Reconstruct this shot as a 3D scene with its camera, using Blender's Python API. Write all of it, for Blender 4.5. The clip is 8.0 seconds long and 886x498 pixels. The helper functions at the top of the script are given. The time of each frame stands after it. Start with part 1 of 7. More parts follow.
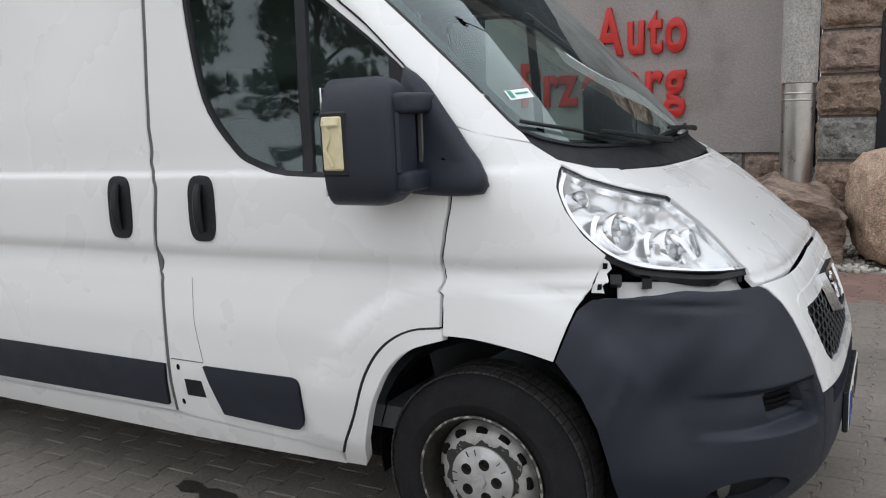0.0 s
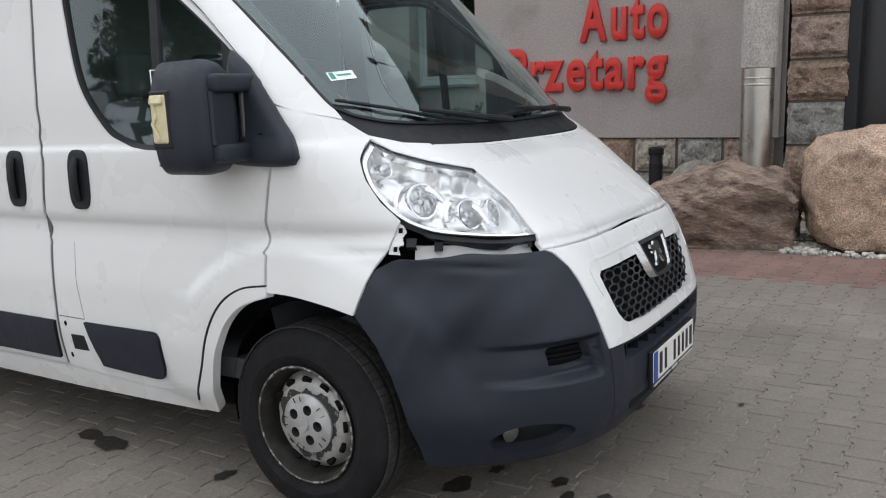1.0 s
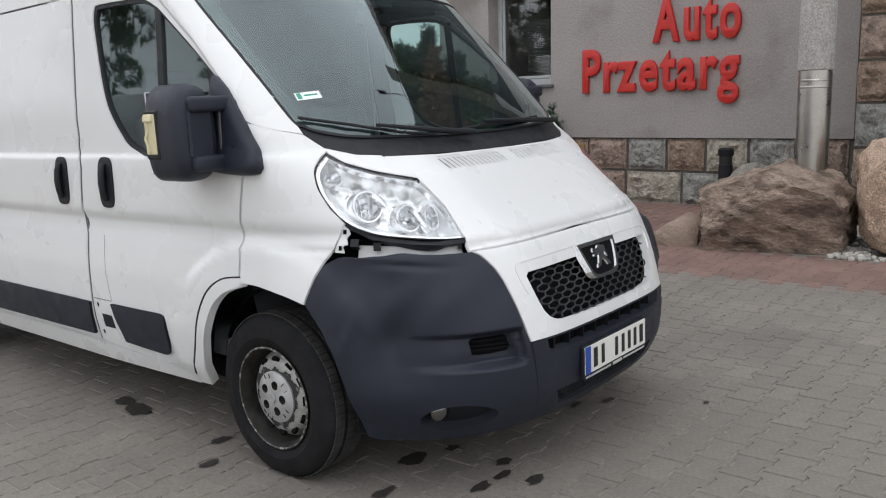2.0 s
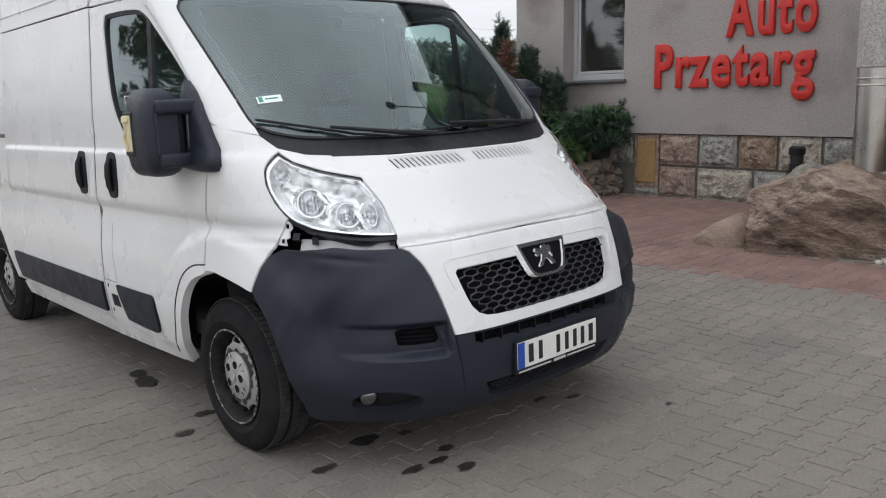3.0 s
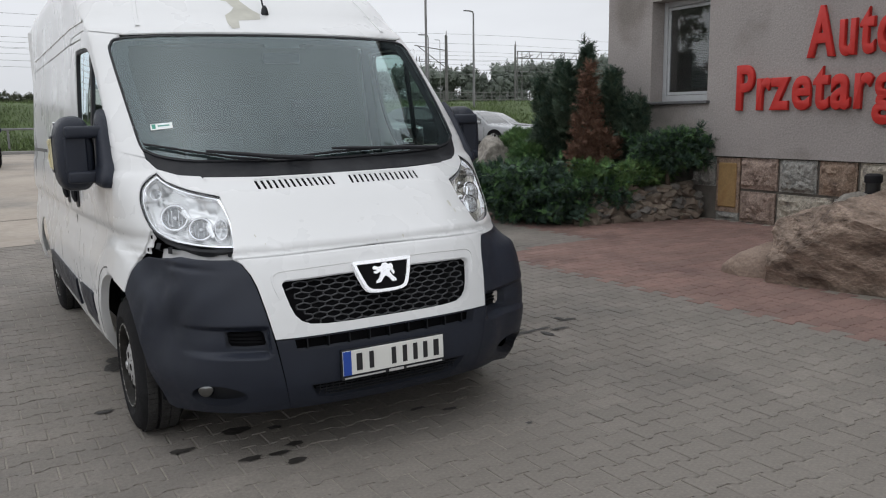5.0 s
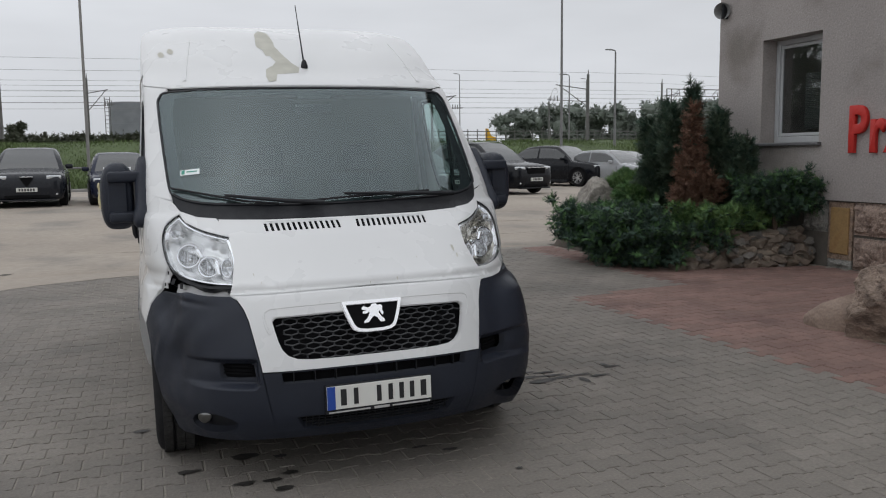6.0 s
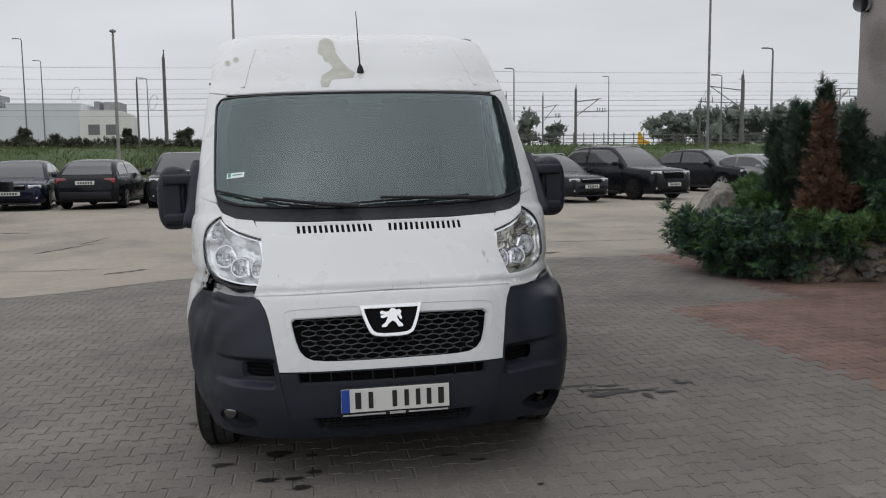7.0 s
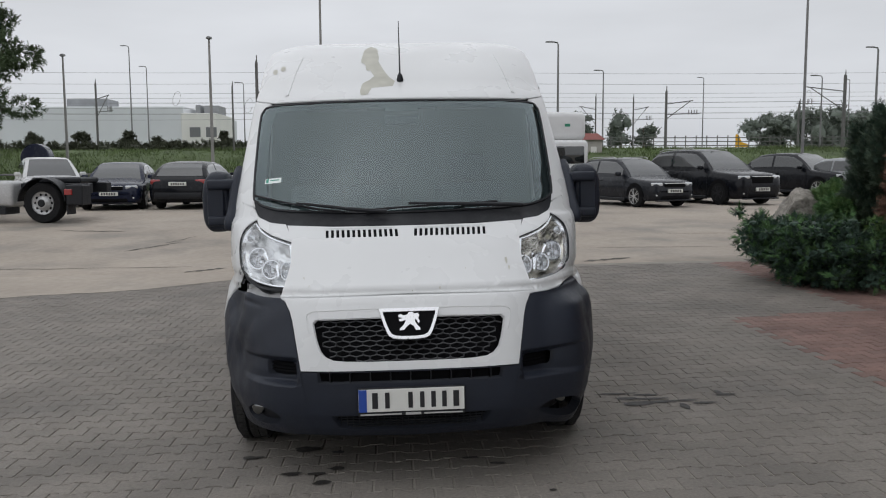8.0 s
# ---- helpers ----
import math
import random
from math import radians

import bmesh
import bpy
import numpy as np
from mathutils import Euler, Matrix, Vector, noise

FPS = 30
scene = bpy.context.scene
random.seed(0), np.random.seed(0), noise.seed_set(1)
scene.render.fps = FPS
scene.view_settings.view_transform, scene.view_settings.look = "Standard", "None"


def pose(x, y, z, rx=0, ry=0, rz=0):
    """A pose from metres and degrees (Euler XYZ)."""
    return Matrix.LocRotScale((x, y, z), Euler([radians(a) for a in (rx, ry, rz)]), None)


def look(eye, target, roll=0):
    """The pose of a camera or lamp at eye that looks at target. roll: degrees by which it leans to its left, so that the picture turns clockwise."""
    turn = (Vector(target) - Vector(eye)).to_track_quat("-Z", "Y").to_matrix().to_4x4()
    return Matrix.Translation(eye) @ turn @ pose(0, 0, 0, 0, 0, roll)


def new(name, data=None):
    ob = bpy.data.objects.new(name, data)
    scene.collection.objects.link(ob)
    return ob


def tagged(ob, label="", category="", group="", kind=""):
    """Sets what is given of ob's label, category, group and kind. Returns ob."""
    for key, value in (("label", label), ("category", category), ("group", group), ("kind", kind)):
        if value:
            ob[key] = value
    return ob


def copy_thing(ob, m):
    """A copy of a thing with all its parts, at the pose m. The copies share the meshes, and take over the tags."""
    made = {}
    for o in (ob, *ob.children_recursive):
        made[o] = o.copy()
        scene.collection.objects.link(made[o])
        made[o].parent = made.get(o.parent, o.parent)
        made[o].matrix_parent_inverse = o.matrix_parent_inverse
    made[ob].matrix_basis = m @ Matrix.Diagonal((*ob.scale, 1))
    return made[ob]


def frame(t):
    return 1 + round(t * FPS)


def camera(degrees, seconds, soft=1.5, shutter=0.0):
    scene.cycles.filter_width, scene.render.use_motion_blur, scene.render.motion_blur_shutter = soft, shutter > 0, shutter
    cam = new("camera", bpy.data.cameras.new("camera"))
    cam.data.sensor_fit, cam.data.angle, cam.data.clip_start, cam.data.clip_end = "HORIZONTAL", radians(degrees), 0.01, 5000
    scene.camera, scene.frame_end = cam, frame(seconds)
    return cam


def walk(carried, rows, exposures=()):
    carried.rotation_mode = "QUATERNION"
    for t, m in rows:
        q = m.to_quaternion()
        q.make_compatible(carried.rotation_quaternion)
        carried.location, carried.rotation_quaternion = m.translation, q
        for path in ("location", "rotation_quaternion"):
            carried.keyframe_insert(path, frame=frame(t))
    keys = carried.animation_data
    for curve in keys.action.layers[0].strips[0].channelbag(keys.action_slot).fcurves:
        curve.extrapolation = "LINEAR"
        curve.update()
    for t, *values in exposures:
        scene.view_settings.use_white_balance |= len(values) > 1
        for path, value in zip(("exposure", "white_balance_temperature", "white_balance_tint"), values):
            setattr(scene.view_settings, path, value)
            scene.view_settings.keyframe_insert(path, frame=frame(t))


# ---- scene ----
cam = camera(56.3, 8.0, soft=1.1)
PATH = [
    (0, (-3.196, -0.014, 1.420), (-1.469, 0.946, 1.111), -1.46),
    (0.5, (-3.062, -0.411, 1.390), (-1.367, 0.602, 1.074), -1.53),
    (1, (-3.074, -0.773, 1.376), (-1.399, 0.267, 1.039), -1.37),
    (1.5, (-3.063, -1.134, 1.406), (-1.458, 0.009, 1.065), -1.48),
    (3, (-2.650, -2.108, 1.480), (-1.332, -0.647, 1.122), -1.22),
    (3.5, (-2.385, -2.382, 1.482), (-1.147, -0.854, 1.119), -1.10),
    (4, (-2.178, -2.690, 1.486), (-1.026, -1.097, 1.120), -0.96),
    (5.5, (-1.341, -3.458, 1.548), (-0.487, -1.670, 1.277), -0.64),
    (6, (-1.022, -3.643, 1.564), (-0.351, -1.773, 1.341), -0.61),
    (6.5, (-0.694, -3.652, 1.552), (-0.184, -1.729, 1.343), -0.66),
    (7, (-0.405, -3.730, 1.558), (-0.081, -1.768, 1.348), -0.55),
    (7.5, (-0.185, -3.811, 1.585), (-0.034, -1.828, 1.371), -0.41),
    (8, (-0.067, -3.849, 1.582), (0.042, -1.863, 1.379), -0.31),
]
walk(cam, [(t, look(eye, target, roll)) for t, eye, target, roll in PATH], exposures=[(0, 0.20), (1.0, 0.27), (1.5, 0.30), (3.5, 0.12), (4.0, 0.07), (5.5, -0.20), (6.0, -0.35), (7.0, -0.39), (8.0, -0.36)])

# ---- light ----
world = bpy.data.worlds.new("overcast")
scene.world = world
world.use_nodes = True
wn, wl = world.node_tree.nodes, world.node_tree.links
wn.clear()
w_out, w_bg = wn.new("ShaderNodeOutputWorld"), wn.new("ShaderNodeBackground")
w_sky = wn.new("ShaderNodeTexSky")
w_sky.sky_type, w_sky.sun_disc = "NISHITA", False
w_sky.sun_elevation, w_sky.sun_rotation = radians(78), radians(236)
w_sky.dust_density, w_sky.ozone_density = 4.0, 1.0
w_hsv = wn.new("ShaderNodeHueSaturation")
w_hsv.inputs["Saturation"].default_value = 0.12
w_co, w_map, w_noise = wn.new("ShaderNodeTexCoord"), wn.new("ShaderNodeMapping"), wn.new("ShaderNodeTexNoise")
w_map.inputs["Scale"].default_value = (1.2, 1.2, 5.0)
w_noise.inputs["Scale"].default_value, w_noise.inputs["Detail"].default_value = 1.7, 5.0
w_ramp = wn.new("ShaderNodeMapRange")
w_ramp.inputs["From Min"].default_value, w_ramp.inputs["From Max"].default_value = 0.3, 0.7
w_ramp.inputs["To Min"].default_value, w_ramp.inputs["To Max"].default_value = 0.88, 1.08
w_cloud = wn.new("ShaderNodeMix")
w_cloud.data_type = "RGBA"
w_cloud.inputs[0].default_value = 0.88
w_cloud.inputs[7].default_value = (7.3, 7.55, 8.0, 1)
w_mul = wn.new("ShaderNodeMix")
w_mul.data_type, w_mul.blend_type = "RGBA", "MULTIPLY"
w_mul.inputs[0].default_value = 1.0
wl.new(w_sky.outputs[0], w_hsv.inputs["Color"])
wl.new(w_hsv.outputs[0], w_cloud.inputs[6])
wl.new(w_co.outputs["Generated"], w_map.inputs[0])
wl.new(w_map.outputs[0], w_noise.inputs["Vector"])
wl.new(w_noise.outputs[0], w_ramp.inputs[0])
wl.new(w_cloud.outputs[2], w_mul.inputs[6])
wl.new(w_ramp.outputs[0], w_mul.inputs[7])
w_sep, w_up, w_over = wn.new("ShaderNodeSeparateXYZ"), wn.new("ShaderNodeMapRange"), wn.new("ShaderNodeMix")
w_up.inputs["From Min"].default_value, w_up.inputs["From Max"].default_value = 0.0, 1.0
w_up.inputs["To Min"].default_value, w_up.inputs["To Max"].default_value = 1.14, 1.56
w_over.data_type, w_over.blend_type = "RGBA", "MULTIPLY"
w_over.inputs[0].default_value = 1.0
wl.new(w_co.outputs["Generated"], w_sep.inputs[0])
wl.new(w_sep.outputs["Z"], w_up.inputs[0])
wl.new(w_mul.outputs[2], w_over.inputs[6])
wl.new(w_up.outputs[0], w_over.inputs[7])
wl.new(w_over.outputs[2], w_bg.inputs[0])
w_bg.inputs[1].default_value = 0.106
wl.new(w_bg.outputs[0], w_out.inputs[0])

sun = new("sun", bpy.data.lights.new("sun", "SUN"))
sun.data.energy, sun.data.angle, sun.data.color = 0.5, radians(175), (1.0, 0.985, 0.97)
sun.matrix_world = look((-2.2, -1.5, 13), (0, 0, 0))


# ---- materials ----
def mat(name, color, rough=0.6, metal=0.0, vary=0.0, scale=3.0, grain=0.0, grain_scale=120.0, bump=0.0, bump_scale=60.0, coat=0.0, second=None, second_at=(0.52, 0.7), second_scale=6.0, island=0.0, random=0.0, spec=0.5, coords="Object", stretch=None):
    """A procedural surface: a base colour that varies at a broad and a fine scale, patches of a second colour, fine relief."""
    m = bpy.data.materials.new(name)
    m.use_nodes = True
    nt = m.node_tree
    n, l = nt.nodes, nt.links
    b = n["Principled BSDF"]
    b.inputs["Base Color"].default_value = (*color, 1)
    b.inputs["Roughness"].default_value, b.inputs["Metallic"].default_value = rough, metal
    b.inputs["Coat Weight"].default_value, b.inputs["Coat Roughness"].default_value = coat, 0.06
    b.inputs["Specular IOR Level"].default_value = spec
    co = n.new("ShaderNodeTexCoord").outputs[coords]
    if stretch:
        lay = n.new("ShaderNodeMapping")
        lay.inputs["Scale"].default_value, lay.inputs["Rotation"].default_value = stretch, (0.45, -0.25, 0.3)
        l.new(co, lay.inputs[0])
        co = lay.outputs[0]
    out = None

    def noisy(sc, detail=4.0, lo=0.0, hi=1.0, frm=(0.25, 0.75)):
        t = n.new("ShaderNodeTexNoise")
        t.inputs["Scale"].default_value, t.inputs["Detail"].default_value = sc, detail
        l.new(co, t.inputs["Vector"])
        r = n.new("ShaderNodeMapRange")
        r.inputs["From Min"].default_value, r.inputs["From Max"].default_value = frm
        r.inputs["To Min"].default_value, r.inputs["To Max"].default_value = lo, hi
        l.new(t.outputs[0], r.inputs[0])
        return r.outputs[0]

    def mixed(fac, a, c, blend="MIX"):
        x = n.new("ShaderNodeMix")
        x.data_type, x.blend_type = "RGBA", blend
        for socket, value in ((x.inputs[0], fac), (x.inputs[6], a), (x.inputs[7], c)):
            if hasattr(value, "links"):
                l.new(value, socket)
            elif isinstance(value, float):
                socket.default_value = value
            else:
                socket.default_value = (*value, 1)
        return x.outputs[2]

    col = color
    if second:
        col = mixed(noisy(second_scale, 6.0, 0, 1, second_at), col, second)
    if vary:
        col = mixed(1.0, col, noisy(scale, 5.0, 1 - vary, 1 + vary), "MULTIPLY")
    if grain:
        col = mixed(1.0, col, noisy(grain_scale, 3.0, 1 - grain, 1 + grain), "MULTIPLY")
    for amount, source in ((island, "ShaderNodeNewGeometry"), (random, "ShaderNodeObjectInfo")):
        if amount:
            r = n.new("ShaderNodeMapRange")
            r.inputs["To Min"].default_value, r.inputs["To Max"].default_value = 1 - amount, 1 + amount
            l.new(n.new(source).outputs["Random Per Island" if island and source.endswith("Geometry") else "Random"], r.inputs[0])
            col = mixed(1.0, col, r.outputs[0], "MULTIPLY")
    if hasattr(col, "links"):
        l.new(col, b.inputs["Base Color"])
    if vary or grain:
        l.new(noisy(scale * 2.3, 4.0, max(0.02, rough - 0.12), min(1, rough + 0.12)), b.inputs["Roughness"])
    if bump:
        t = n.new("ShaderNodeTexNoise")
        t.inputs["Scale"].default_value, t.inputs["Detail"].default_value = bump_scale, 5.0
        l.new(co, t.inputs["Vector"])
        k = n.new("ShaderNodeBump")
        k.inputs["Strength"].default_value, k.inputs["Distance"].default_value = min(1, bump), 0.01 * max(1, bump)
        l.new(t.outputs[0], k.inputs["Height"])
        l.new(k.outputs[0], b.inputs["Normal"])
    return m


def glass(name, tint, ior=1.55, rough=0.0, gloss_tint=(1, 1, 1), faces=1.0):
    """A thin pane: what lies behind shows tinted, and gloss grows towards grazing angles."""
    m = bpy.data.materials.new(name)
    m.use_nodes = True
    n, l = m.node_tree.nodes, m.node_tree.links
    n.clear()
    out, mix, clear, gloss, lw = (n.new(k) for k in ("ShaderNodeOutputMaterial", "ShaderNodeMixShader", "ShaderNodeBsdfTransparent", "ShaderNodeBsdfGlossy", "ShaderNodeLayerWeight"))
    clear.inputs[0].default_value = (*tint, 1)
    gloss.inputs["Roughness"].default_value = rough
    gloss.inputs["Color"].default_value = (*gloss_tint, 1)
    lw.inputs["Blend"].default_value = 0.5
    f0 = ((ior - 1) / (ior + 1)) ** 2
    last = lw.outputs["Facing"]
    for operation, value in (("POWER", 5.0), ("MULTIPLY", 1 - f0), ("ADD", f0), ("MULTIPLY", faces)):
        k = n.new("ShaderNodeMath")
        k.operation, k.use_clamp = operation, True
        k.inputs[1].default_value = value
        l.new(last, k.inputs[0])
        last = k.outputs[0]
    l.new(last, mix.inputs[0])
    l.new(clear.outputs[0], mix.inputs[1])
    l.new(gloss.outputs[0], mix.inputs[2])
    l.new(mix.outputs[0], out.inputs[0])
    return m


WHITE = mat("white_paint", (0.70, 0.705, 0.705), 0.30, vary=0.015, scale=1.2, coat=0.35)
PRIMER = mat("bare_primer", (0.50, 0.49, 0.43), 0.7, vary=0.1, scale=12)
PLASTIC = mat("dark_grey_plastic", (0.0160, 0.0200, 0.0315), 0.42, vary=0.12, scale=5, bump=0.25, bump_scale=900, spec=0.34)
BLACK = mat("black_plastic", (0.010, 0.011, 0.014), 0.5, vary=0.1, scale=8, bump=0.15, bump_scale=500, spec=0.35)
# Near-black: plain black parts, and the painted shade inside openings.
DARK = mat("black_and_cavity_shade", (0.006, 0.006, 0.007), 0.95, vary=0.2, scale=9, spec=0.12)
RUBBER = mat("tyre_rubber", (0.015, 0.015, 0.016), 0.85, vary=0.25, scale=10, grain=0.15, grain_scale=90, bump=0.4, bump_scale=150, spec=0.15)
SEAL = mat("rubber_seal", (0.10, 0.10, 0.10), 0.6, vary=0.2, scale=20)
STEEL_RIM = mat("worn_rim_paint", (0.36, 0.355, 0.34), 0.5, metal=0.3, vary=0.2, scale=14, grain=0.12, grain_scale=80)
RIM_BLACK = mat("flaking_black_rim", (0.022, 0.021, 0.020), 0.6, vary=0.3, scale=30, second=(0.20, 0.19, 0.18), second_at=(0.60, 0.63), second_scale=45)
RIM_EDGE = mat("worn_rim_edge", (0.05, 0.047, 0.043), 0.6, vary=0.3, scale=30, second=(0.26, 0.25, 0.23), second_at=(0.50, 0.56), second_scale=38)
TREAD = mat("dusty_tread", (0.042, 0.041, 0.040), 0.9, vary=0.3, scale=14, grain=0.25, grain_scale=120, bump=0.5, bump_scale=160, spec=0.2)
SILVER = mat("silver_plastic", (0.46, 0.46, 0.46), 0.4, metal=0.5, vary=0.12, scale=18, grain=0.1, grain_scale=60)
CHROME = mat("chrome", (0.80, 0.80, 0.81), 0.14, metal=1.0)
BOWL = mat("lamp_bowl", (0.90, 0.91, 0.92), 0.12, metal=0.75)
# Rim dirt, darkened further to paint in the shade of the deep well.
RIM_DIRT_SHADE = mat("dirty_shaded_rim", (0.026, 0.025, 0.023), 0.7, metal=0.0, spec=0.15, vary=0.3, scale=14, second=(0.02, 0.018, 0.016), second_at=(0.46, 0.56), second_scale=18)
REFLECTOR_OLD = mat("aged_lamp_reflector", (0.58, 0.56, 0.50), 0.16, metal=0.8, bump=0.1, bump_scale=9)
REFLECTOR = mat("lamp_reflector", (0.90, 0.91, 0.91), 0.17, metal=0.6, bump=0.1, bump_scale=9)
BULB = mat("frosted_bulb", (0.7, 0.72, 0.74), 0.2, spec=0.8)
LENS = glass("clear_lens", (0.96, 0.97, 0.98), 1.45)
SCREEN = glass("windscreen_glass", (0.70, 0.84, 0.82), 1.54, rough=0.0, gloss_tint=(0.84, 0.97, 1.0), faces=2.45)
SIDE_GLASS = glass("side_window_glass", (0.72, 0.85, 0.82), 1.55, rough=0.0, gloss_tint=(0.86, 0.97, 1.0), faces=1.9)
CREAM = mat("cream_indicator_housing", (0.62, 0.56, 0.36), 0.5, vary=0.1, scale=30)
PLATE_WHITE = mat("plate_white", (0.72, 0.72, 0.68), 0.4, vary=0.04, scale=8)
PLATE_BLUE = mat("plate_blue", (0.02, 0.07, 0.36), 0.4, vary=0.05, scale=8)
INK = mat("plate_ink", (0.015, 0.015, 0.017), 0.5)
GREY_INK = mat("pale_print", (0.45, 0.45, 0.44), 0.5)
TRIM_GREY = mat("cab_trim_grey", (0.11, 0.115, 0.12), 0.8, vary=0.1, scale=6, bump=0.3, bump_scale=200)
CLOTH = mat("seat_cloth", (0.085, 0.092, 0.10), 0.95, vary=0.15, scale=10, bump=0.4, bump_scale=300)
STICKER = mat("sticker_white", (0.80, 0.86, 0.85), 0.4)
STICKER_GREEN = mat("sticker_green", (0.05, 0.30, 0.22), 0.4)


# ---- mesh helpers ----
def link_mesh(name, bm, material, parent=None, smooth_angle=None):
    me = bpy.data.meshes.new(name)
    bm.to_mesh(me)
    bm.free()
    for m in (material if isinstance(material, (list, tuple)) else [material]):
        me.materials.append(m)
    if smooth_angle is not None:
        me.polygons.foreach_set("use_smooth", [True] * len(me.polygons))
        me.set_sharp_from_angle(angle=radians(smooth_angle))
    ob = new(name, me)
    ob.parent = parent
    return ob


def part(name, bm, material, parent, label="", smooth_angle=35):
    return tagged(link_mesh(name, bm, material, parent, smooth_angle), label)


def thing(name, label, category, group="", at=None, kind=""):
    ob = new(name)
    ob.empty_display_size = 0.1
    if at is not None:
        ob.matrix_world = at
    return tagged(ob, label, category, group, kind)


def mesh(verts, faces):
    bm = bmesh.new()
    vs = [bm.verts.new(v) for v in verts]
    for f in faces:
        bm.faces.new([vs[i] for i in f])
    return bm


def box(x0, x1, y0, y1, z0, z1, bevel=0.0, seg=1, m=None, bm=None):
    bm = bm or bmesh.new()
    made = bmesh.ops.create_cube(bm, size=1.0, matrix=Matrix.Translation(((x0 + x1) / 2, (y0 + y1) / 2, (z0 + z1) / 2)) @ Matrix.Diagonal((abs(x1 - x0), abs(y1 - y0), abs(z1 - z0), 1)))
    if bevel:
        es = {e for v in made["verts"] for e in v.link_edges}
        got = bmesh.ops.bevel(bm, geom=list(es), offset=bevel, segments=seg, affect="EDGES", profile=0.5)
        made = {"verts": list({v for f in got["faces"] for v in f.verts} | {v for v in made["verts"] if v.is_valid})}
    if m is not None:
        bmesh.ops.transform(bm, matrix=m, verts=[v for v in made["verts"] if v.is_valid])
    return bm


def lathe(profile, steps=32, axis="z", at=(0, 0, 0), bm=None, close=False):
    """Turns a profile of (radius, height) round an axis through at."""
    bm = bm or bmesh.new()
    rings = []
    for r, h in profile:
        ring = []
        for k in range(steps):
            a = 2 * math.pi * k / steps
            p = (r * math.cos(a), r * math.sin(a), h)
            p = {"z": p, "x": (p[2], p[0], p[1]), "y": (p[0], p[2], p[1])}[axis]
            ring.append(bm.verts.new(Vector(p) + Vector(at)))
        rings.append(ring)
    for a, b in zip(rings[:-1], rings[1:]):
        for k in range(steps):
            bm.faces.new((a[k], a[(k + 1) % steps], b[(k + 1) % steps], b[k]))
    for ring, r in ((rings[0], profile[0][0]), (rings[-1], profile[-1][0])):
        if not close and r > 1e-4:
            bm.faces.new(ring)
    bmesh.ops.remove_doubles(bm, verts=[v for ring in rings for v in ring], dist=1e-5)
    bmesh.ops.recalc_face_normals(bm, faces=bm.faces)
    return bm


def tube(points, radius, steps=10, bm=None):
    """A round bar along points; radius may be a list."""
    bm = bm or bmesh.new()
    pts = [Vector(p) for p in points]
    rs = radius if isinstance(radius, (list, tuple)) else [radius] * len(pts)
    rings, side = [], None
    for i, p in enumerate(pts):
        d = (pts[min(i + 1, len(pts) - 1)] - pts[max(i - 1, 0)]).normalized()
        if side is None:
            side = d.cross(Vector((0, 0, 1)) if abs(d.z) < 0.9 else Vector((1, 0, 0))).normalized()
        side = (side - d * side.dot(d)).normalized()
        up = d.cross(side)
        rings.append([bm.verts.new(p + rs[i] * (math.cos(a) * side + math.sin(a) * up)) for a in (2 * math.pi * k / steps for k in range(steps))])
    for a, b in zip(rings[:-1], rings[1:]):
        for k in range(steps):
            bm.faces.new((a[k], a[(k + 1) % steps], b[(k + 1) % steps], b[k]))
    bm.faces.new(rings[0][::-1])
    bm.faces.new(rings[-1])
    return bm


def filled(outline, holes=(), depth=0.0, m=None):
    """A flat plate from an outline with holes, in the xy plane, depth thick (downwards), laid by m."""
    bm = bmesh.new()
    edges = []
    for loop in (outline, *holes):
        vs = [bm.verts.new((p[0], p[1], 0)) for p in loop]
        edges += [bm.edges.new((a, b)) for a, b in zip(vs, vs[1:] + vs[:1])]
    bmesh.ops.triangle_fill(bm, use_beauty=True, use_dissolve=False, edges=edges)
    bmesh.ops.recalc_face_normals(bm, faces=bm.faces)
    if bm.faces and sum(f.normal.z for f in bm.faces) < 0:
        bmesh.ops.reverse_faces(bm, faces=bm.faces)
    if depth:
        rim = [e for e in bm.edges if e.is_boundary]
        made = bmesh.ops.extrude_edge_only(bm, edges=rim)
        bmesh.ops.translate(bm, vec=(0, 0, -depth), verts=[v for v in made["geom"] if isinstance(v, bmesh.types.BMVert)])
    if m is not None:
        bmesh.ops.transform(bm, matrix=m, verts=bm.verts)
    return bm


def ring2d(cx, cy, rx, ry=None, n=24, a0=0.0):
    ry = ry or rx
    return [(cx + rx * math.cos(a0 + 2 * math.pi * k / n), cy + ry * math.sin(a0 + 2 * math.pi * k / n)) for k in range(n)]


def height(x, y):
    """The ground's height: a slight fall across the yard, a gentle rise where the cars stand, level far off."""
    s = [min(max(t, 0), 1) for t in ((y - 7) / 11, (y - 8) / 13, (y - 33) / 14)]
    s = [t * t * (3 - 2 * t) for t in s]
    return 0.0167 * 9 * math.tanh(x / 9) * (1 - s[0]) - 0.0146 * 6 * math.tanh(y / 6) + 0.36 * s[1] * (1 - s[2])

# ---- ground ----
CONCRETE_YARD = mat("worn_concrete_yard", (0.335, 0.290, 0.243), 0.85, vary=0.16, scale=0.35, grain=0.10, grain_scale=9, second=(0.22, 0.20, 0.175), second_at=(0.5, 0.68), second_scale=0.5, bump=0.2, bump_scale=30)
EARTH_JOINT = mat("sandy_joint", (0.235, 0.215, 0.185), 0.95, vary=0.2, scale=3, grain=0.2, grain_scale=60)
GRASS_SOIL = mat("grassy_ground", (0.065, 0.095, 0.03), 0.95, vary=0.25, scale=0.6, grain=0.3, grain_scale=12)


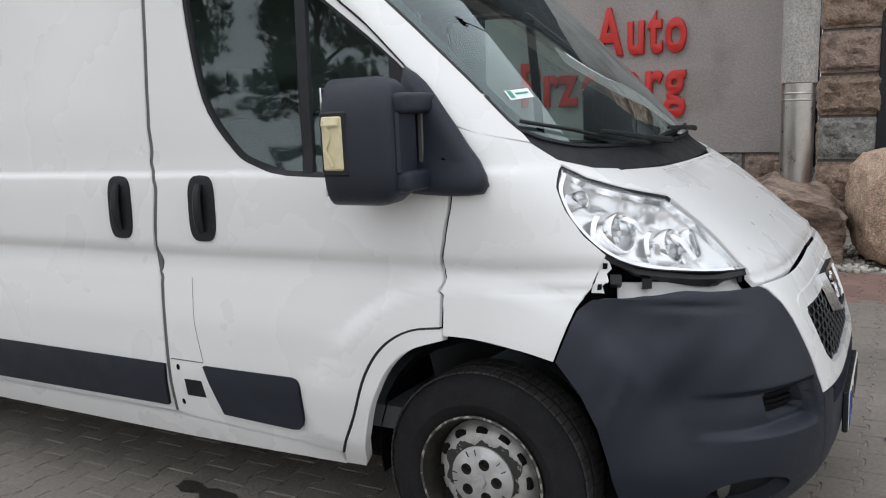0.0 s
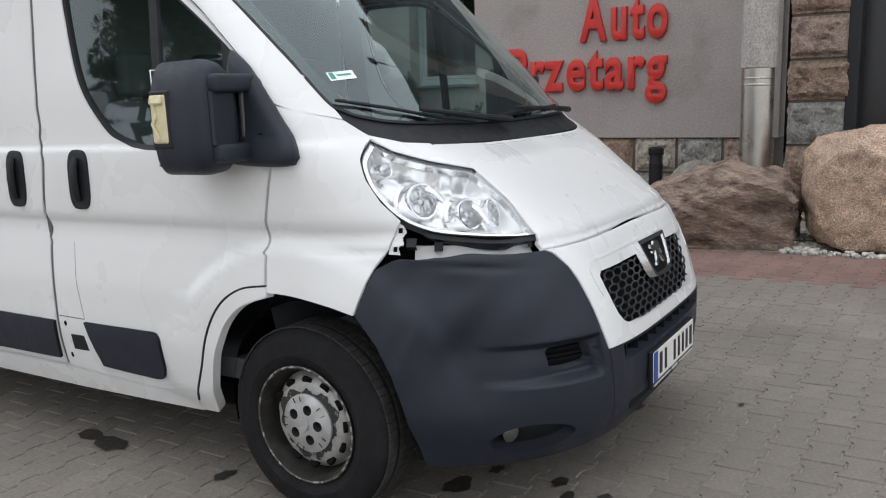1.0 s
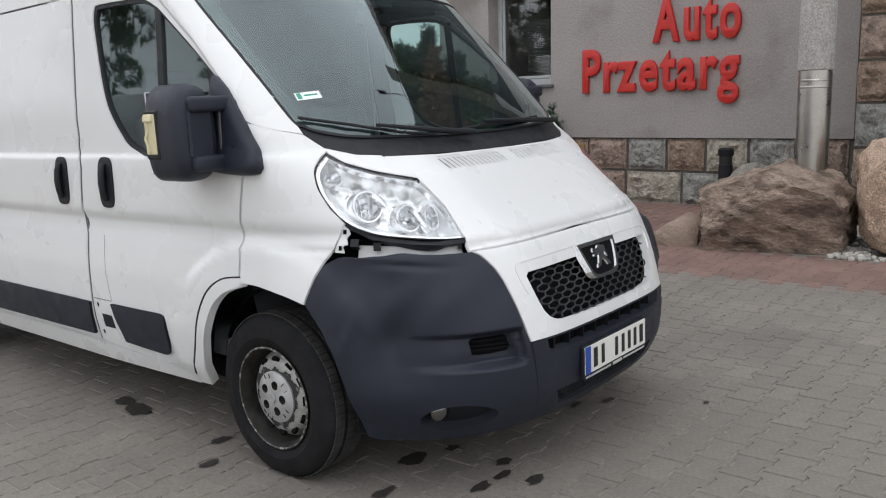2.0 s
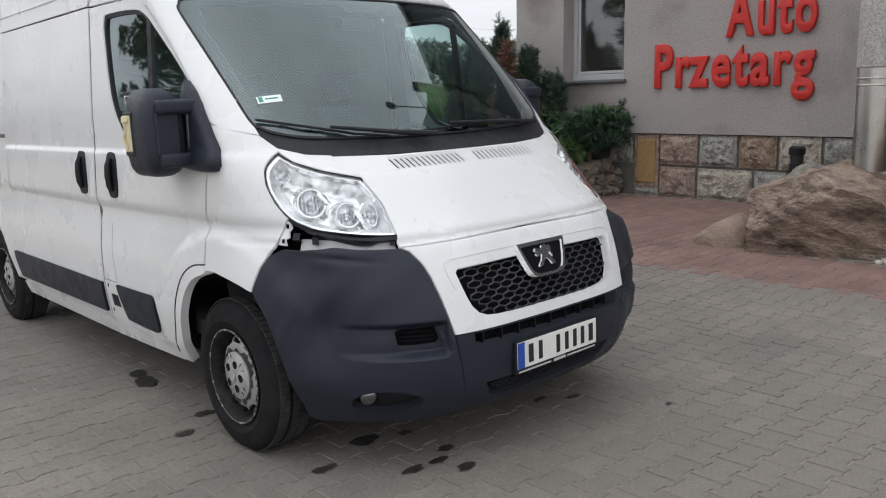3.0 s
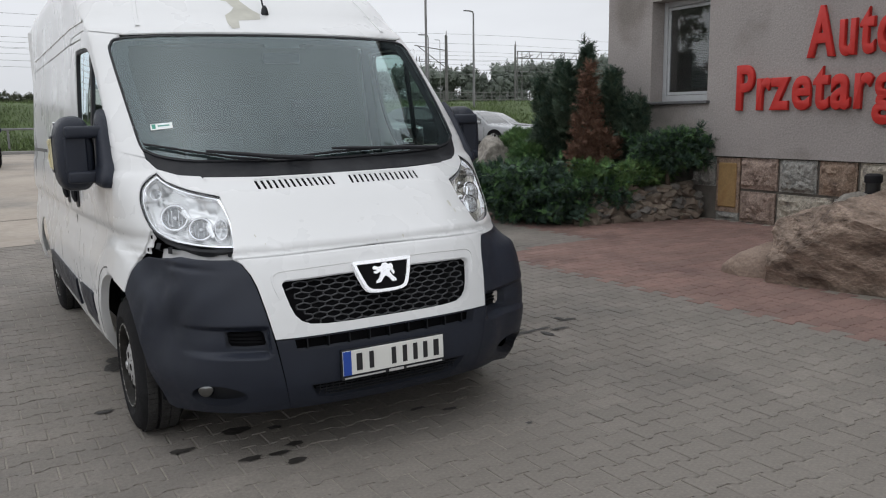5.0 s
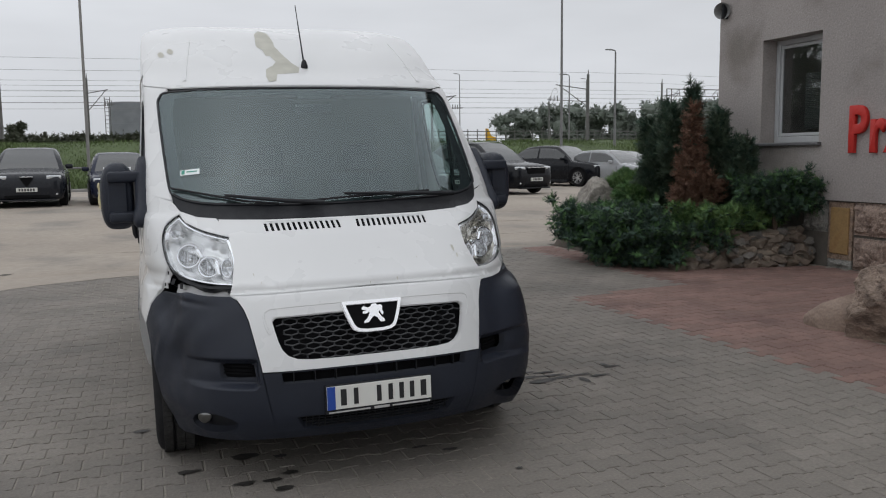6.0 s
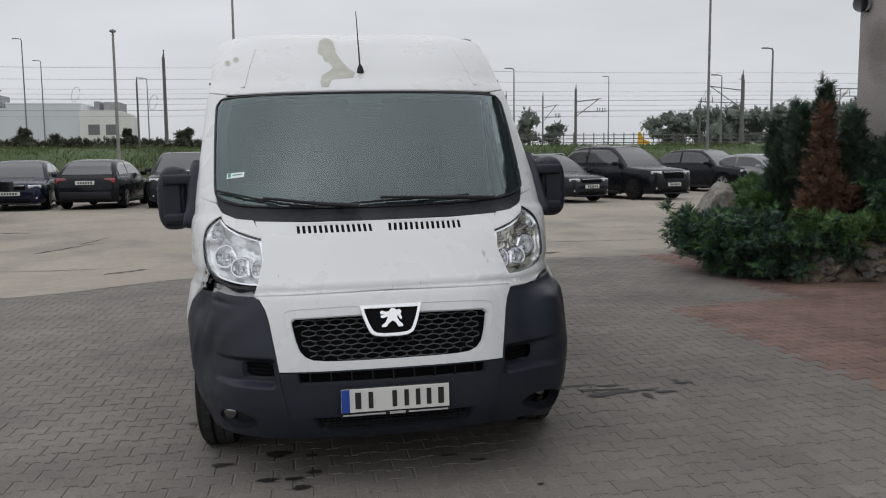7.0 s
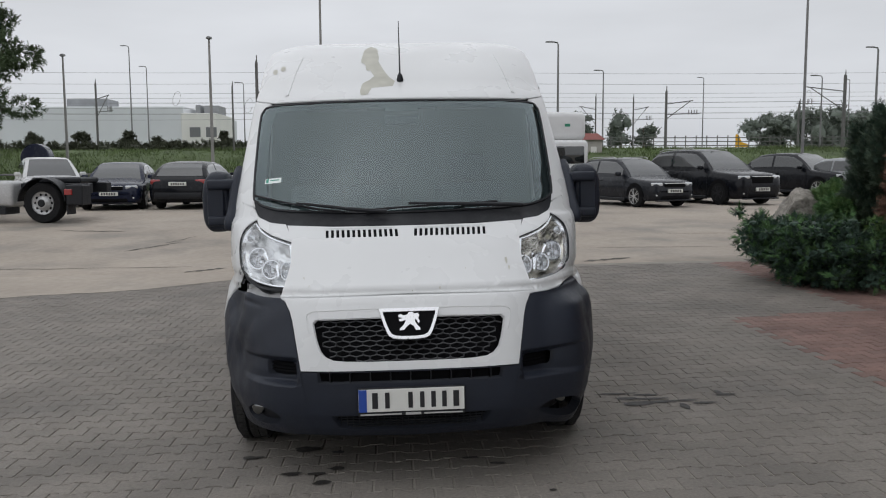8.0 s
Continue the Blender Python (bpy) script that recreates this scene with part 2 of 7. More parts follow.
def sheet(name, xs, ys, lift, material, label, category, kind="structure"):
    bm = bmesh.new()
    grid = [[bm.verts.new((x, y, height(x, y) + (lift(x, y) if callable(lift) else lift))) for x in xs] for y in ys]
    for a, b in zip(grid[:-1], grid[1:]):
        for i in range(len(xs) - 1):
            bm.faces.new((a[i], a[i + 1], b[i + 1], b[i]))
    return tagged(link_mesh(name, bm, material, None, 60), label, category, kind=kind)


def steps(a, b, n):
    return [a + (b - a) * i / n for i in range(n + 1)]


far_xs = [-1500, -500, -200, -100, -60] + steps(-40, 40, 80) + [60, 100, 200, 500, 1500]
far_ys = sorted([9.3, 9.42, -400, -120, -60, -30] + steps(-20, 60, 80) + [75, 100, 150, 250, 500, 1000, 2500])
sheet("ground", far_xs, far_ys, lambda x, y: -0.06 if -12 < x < 12 and -10 < y < 9.35 else 0.0, CONCRETE_YARD, "worn beige concrete yard with faint cracks and stains", "ground")

# ---- building ----
RENDER = mat("grey_render", (0.315, 0.289, 0.277), 0.95, vary=0.10, scale=0.9, grain=0.14, grain_scale=38, bump=0.7, bump_scale=45, second=(0.20, 0.18, 0.165), second_at=(0.52, 0.72), second_scale=1.1)
MORTAR = mat("dark_mortar", (0.12, 0.108, 0.094), 0.95, vary=0.2, scale=8, bump=0.5, bump_scale=60)
RED_LETTER = mat("red_foam_letter", (0.50, 0.022, 0.016), 0.55, vary=0.08, scale=9)
# White frame lowered to grey: the shade on it is in the colour.
FRAME_WHITE = mat("shaded_white_frame", (0.40, 0.41, 0.42), 0.4, vary=0.05, scale=8)
# The unlit room's shade is put into this near-black base colour.
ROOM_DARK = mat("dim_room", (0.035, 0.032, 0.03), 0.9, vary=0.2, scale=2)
PANE = glass("window_pane", (0.75, 0.78, 0.78), 1.52, faces=1.9)
SILL_MAT = mat("metal_sill", (0.13, 0.13, 0.135), 0.5, metal=0.3, vary=0.15, scale=10)

WALL_X, CORNER_Y, WALL_TOP, PLINTH, UPPER = 7.5, 7.26, 9.5, 0.93, 4.8
WIN = (5.17, 6.29, 1.70, 3.17)
# front wall with the window's opening through it
bm = bmesh.new()
ys_, zs_ = [1.05, WIN[0], WIN[1], CORNER_Y], [PLINTH, WIN[2], WIN[3], UPPER]
for i in range(3):
    for j in range(3):
        if (i, j) != (1, 1):
            box(WALL_X, WALL_X + 0.38, ys_[i], ys_[i + 1], zs_[j], zs_[j + 1], bm=bm)
bmesh.ops.remove_doubles(bm, verts=bm.verts, dist=1e-4)
tagged(link_mesh("wall_front", bm, RENDER), "grey roughcast wall with a window opening and red lettering", "wall", kind="structure")
# Unseen upper storey, added dark to deepen what the windscreen reflects.
REFLECTED_DARK = mat("dark_for_reflection", (0.022, 0.023, 0.025), 0.6, vary=0.2, scale=1.5, grain=0.1, grain_scale=20)
bm = box(WALL_X + 0.01, WALL_X + 0.38, 1.05, CORNER_Y, UPPER, WALL_TOP)
tagged(link_mesh("wall_upper", bm, REFLECTED_DARK), "unseen upper storey added dark for the windscreen reflection", "wall", kind="structure")
bm = box(WALL_X + 0.06, WALL_X + 0.38, 1.05, CORNER_Y - 0.02, -0.3, PLINTH)
tagged(link_mesh("wall_plinth", bm, MORTAR), "mortar bed of the stone plinth", "wall", kind="structure")
bm = box(WALL_X + 0.38, WALL_X + 9, CORNER_Y - 0.36, CORNER_Y - 0.003, -0.3, WALL_TOP)
tagged(link_mesh("wall_side", bm, RENDER), "grey roughcast side wall of the building", "wall", kind="structure")
bm = box(WALL_X - 0.18, WALL_X + 9, -8, CORNER_Y + 0.18, WALL_TOP + 0.003, WALL_TOP + 0.22, bevel=0.01)
tagged(link_mesh("roof", bm, RENDER), "flat concrete roof slab of the building", "roof", kind="structure")
# room surfaces painted dark so the inside reads as unlit
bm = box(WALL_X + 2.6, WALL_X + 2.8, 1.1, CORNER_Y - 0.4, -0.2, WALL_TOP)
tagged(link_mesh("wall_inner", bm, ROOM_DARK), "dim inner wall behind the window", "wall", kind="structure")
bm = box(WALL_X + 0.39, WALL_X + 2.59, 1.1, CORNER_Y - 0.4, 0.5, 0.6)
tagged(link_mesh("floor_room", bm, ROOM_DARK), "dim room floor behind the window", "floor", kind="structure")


def building_window():
    w = thing("window_1", "white framed window with dark panes and a metal sill", "window", kind="structure")
    y0, y1, z0, z1 = WIN
    x = WALL_X + 0.24
    fr = box(x, x + 0.07, y0 + 0.001, y0 + 0.075, z0 + 0.002, z1, bevel=0.008)
    for a in ((y1 - 0.075, y1 - 0.001, z0 + 0.002, z1), (y0 + 0.07, y1 - 0.07, z1 - 0.075, z1 - 0.001), (y0 + 0.07, y1 - 0.07, z0 + 0.002, z0 + 0.09)):
        box(x, x + 0.07, *a, bevel=0.008, bm=fr)
    part("window_frame", fr, FRAME_WHITE, w)
    sash = box(x + 0.015, x + 0.055, y0 + 0.08, y0 + 0.125, z0 + 0.095, z1 - 0.08, bevel=0.006)
    for a in ((y1 - 0.125, y1 - 0.08, z0 + 0.095, z1 - 0.08), (y0 + 0.12, y1 - 0.12, z1 - 0.125, z1 - 0.08), (y0 + 0.12, y1 - 0.12, z0 + 0.095, z0 + 0.14)):
        box(x + 0.015, x + 0.055, *a, bevel=0.006, bm=sash)
    part("sash", sash, FRAME_WHITE, w)
    pane = part("pane", box(x + 0.03, x + 0.036, y0 + 0.12, y1 - 0.12, z0 + 0.135, z1 - 0.12), PANE, w, "dark reflecting glass")
    part("window_sill", box(WALL_X - 0.07, WALL_X + 0.2, y0 - 0.05, y1 + 0.12, z0 - 0.045, z0 - 0.001, bevel=0.008), SILL_MAT, w, "thin metal sill with flaking paint")
    slats = bmesh.new()
    for k in range(30):
        z = z0 + 0.2 + k * 0.026
        box(x + 0.09, x + 0.105, y0 + 0.13, y0 + 0.62, z, z + 0.014, bm=slats)
    part("blind", slats, mat("grey_blind", (0.16, 0.16, 0.155), 0.7), w, "half-lowered slatted blind")
    return w


building_window()


def letters(text, y_left, z_base, cap, width, depth=0.06):
    """Raised letters on the front wall, one thing a letter, fitted to width from y_left towards smaller y."""
    curve = bpy.data.curves.new("sign", "FONT")
    curve.body, curve.size, curve.extrude, curve.offset = text, 1.0, 0.0, 0.012
    probe = new("probe", curve)
    bpy.context.view_layer.update()
    full = probe.dimensions.x
    bpy.data.objects.remove(probe)
    sx, x = width / full, 0.0
    sz = cap / 0.69
    for i, ch in enumerate(text):
        c1 = bpy.data.curves.new("sign", "FONT")
        c1.body, c1.size, c1.extrude, c1.bevel_depth, c1.bevel_resolution, c1.resolution_u, c1.offset = ch, 1.0, depth / 2 - .018, 0.018, 1, 5, 0.016
        ob = new("probe", c1)
        c2 = bpy.data.curves.new("sign", "FONT")
        c2.body, c2.size = text[: i + 1], 1.0
        ob2 = new("probe2", c2)
        bpy.context.view_layer.update()
        right = ob2.dimensions.x
        me = bpy.data.meshes.new_from_object(ob.evaluated_get(bpy.context.evaluated_depsgraph_get()))
        xs = [v.co.x for v in me.vertices]
        shift, mid = right - max(xs), (min(xs) + max(xs)) / 2
        bpy.data.objects.remove(ob)
        bpy.data.objects.remove(ob2)
        bm = bmesh.new()
        bm.from_mesh(me)
        bmesh.ops.remove_doubles(bm, verts=bm.verts, dist=1e-4)
        for v in bm.verts:
            v.co = Vector((-depth / 2 - v.co.z, -(mid + (v.co.x - mid) * .84 + shift) * sx, v.co.y * sz))
        bmesh.ops.recalc_face_normals(bm, faces=bm.faces)
        ob = link_mesh("sign_letter", bm, RED_LETTER, None, 40)
        ob.location = (WALL_X - 0.004, y_left, z_base)
        tagged(ob, "thick red sign letter " + ch + " fixed to the grey wall", "sign letter", "wall lettering")


letters("Auto", 3.54, 2.20, 0.56, 1.19)
letters("Przetarg", 4.60, 1.575, 0.55, 2.25)

# ---- the van's skin ----
# body skin of the van as a function of U (round the nose, then along the side) and height z
def smooth(tab):
    """A smooth monotone curve through (z, value) pairs."""
    xs, ys = np.array(tab, float).T
    d = np.diff(ys) / np.diff(xs)
    m = np.r_[d[0], [0 if a * b <= 0 else 2 * a * b / (a + b) for a, b in zip(d[:-1], d[1:])], d[-1]]

    def f(x):
        x = np.clip(x, xs[0], xs[-1])
        i = np.clip(np.searchsorted(xs, x) - 1, 0, len(xs) - 2)
        h = xs[i + 1] - xs[i]
        t = (x - xs[i]) / h
        return ((1 + 2 * t) * (1 - t) ** 2 * ys[i] + t * (1 - t) ** 2 * h * m[i] + t * t * (3 - 2 * t) * ys[i + 1] + t * t * (t - 1) * h * m[i + 1])
    return f


NOSE = smooth([(.18, .26), (.24, .19), (.30, .145), (.38, .115), (.46, .108), (.56, .107), (.66, .127), (.76, .157), (.86, .197), (.905, .220), (.932, .237), (.942, .262), (.972, .272), (.982, .288), (1.0, .312), (1.1, .433), (1.2, .555), (1.27, .665), (1.32, .735), (1.4, .80), (1.52, .90), (1.7, 1.07), (1.9, 1.265), (2.0, 1.365), (2.04, 1.415), (2.12, 1.56), (2.21, 1.69), (2.32, 1.88), (2.44, 2.13), (2.5, 2.36), (2.55, 2.62), (2.57, 3.0)])
HALF = smooth([(.18, .93), (.28, .965), (.36, .995), (.45, 1.018), (.6, 1.038), (.75, 1.036), (.9, 1.016), (.98, 1.002), (1.0, 1.001), (1.008, 1.003), (1.036, 1.0145), (1.046, 1.017), (1.085, 1.019), (1.2, 1.017), (1.29, 1.01), (1.315, .998), (1.5, .988), (1.7, .970), (1.9, .952), (2.05, .94), (2.15, .934), (2.25, .930), (2.35, .924), (2.42, .917), (2.47, .907), (2.51, .886), (2.54, .84), (2.558, .74), (2.57, .46)])
WRAP = smooth([(.18, .60), (.28, .72), (.4, .80), (.6, .83), (.9, .80), (1.0, .72), (1.1, .60), (1.2, .47), (1.3, .34), (1.4, .31), (1.7, .31), (2.0, .33), (2.2, .36), (2.57, .34)])
POW = smooth([(.2, 4.0), (1.0, 4.0), (1.3, 3.2), (1.5, 2.6), (2.0, 2.6), (2.15, 3.8), (2.35, 5.0), (2.57, 6.0)])
HUB_Y, HUB_Z, REAR_HUB_Y, TAIL, WHEEL_Z = 1.085, .345, 4.52, 5.5, .335


def bend(s, z):
    return 1 - (1 - np.clip(s, 0, 1) ** POW(z)) ** (1 / 1.55)


def u_of_x(x, z):
    s = np.clip(abs(x) / HALF(z), 0, 1)
    return (s + bend(s, z)) / 2


def u_of_y(y, z):
    over = y - NOSE(z) - WRAP(z)
    if over >= 0:
        return 1 + over
    g = np.clip((y - NOSE(z)) / WRAP(z), 0, 1)
    s = (1 - (1 - g) ** 1.55) ** (1 / POW(z))
    return (s + g) / 2


def skin(u, z):
    """The place on the right-hand (negative x mirrored) half of the body, as arrays x >= 0, y, z."""
    u, z = np.broadcast_arrays(np.asarray(u, float), np.asarray(z, float))
    lo, hi = np.zeros(u.shape), np.ones(u.shape)
    for _ in range(46):
        mid = (lo + hi) / 2
        more = (mid + bend(mid, z)) / 2 < np.minimum(u, 1)
        lo, hi = np.where(more, mid, lo), np.where(more, hi, mid)
    s = (lo + hi) / 2
    y = NOSE(z) + WRAP(z) * np.where(u < 1, bend(s, z), u)
    y = np.where(u < 1, y, NOSE(z) + WRAP(z) + u - 1)
    t = np.clip((y - .95) / 1.5, 0, 1)
    x = s * (HALF(z) + .036 * t * t * (3 - 2 * t))
    # wheel arch bulge over the front wheels
    for hy in (HUB_Y,):
        r = np.hypot(y - hy, (z - HUB_Z) * 1.0)
        t = np.clip((.66 - r) / .07, 0, 1)
        x = x + .022 * t * t * (3 - 2 * t) * s ** 8 * np.clip((z - .3) / .1, 0, 1)
    # the tail rounds in a little
    x = x - .06 * np.clip((y - TAIL + .25) / .25, 0, 1) ** 2
    return x, y, z


def trace(side, pts, n=4, close=True):
    """Points ('x' or 'y', value, z) on the body as a line of (U, z), on the side -1 (x < 0) or 1."""
    out = []
    run = list(zip(pts, pts[1:] + pts[:1])) if close else list(zip(pts[:-1], pts[1:]))
    for a, b in run:
        for k in range(n):
            f = k / n
            z = a[2] + (b[2] - a[2]) * f
            if a[0] == b[0]:
                v = a[1] + (b[1] - a[1]) * f
                u = (u_of_x if a[0] == "x" else u_of_y)(v, z)
                sg = (1 if v >= 0 else -1) if a[0] == "x" else 1
            else:
                ua, ub = [(u_of_x if p[0] == "x" else u_of_y)(p[1], p[2]) for p in (a, b)]
                u, sg = ua + (ub - ua) * f, 1
            out.append((side * sg * u, z))
    if not close:
        p = pts[-1]
        out.append((side * (u_of_x if p[0] == "x" else u_of_y)(p[1], p[2]) * (1 if p[0] == "y" or p[1] >= 0 else -1), p[2]))
    return out


def bow(pts, n=4, close=False):
    """A smooth run through points, of pairs or of (kind, value, z)."""
    kind = pts[0][0] if isinstance(pts[0][0], str) else None
    p = np.array([q[-2:] for q in pts], float)
    out = []
    for i in range(len(p) - (0 if close else 1)):
        g = [p[(i + k) % len(p)] if close else p[min(max(i + k, 0), len(p) - 1)] for k in (-1, 0, 1, 2)]
        for k in range(n):
            t = k / n
            v = .5 * (2 * g[1] + (g[2] - g[0]) * t + (2 * g[0] - 5 * g[1] + 4 * g[2] - g[3]) * t * t + (3 * g[1] - g[0] - 3 * g[2] + g[3]) * t ** 3)
            out.append(tuple(v))
    if not close:
        out.append(tuple(p[-1]))
    return [(kind, a, b) for a, b in out] if kind else out


def on_skin(u, z, lift=0.0, push=None):
    """Places and outward normals on the body, for arrays of U and z."""
    u, z = np.asarray(u, float), np.asarray(z, float)
    sg = np.where(u < 0, -1.0, 1.0)

    def at(uu, zz):
        x, y, q = skin(abs(uu), np.clip(zz, .18, 2.57))
        p = np.stack([np.where(uu < 0, -x, x), y, q], -1)
        return p
    e = 2e-3
    p = at(u, z)
    du = at(u + e, z) - at(u - e, z)
    dz = at(u, np.minimum(z + e, 2.569)) - at(u, np.maximum(z - e, .181))
    nrm = np.cross(du, dz)
    nrm /= np.maximum(np.linalg.norm(nrm, axis=-1, keepdims=True), 1e-9)
    p = p + lift * nrm
    if push is not None:
        d = push(p)
        p = p - d[:, None] * nrm
        q = at(u + e, z)
        q = q - push(q)[:, None] * nrm
        r = at(u, np.minimum(z + e, 2.569))
        r = r - push(r)[:, None] * nrm
        o = at(u, z)
        o = o - push(o)[:, None] * nrm
        n2 = np.cross(q - o, r - o)
        n2 /= np.maximum(np.linalg.norm(n2, axis=-1, keepdims=True), 1e-9)
        nrm = n2
    return p, nrm


def panel(name, outline, material, parent, label="", holes=(), lift=0.0, flange=0.018, du=0.05, dz=0.05, push=None, hole_flange=None):
    """A piece of the body skin inside an outline of (U, z), with folded-in edges."""
    bm = bmesh.new()
    edges = []
    for loop in (outline, *holes):
        vs = [bm.verts.new((u, z, 0)) for u, z in loop]
        edges += [bm.edges.new((a, b)) for a, b in zip(vs, vs[1:] + vs[:1])]
    bmesh.ops.triangle_fill(bm, use_beauty=True, use_dissolve=False, edges=edges)
    us, zs = [p[0] for p in outline], [p[1] for p in outline]
    u = math.ceil(min(us) / du) * du
    while u < max(us):
        bmesh.ops.bisect_plane(bm, geom=bm.verts[:] + bm.edges[:] + bm.faces[:], plane_co=(u, 0, 0), plane_no=(1, 0, 0), dist=1e-5)
        u += du if abs(u) < 1.12 else du * 3
    z = math.ceil(min(zs) / dz) * dz
    while z < max(zs):
        bmesh.ops.bisect_plane(bm, geom=bm.verts[:] + bm.edges[:] + bm.faces[:], plane_co=(0, z, 0), plane_no=(0, 1, 0), dist=1e-5)
        z += dz if z < 2.2 else dz / 3
    bmesh.ops.remove_doubles(bm, verts=bm.verts, dist=1e-5)
    for f in bm.faces:
        if f.normal.z < 0:
            f.normal_flip()
    bm.normal_update()
    for f in bm.faces:
        if f.normal.z < 0:
            f.normal_flip()
    rim = [e for e in bm.edges if e.is_boundary]
    loops = [tuple(v.index for v in e.verts) for e in rim] if bm.verts.index_update() is None else []
    vs = list(bm.verts)
    u, z = np.array([v.co.x for v in vs]), np.array([v.co.y for v in vs])
    p, nr = on_skin(u, z, lift, push)
    verts, normals = [tuple(q) for q in p], [tuple(q) for q in nr]
    faces = [tuple(v.index for v in f.verts) for f in bm.faces]
    if flange:
        top, low = {}, {}
        for e in rim:
            a, b = (l.vert.index for l in (e.link_loops[0], e.link_loops[0].link_loop_next))
            for i in (a, b):
                if i not in top:
                    top[i], low[i] = len(verts), len(verts) + 1
                    verts += [tuple(p[i]), tuple(p[i] - flange * nr[i])]
                    normals += [tuple(nr[i])] * 2
            faces.append((top[b], top[a], low[a], low[b]))
    bm.free()
    me = bpy.data.meshes.new(name)
    me.from_pydata(verts, [], faces)
    me.materials.append(material)
    me.polygons.foreach_set("use_smooth", [True] * len(me.polygons))
    me.normals_split_custom_set_from_vertices(normals)
    ob = new(name, me)
    ob.parent = parent
    return tagged(ob, label)


def strip_on_skin(name, line, half, material, parent, label="", lift=0.004, depth=0.012):
    """A band along a line of (U, z) on the skin."""
    u, z = np.array([p[0] for p in line]), np.array([p[1] for p in line])
    p, nr = on_skin(u, z, lift)
    verts, faces = [], []
    for i in range(len(p)):
        d = p[min(i + 1, len(p) - 1)] - p[max(i - 1, 0)]
        s = np.cross(nr[i], d)
        s = s / max(np.linalg.norm(s), 1e-9) * half
        verts += [tuple(p[i] - s - depth * nr[i]), tuple(p[i] - s * .8), tuple(p[i] + s * .8), tuple(p[i] + s - depth * nr[i])]
        if i:
            a = 4 * i
            faces += [(a - 4 + k, a - 3 + k, a + 1 + k, a + k) for k in range(3)]
    bm = mesh(verts, faces)
    bmesh.ops.recalc_face_normals(bm, faces=bm.faces)
    return part(name, bm, material, parent, label)


def X(*p):
    return [("x", *q) for q in p]


def Y(*p):
    return [("y", *q) for q in p]


VAN_POSE = Matrix(((0.99986, -0.0022, -0.01667, 0), (0.00245, 0.99989, 0.01455, 0), (0.01664, -0.01459, 0.99976, 0), (0, 0, 0, 1)))
van = thing("van", "white panel van with dented dark bumper corner and loose headlamp", "van", at=VAN_POSE)


def dent(p):
    """The knock in the van's front right corner: a pushed-in hollow with a crease above it."""
    x, y, z = p[..., 0], p[..., 1], p[..., 2]
    r1 = ((y - .50) / .16) ** 2 + ((z - .60) / .13) ** 2
    r2 = ((y - .62) / .10) ** 2 + ((z - .86) / .10) ** 2
    r3 = ((y - .50) / .05) ** 2 + ((z - .905) / .05) ** 2
    ridge = -.012 * np.exp(-((y - .66 + .35 * (z - .62)) / .025) ** 2) * np.clip(1 - abs(z - .64) / .16, 0, 1) + .010 * np.exp(-((z - .895 - .10 * (y - .45)) / .012) ** 2) * np.exp(-((y - .47) / .09) ** 2)
    rough = .004 * np.sin(37 * y + 23 * z) * np.exp(-(((y - .5) / .22) ** 2 + ((z - .75) / .2) ** 2))
    return np.where(x < -.55, .042 * np.exp(-r1) + .030 * np.exp(-r2) - .018 * np.exp(-r3) + rough + ridge, 0.0)


def swell(p):
    """The sound bumper corner stands a little proud of the body."""
    t = np.clip((p[..., 0] - .66) / .2, 0, 1)
    q = np.clip((.92 - p[..., 2]) / .1, 0, 1)
    round_ = .042 * np.exp(-((p[..., 1] - .38) / .16) ** 2)
    return -(.028 + round_) * t * t * (3 - 2 * t) * q * q * (3 - 2 * q)


def lens_outline(side):
    line = trace(side, Y((.85, 1.30), (.838, 1.245), (.806, 1.178), (.756, 1.11), (.695, 1.055), (.615, 1.014)) + X((.79, .995), (.70, .984), (.625, .982), (.607, 1.035), (.60, 1.11), (.618, 1.19), (.736, 1.224), (.809, 1.262)), n=1)
    line = bow(line[:9])[:-1] + bow(line[8:12])[:-1] + bow(line[11:] + line[:1])[:-1]
    cu, cz = sum(p[0] for p in line) / len(line), sum(p[1] for p in line) / len(line)
    return [(cu + (u - cu) * 1.014, cz + (z - cz) * 1.016) for u, z in line]


def van_headlamp(side, lift):
    """A headlamp under a clear lens: a chromed tub, deep round bowls, bulbs, indicator."""
    line = lens_outline(side)
    dense = [(a[0] + (b[0] - a[0]) * k / 5, a[1] + (b[1] - a[1]) * k / 5) for a, b in zip(line, line[1:] + line[:1]) for k in range(5)]
    edge, _ = on_skin([p[0] for p in dense], [p[1] for p in dense], lift)

    def tub(p):
        """Depth of the reflector tub: steep at the rim, then a floor broken into tilted facets and flutes."""
        d = np.min(np.linalg.norm(p[:, None] - edge[None], axis=-1), axis=1)
        t = np.clip(d / .045, 0, 1)
        g = (abs(p[:, 0]) * 5.5 + p[:, 2] * 3) % 1.0
        h = (p[:, 2] * 8 - abs(p[:, 0]) * 2.5) % 1.0
        return .008 + .082 * t * t * (3 - 2 * t) + t * (.014 * abs(g - .5) + .012 * abs(h - .5))
    lamp = panel("headlamp", line, REFLECTOR if side < 0 else REFLECTOR_OLD, van, "clear headlamp with chrome reflectors" + (", knocked loose above the bumper" if side < 0 else ", yellowed and scuffed"), lift=lift, flange=0, du=.0125, dz=.0125, push=tub)
    cu, cz = sum(p[0] for p in line) / len(line), sum(p[1] for p in line) / len(line)
    panel("lens", [(cu + (u - cu) * .995, cz + (z - cz) * .995) for u, z in line], LENS, lamp, "clear lens", lift=lift, flange=.0, du=.025, dz=.025).visible_shadow = False
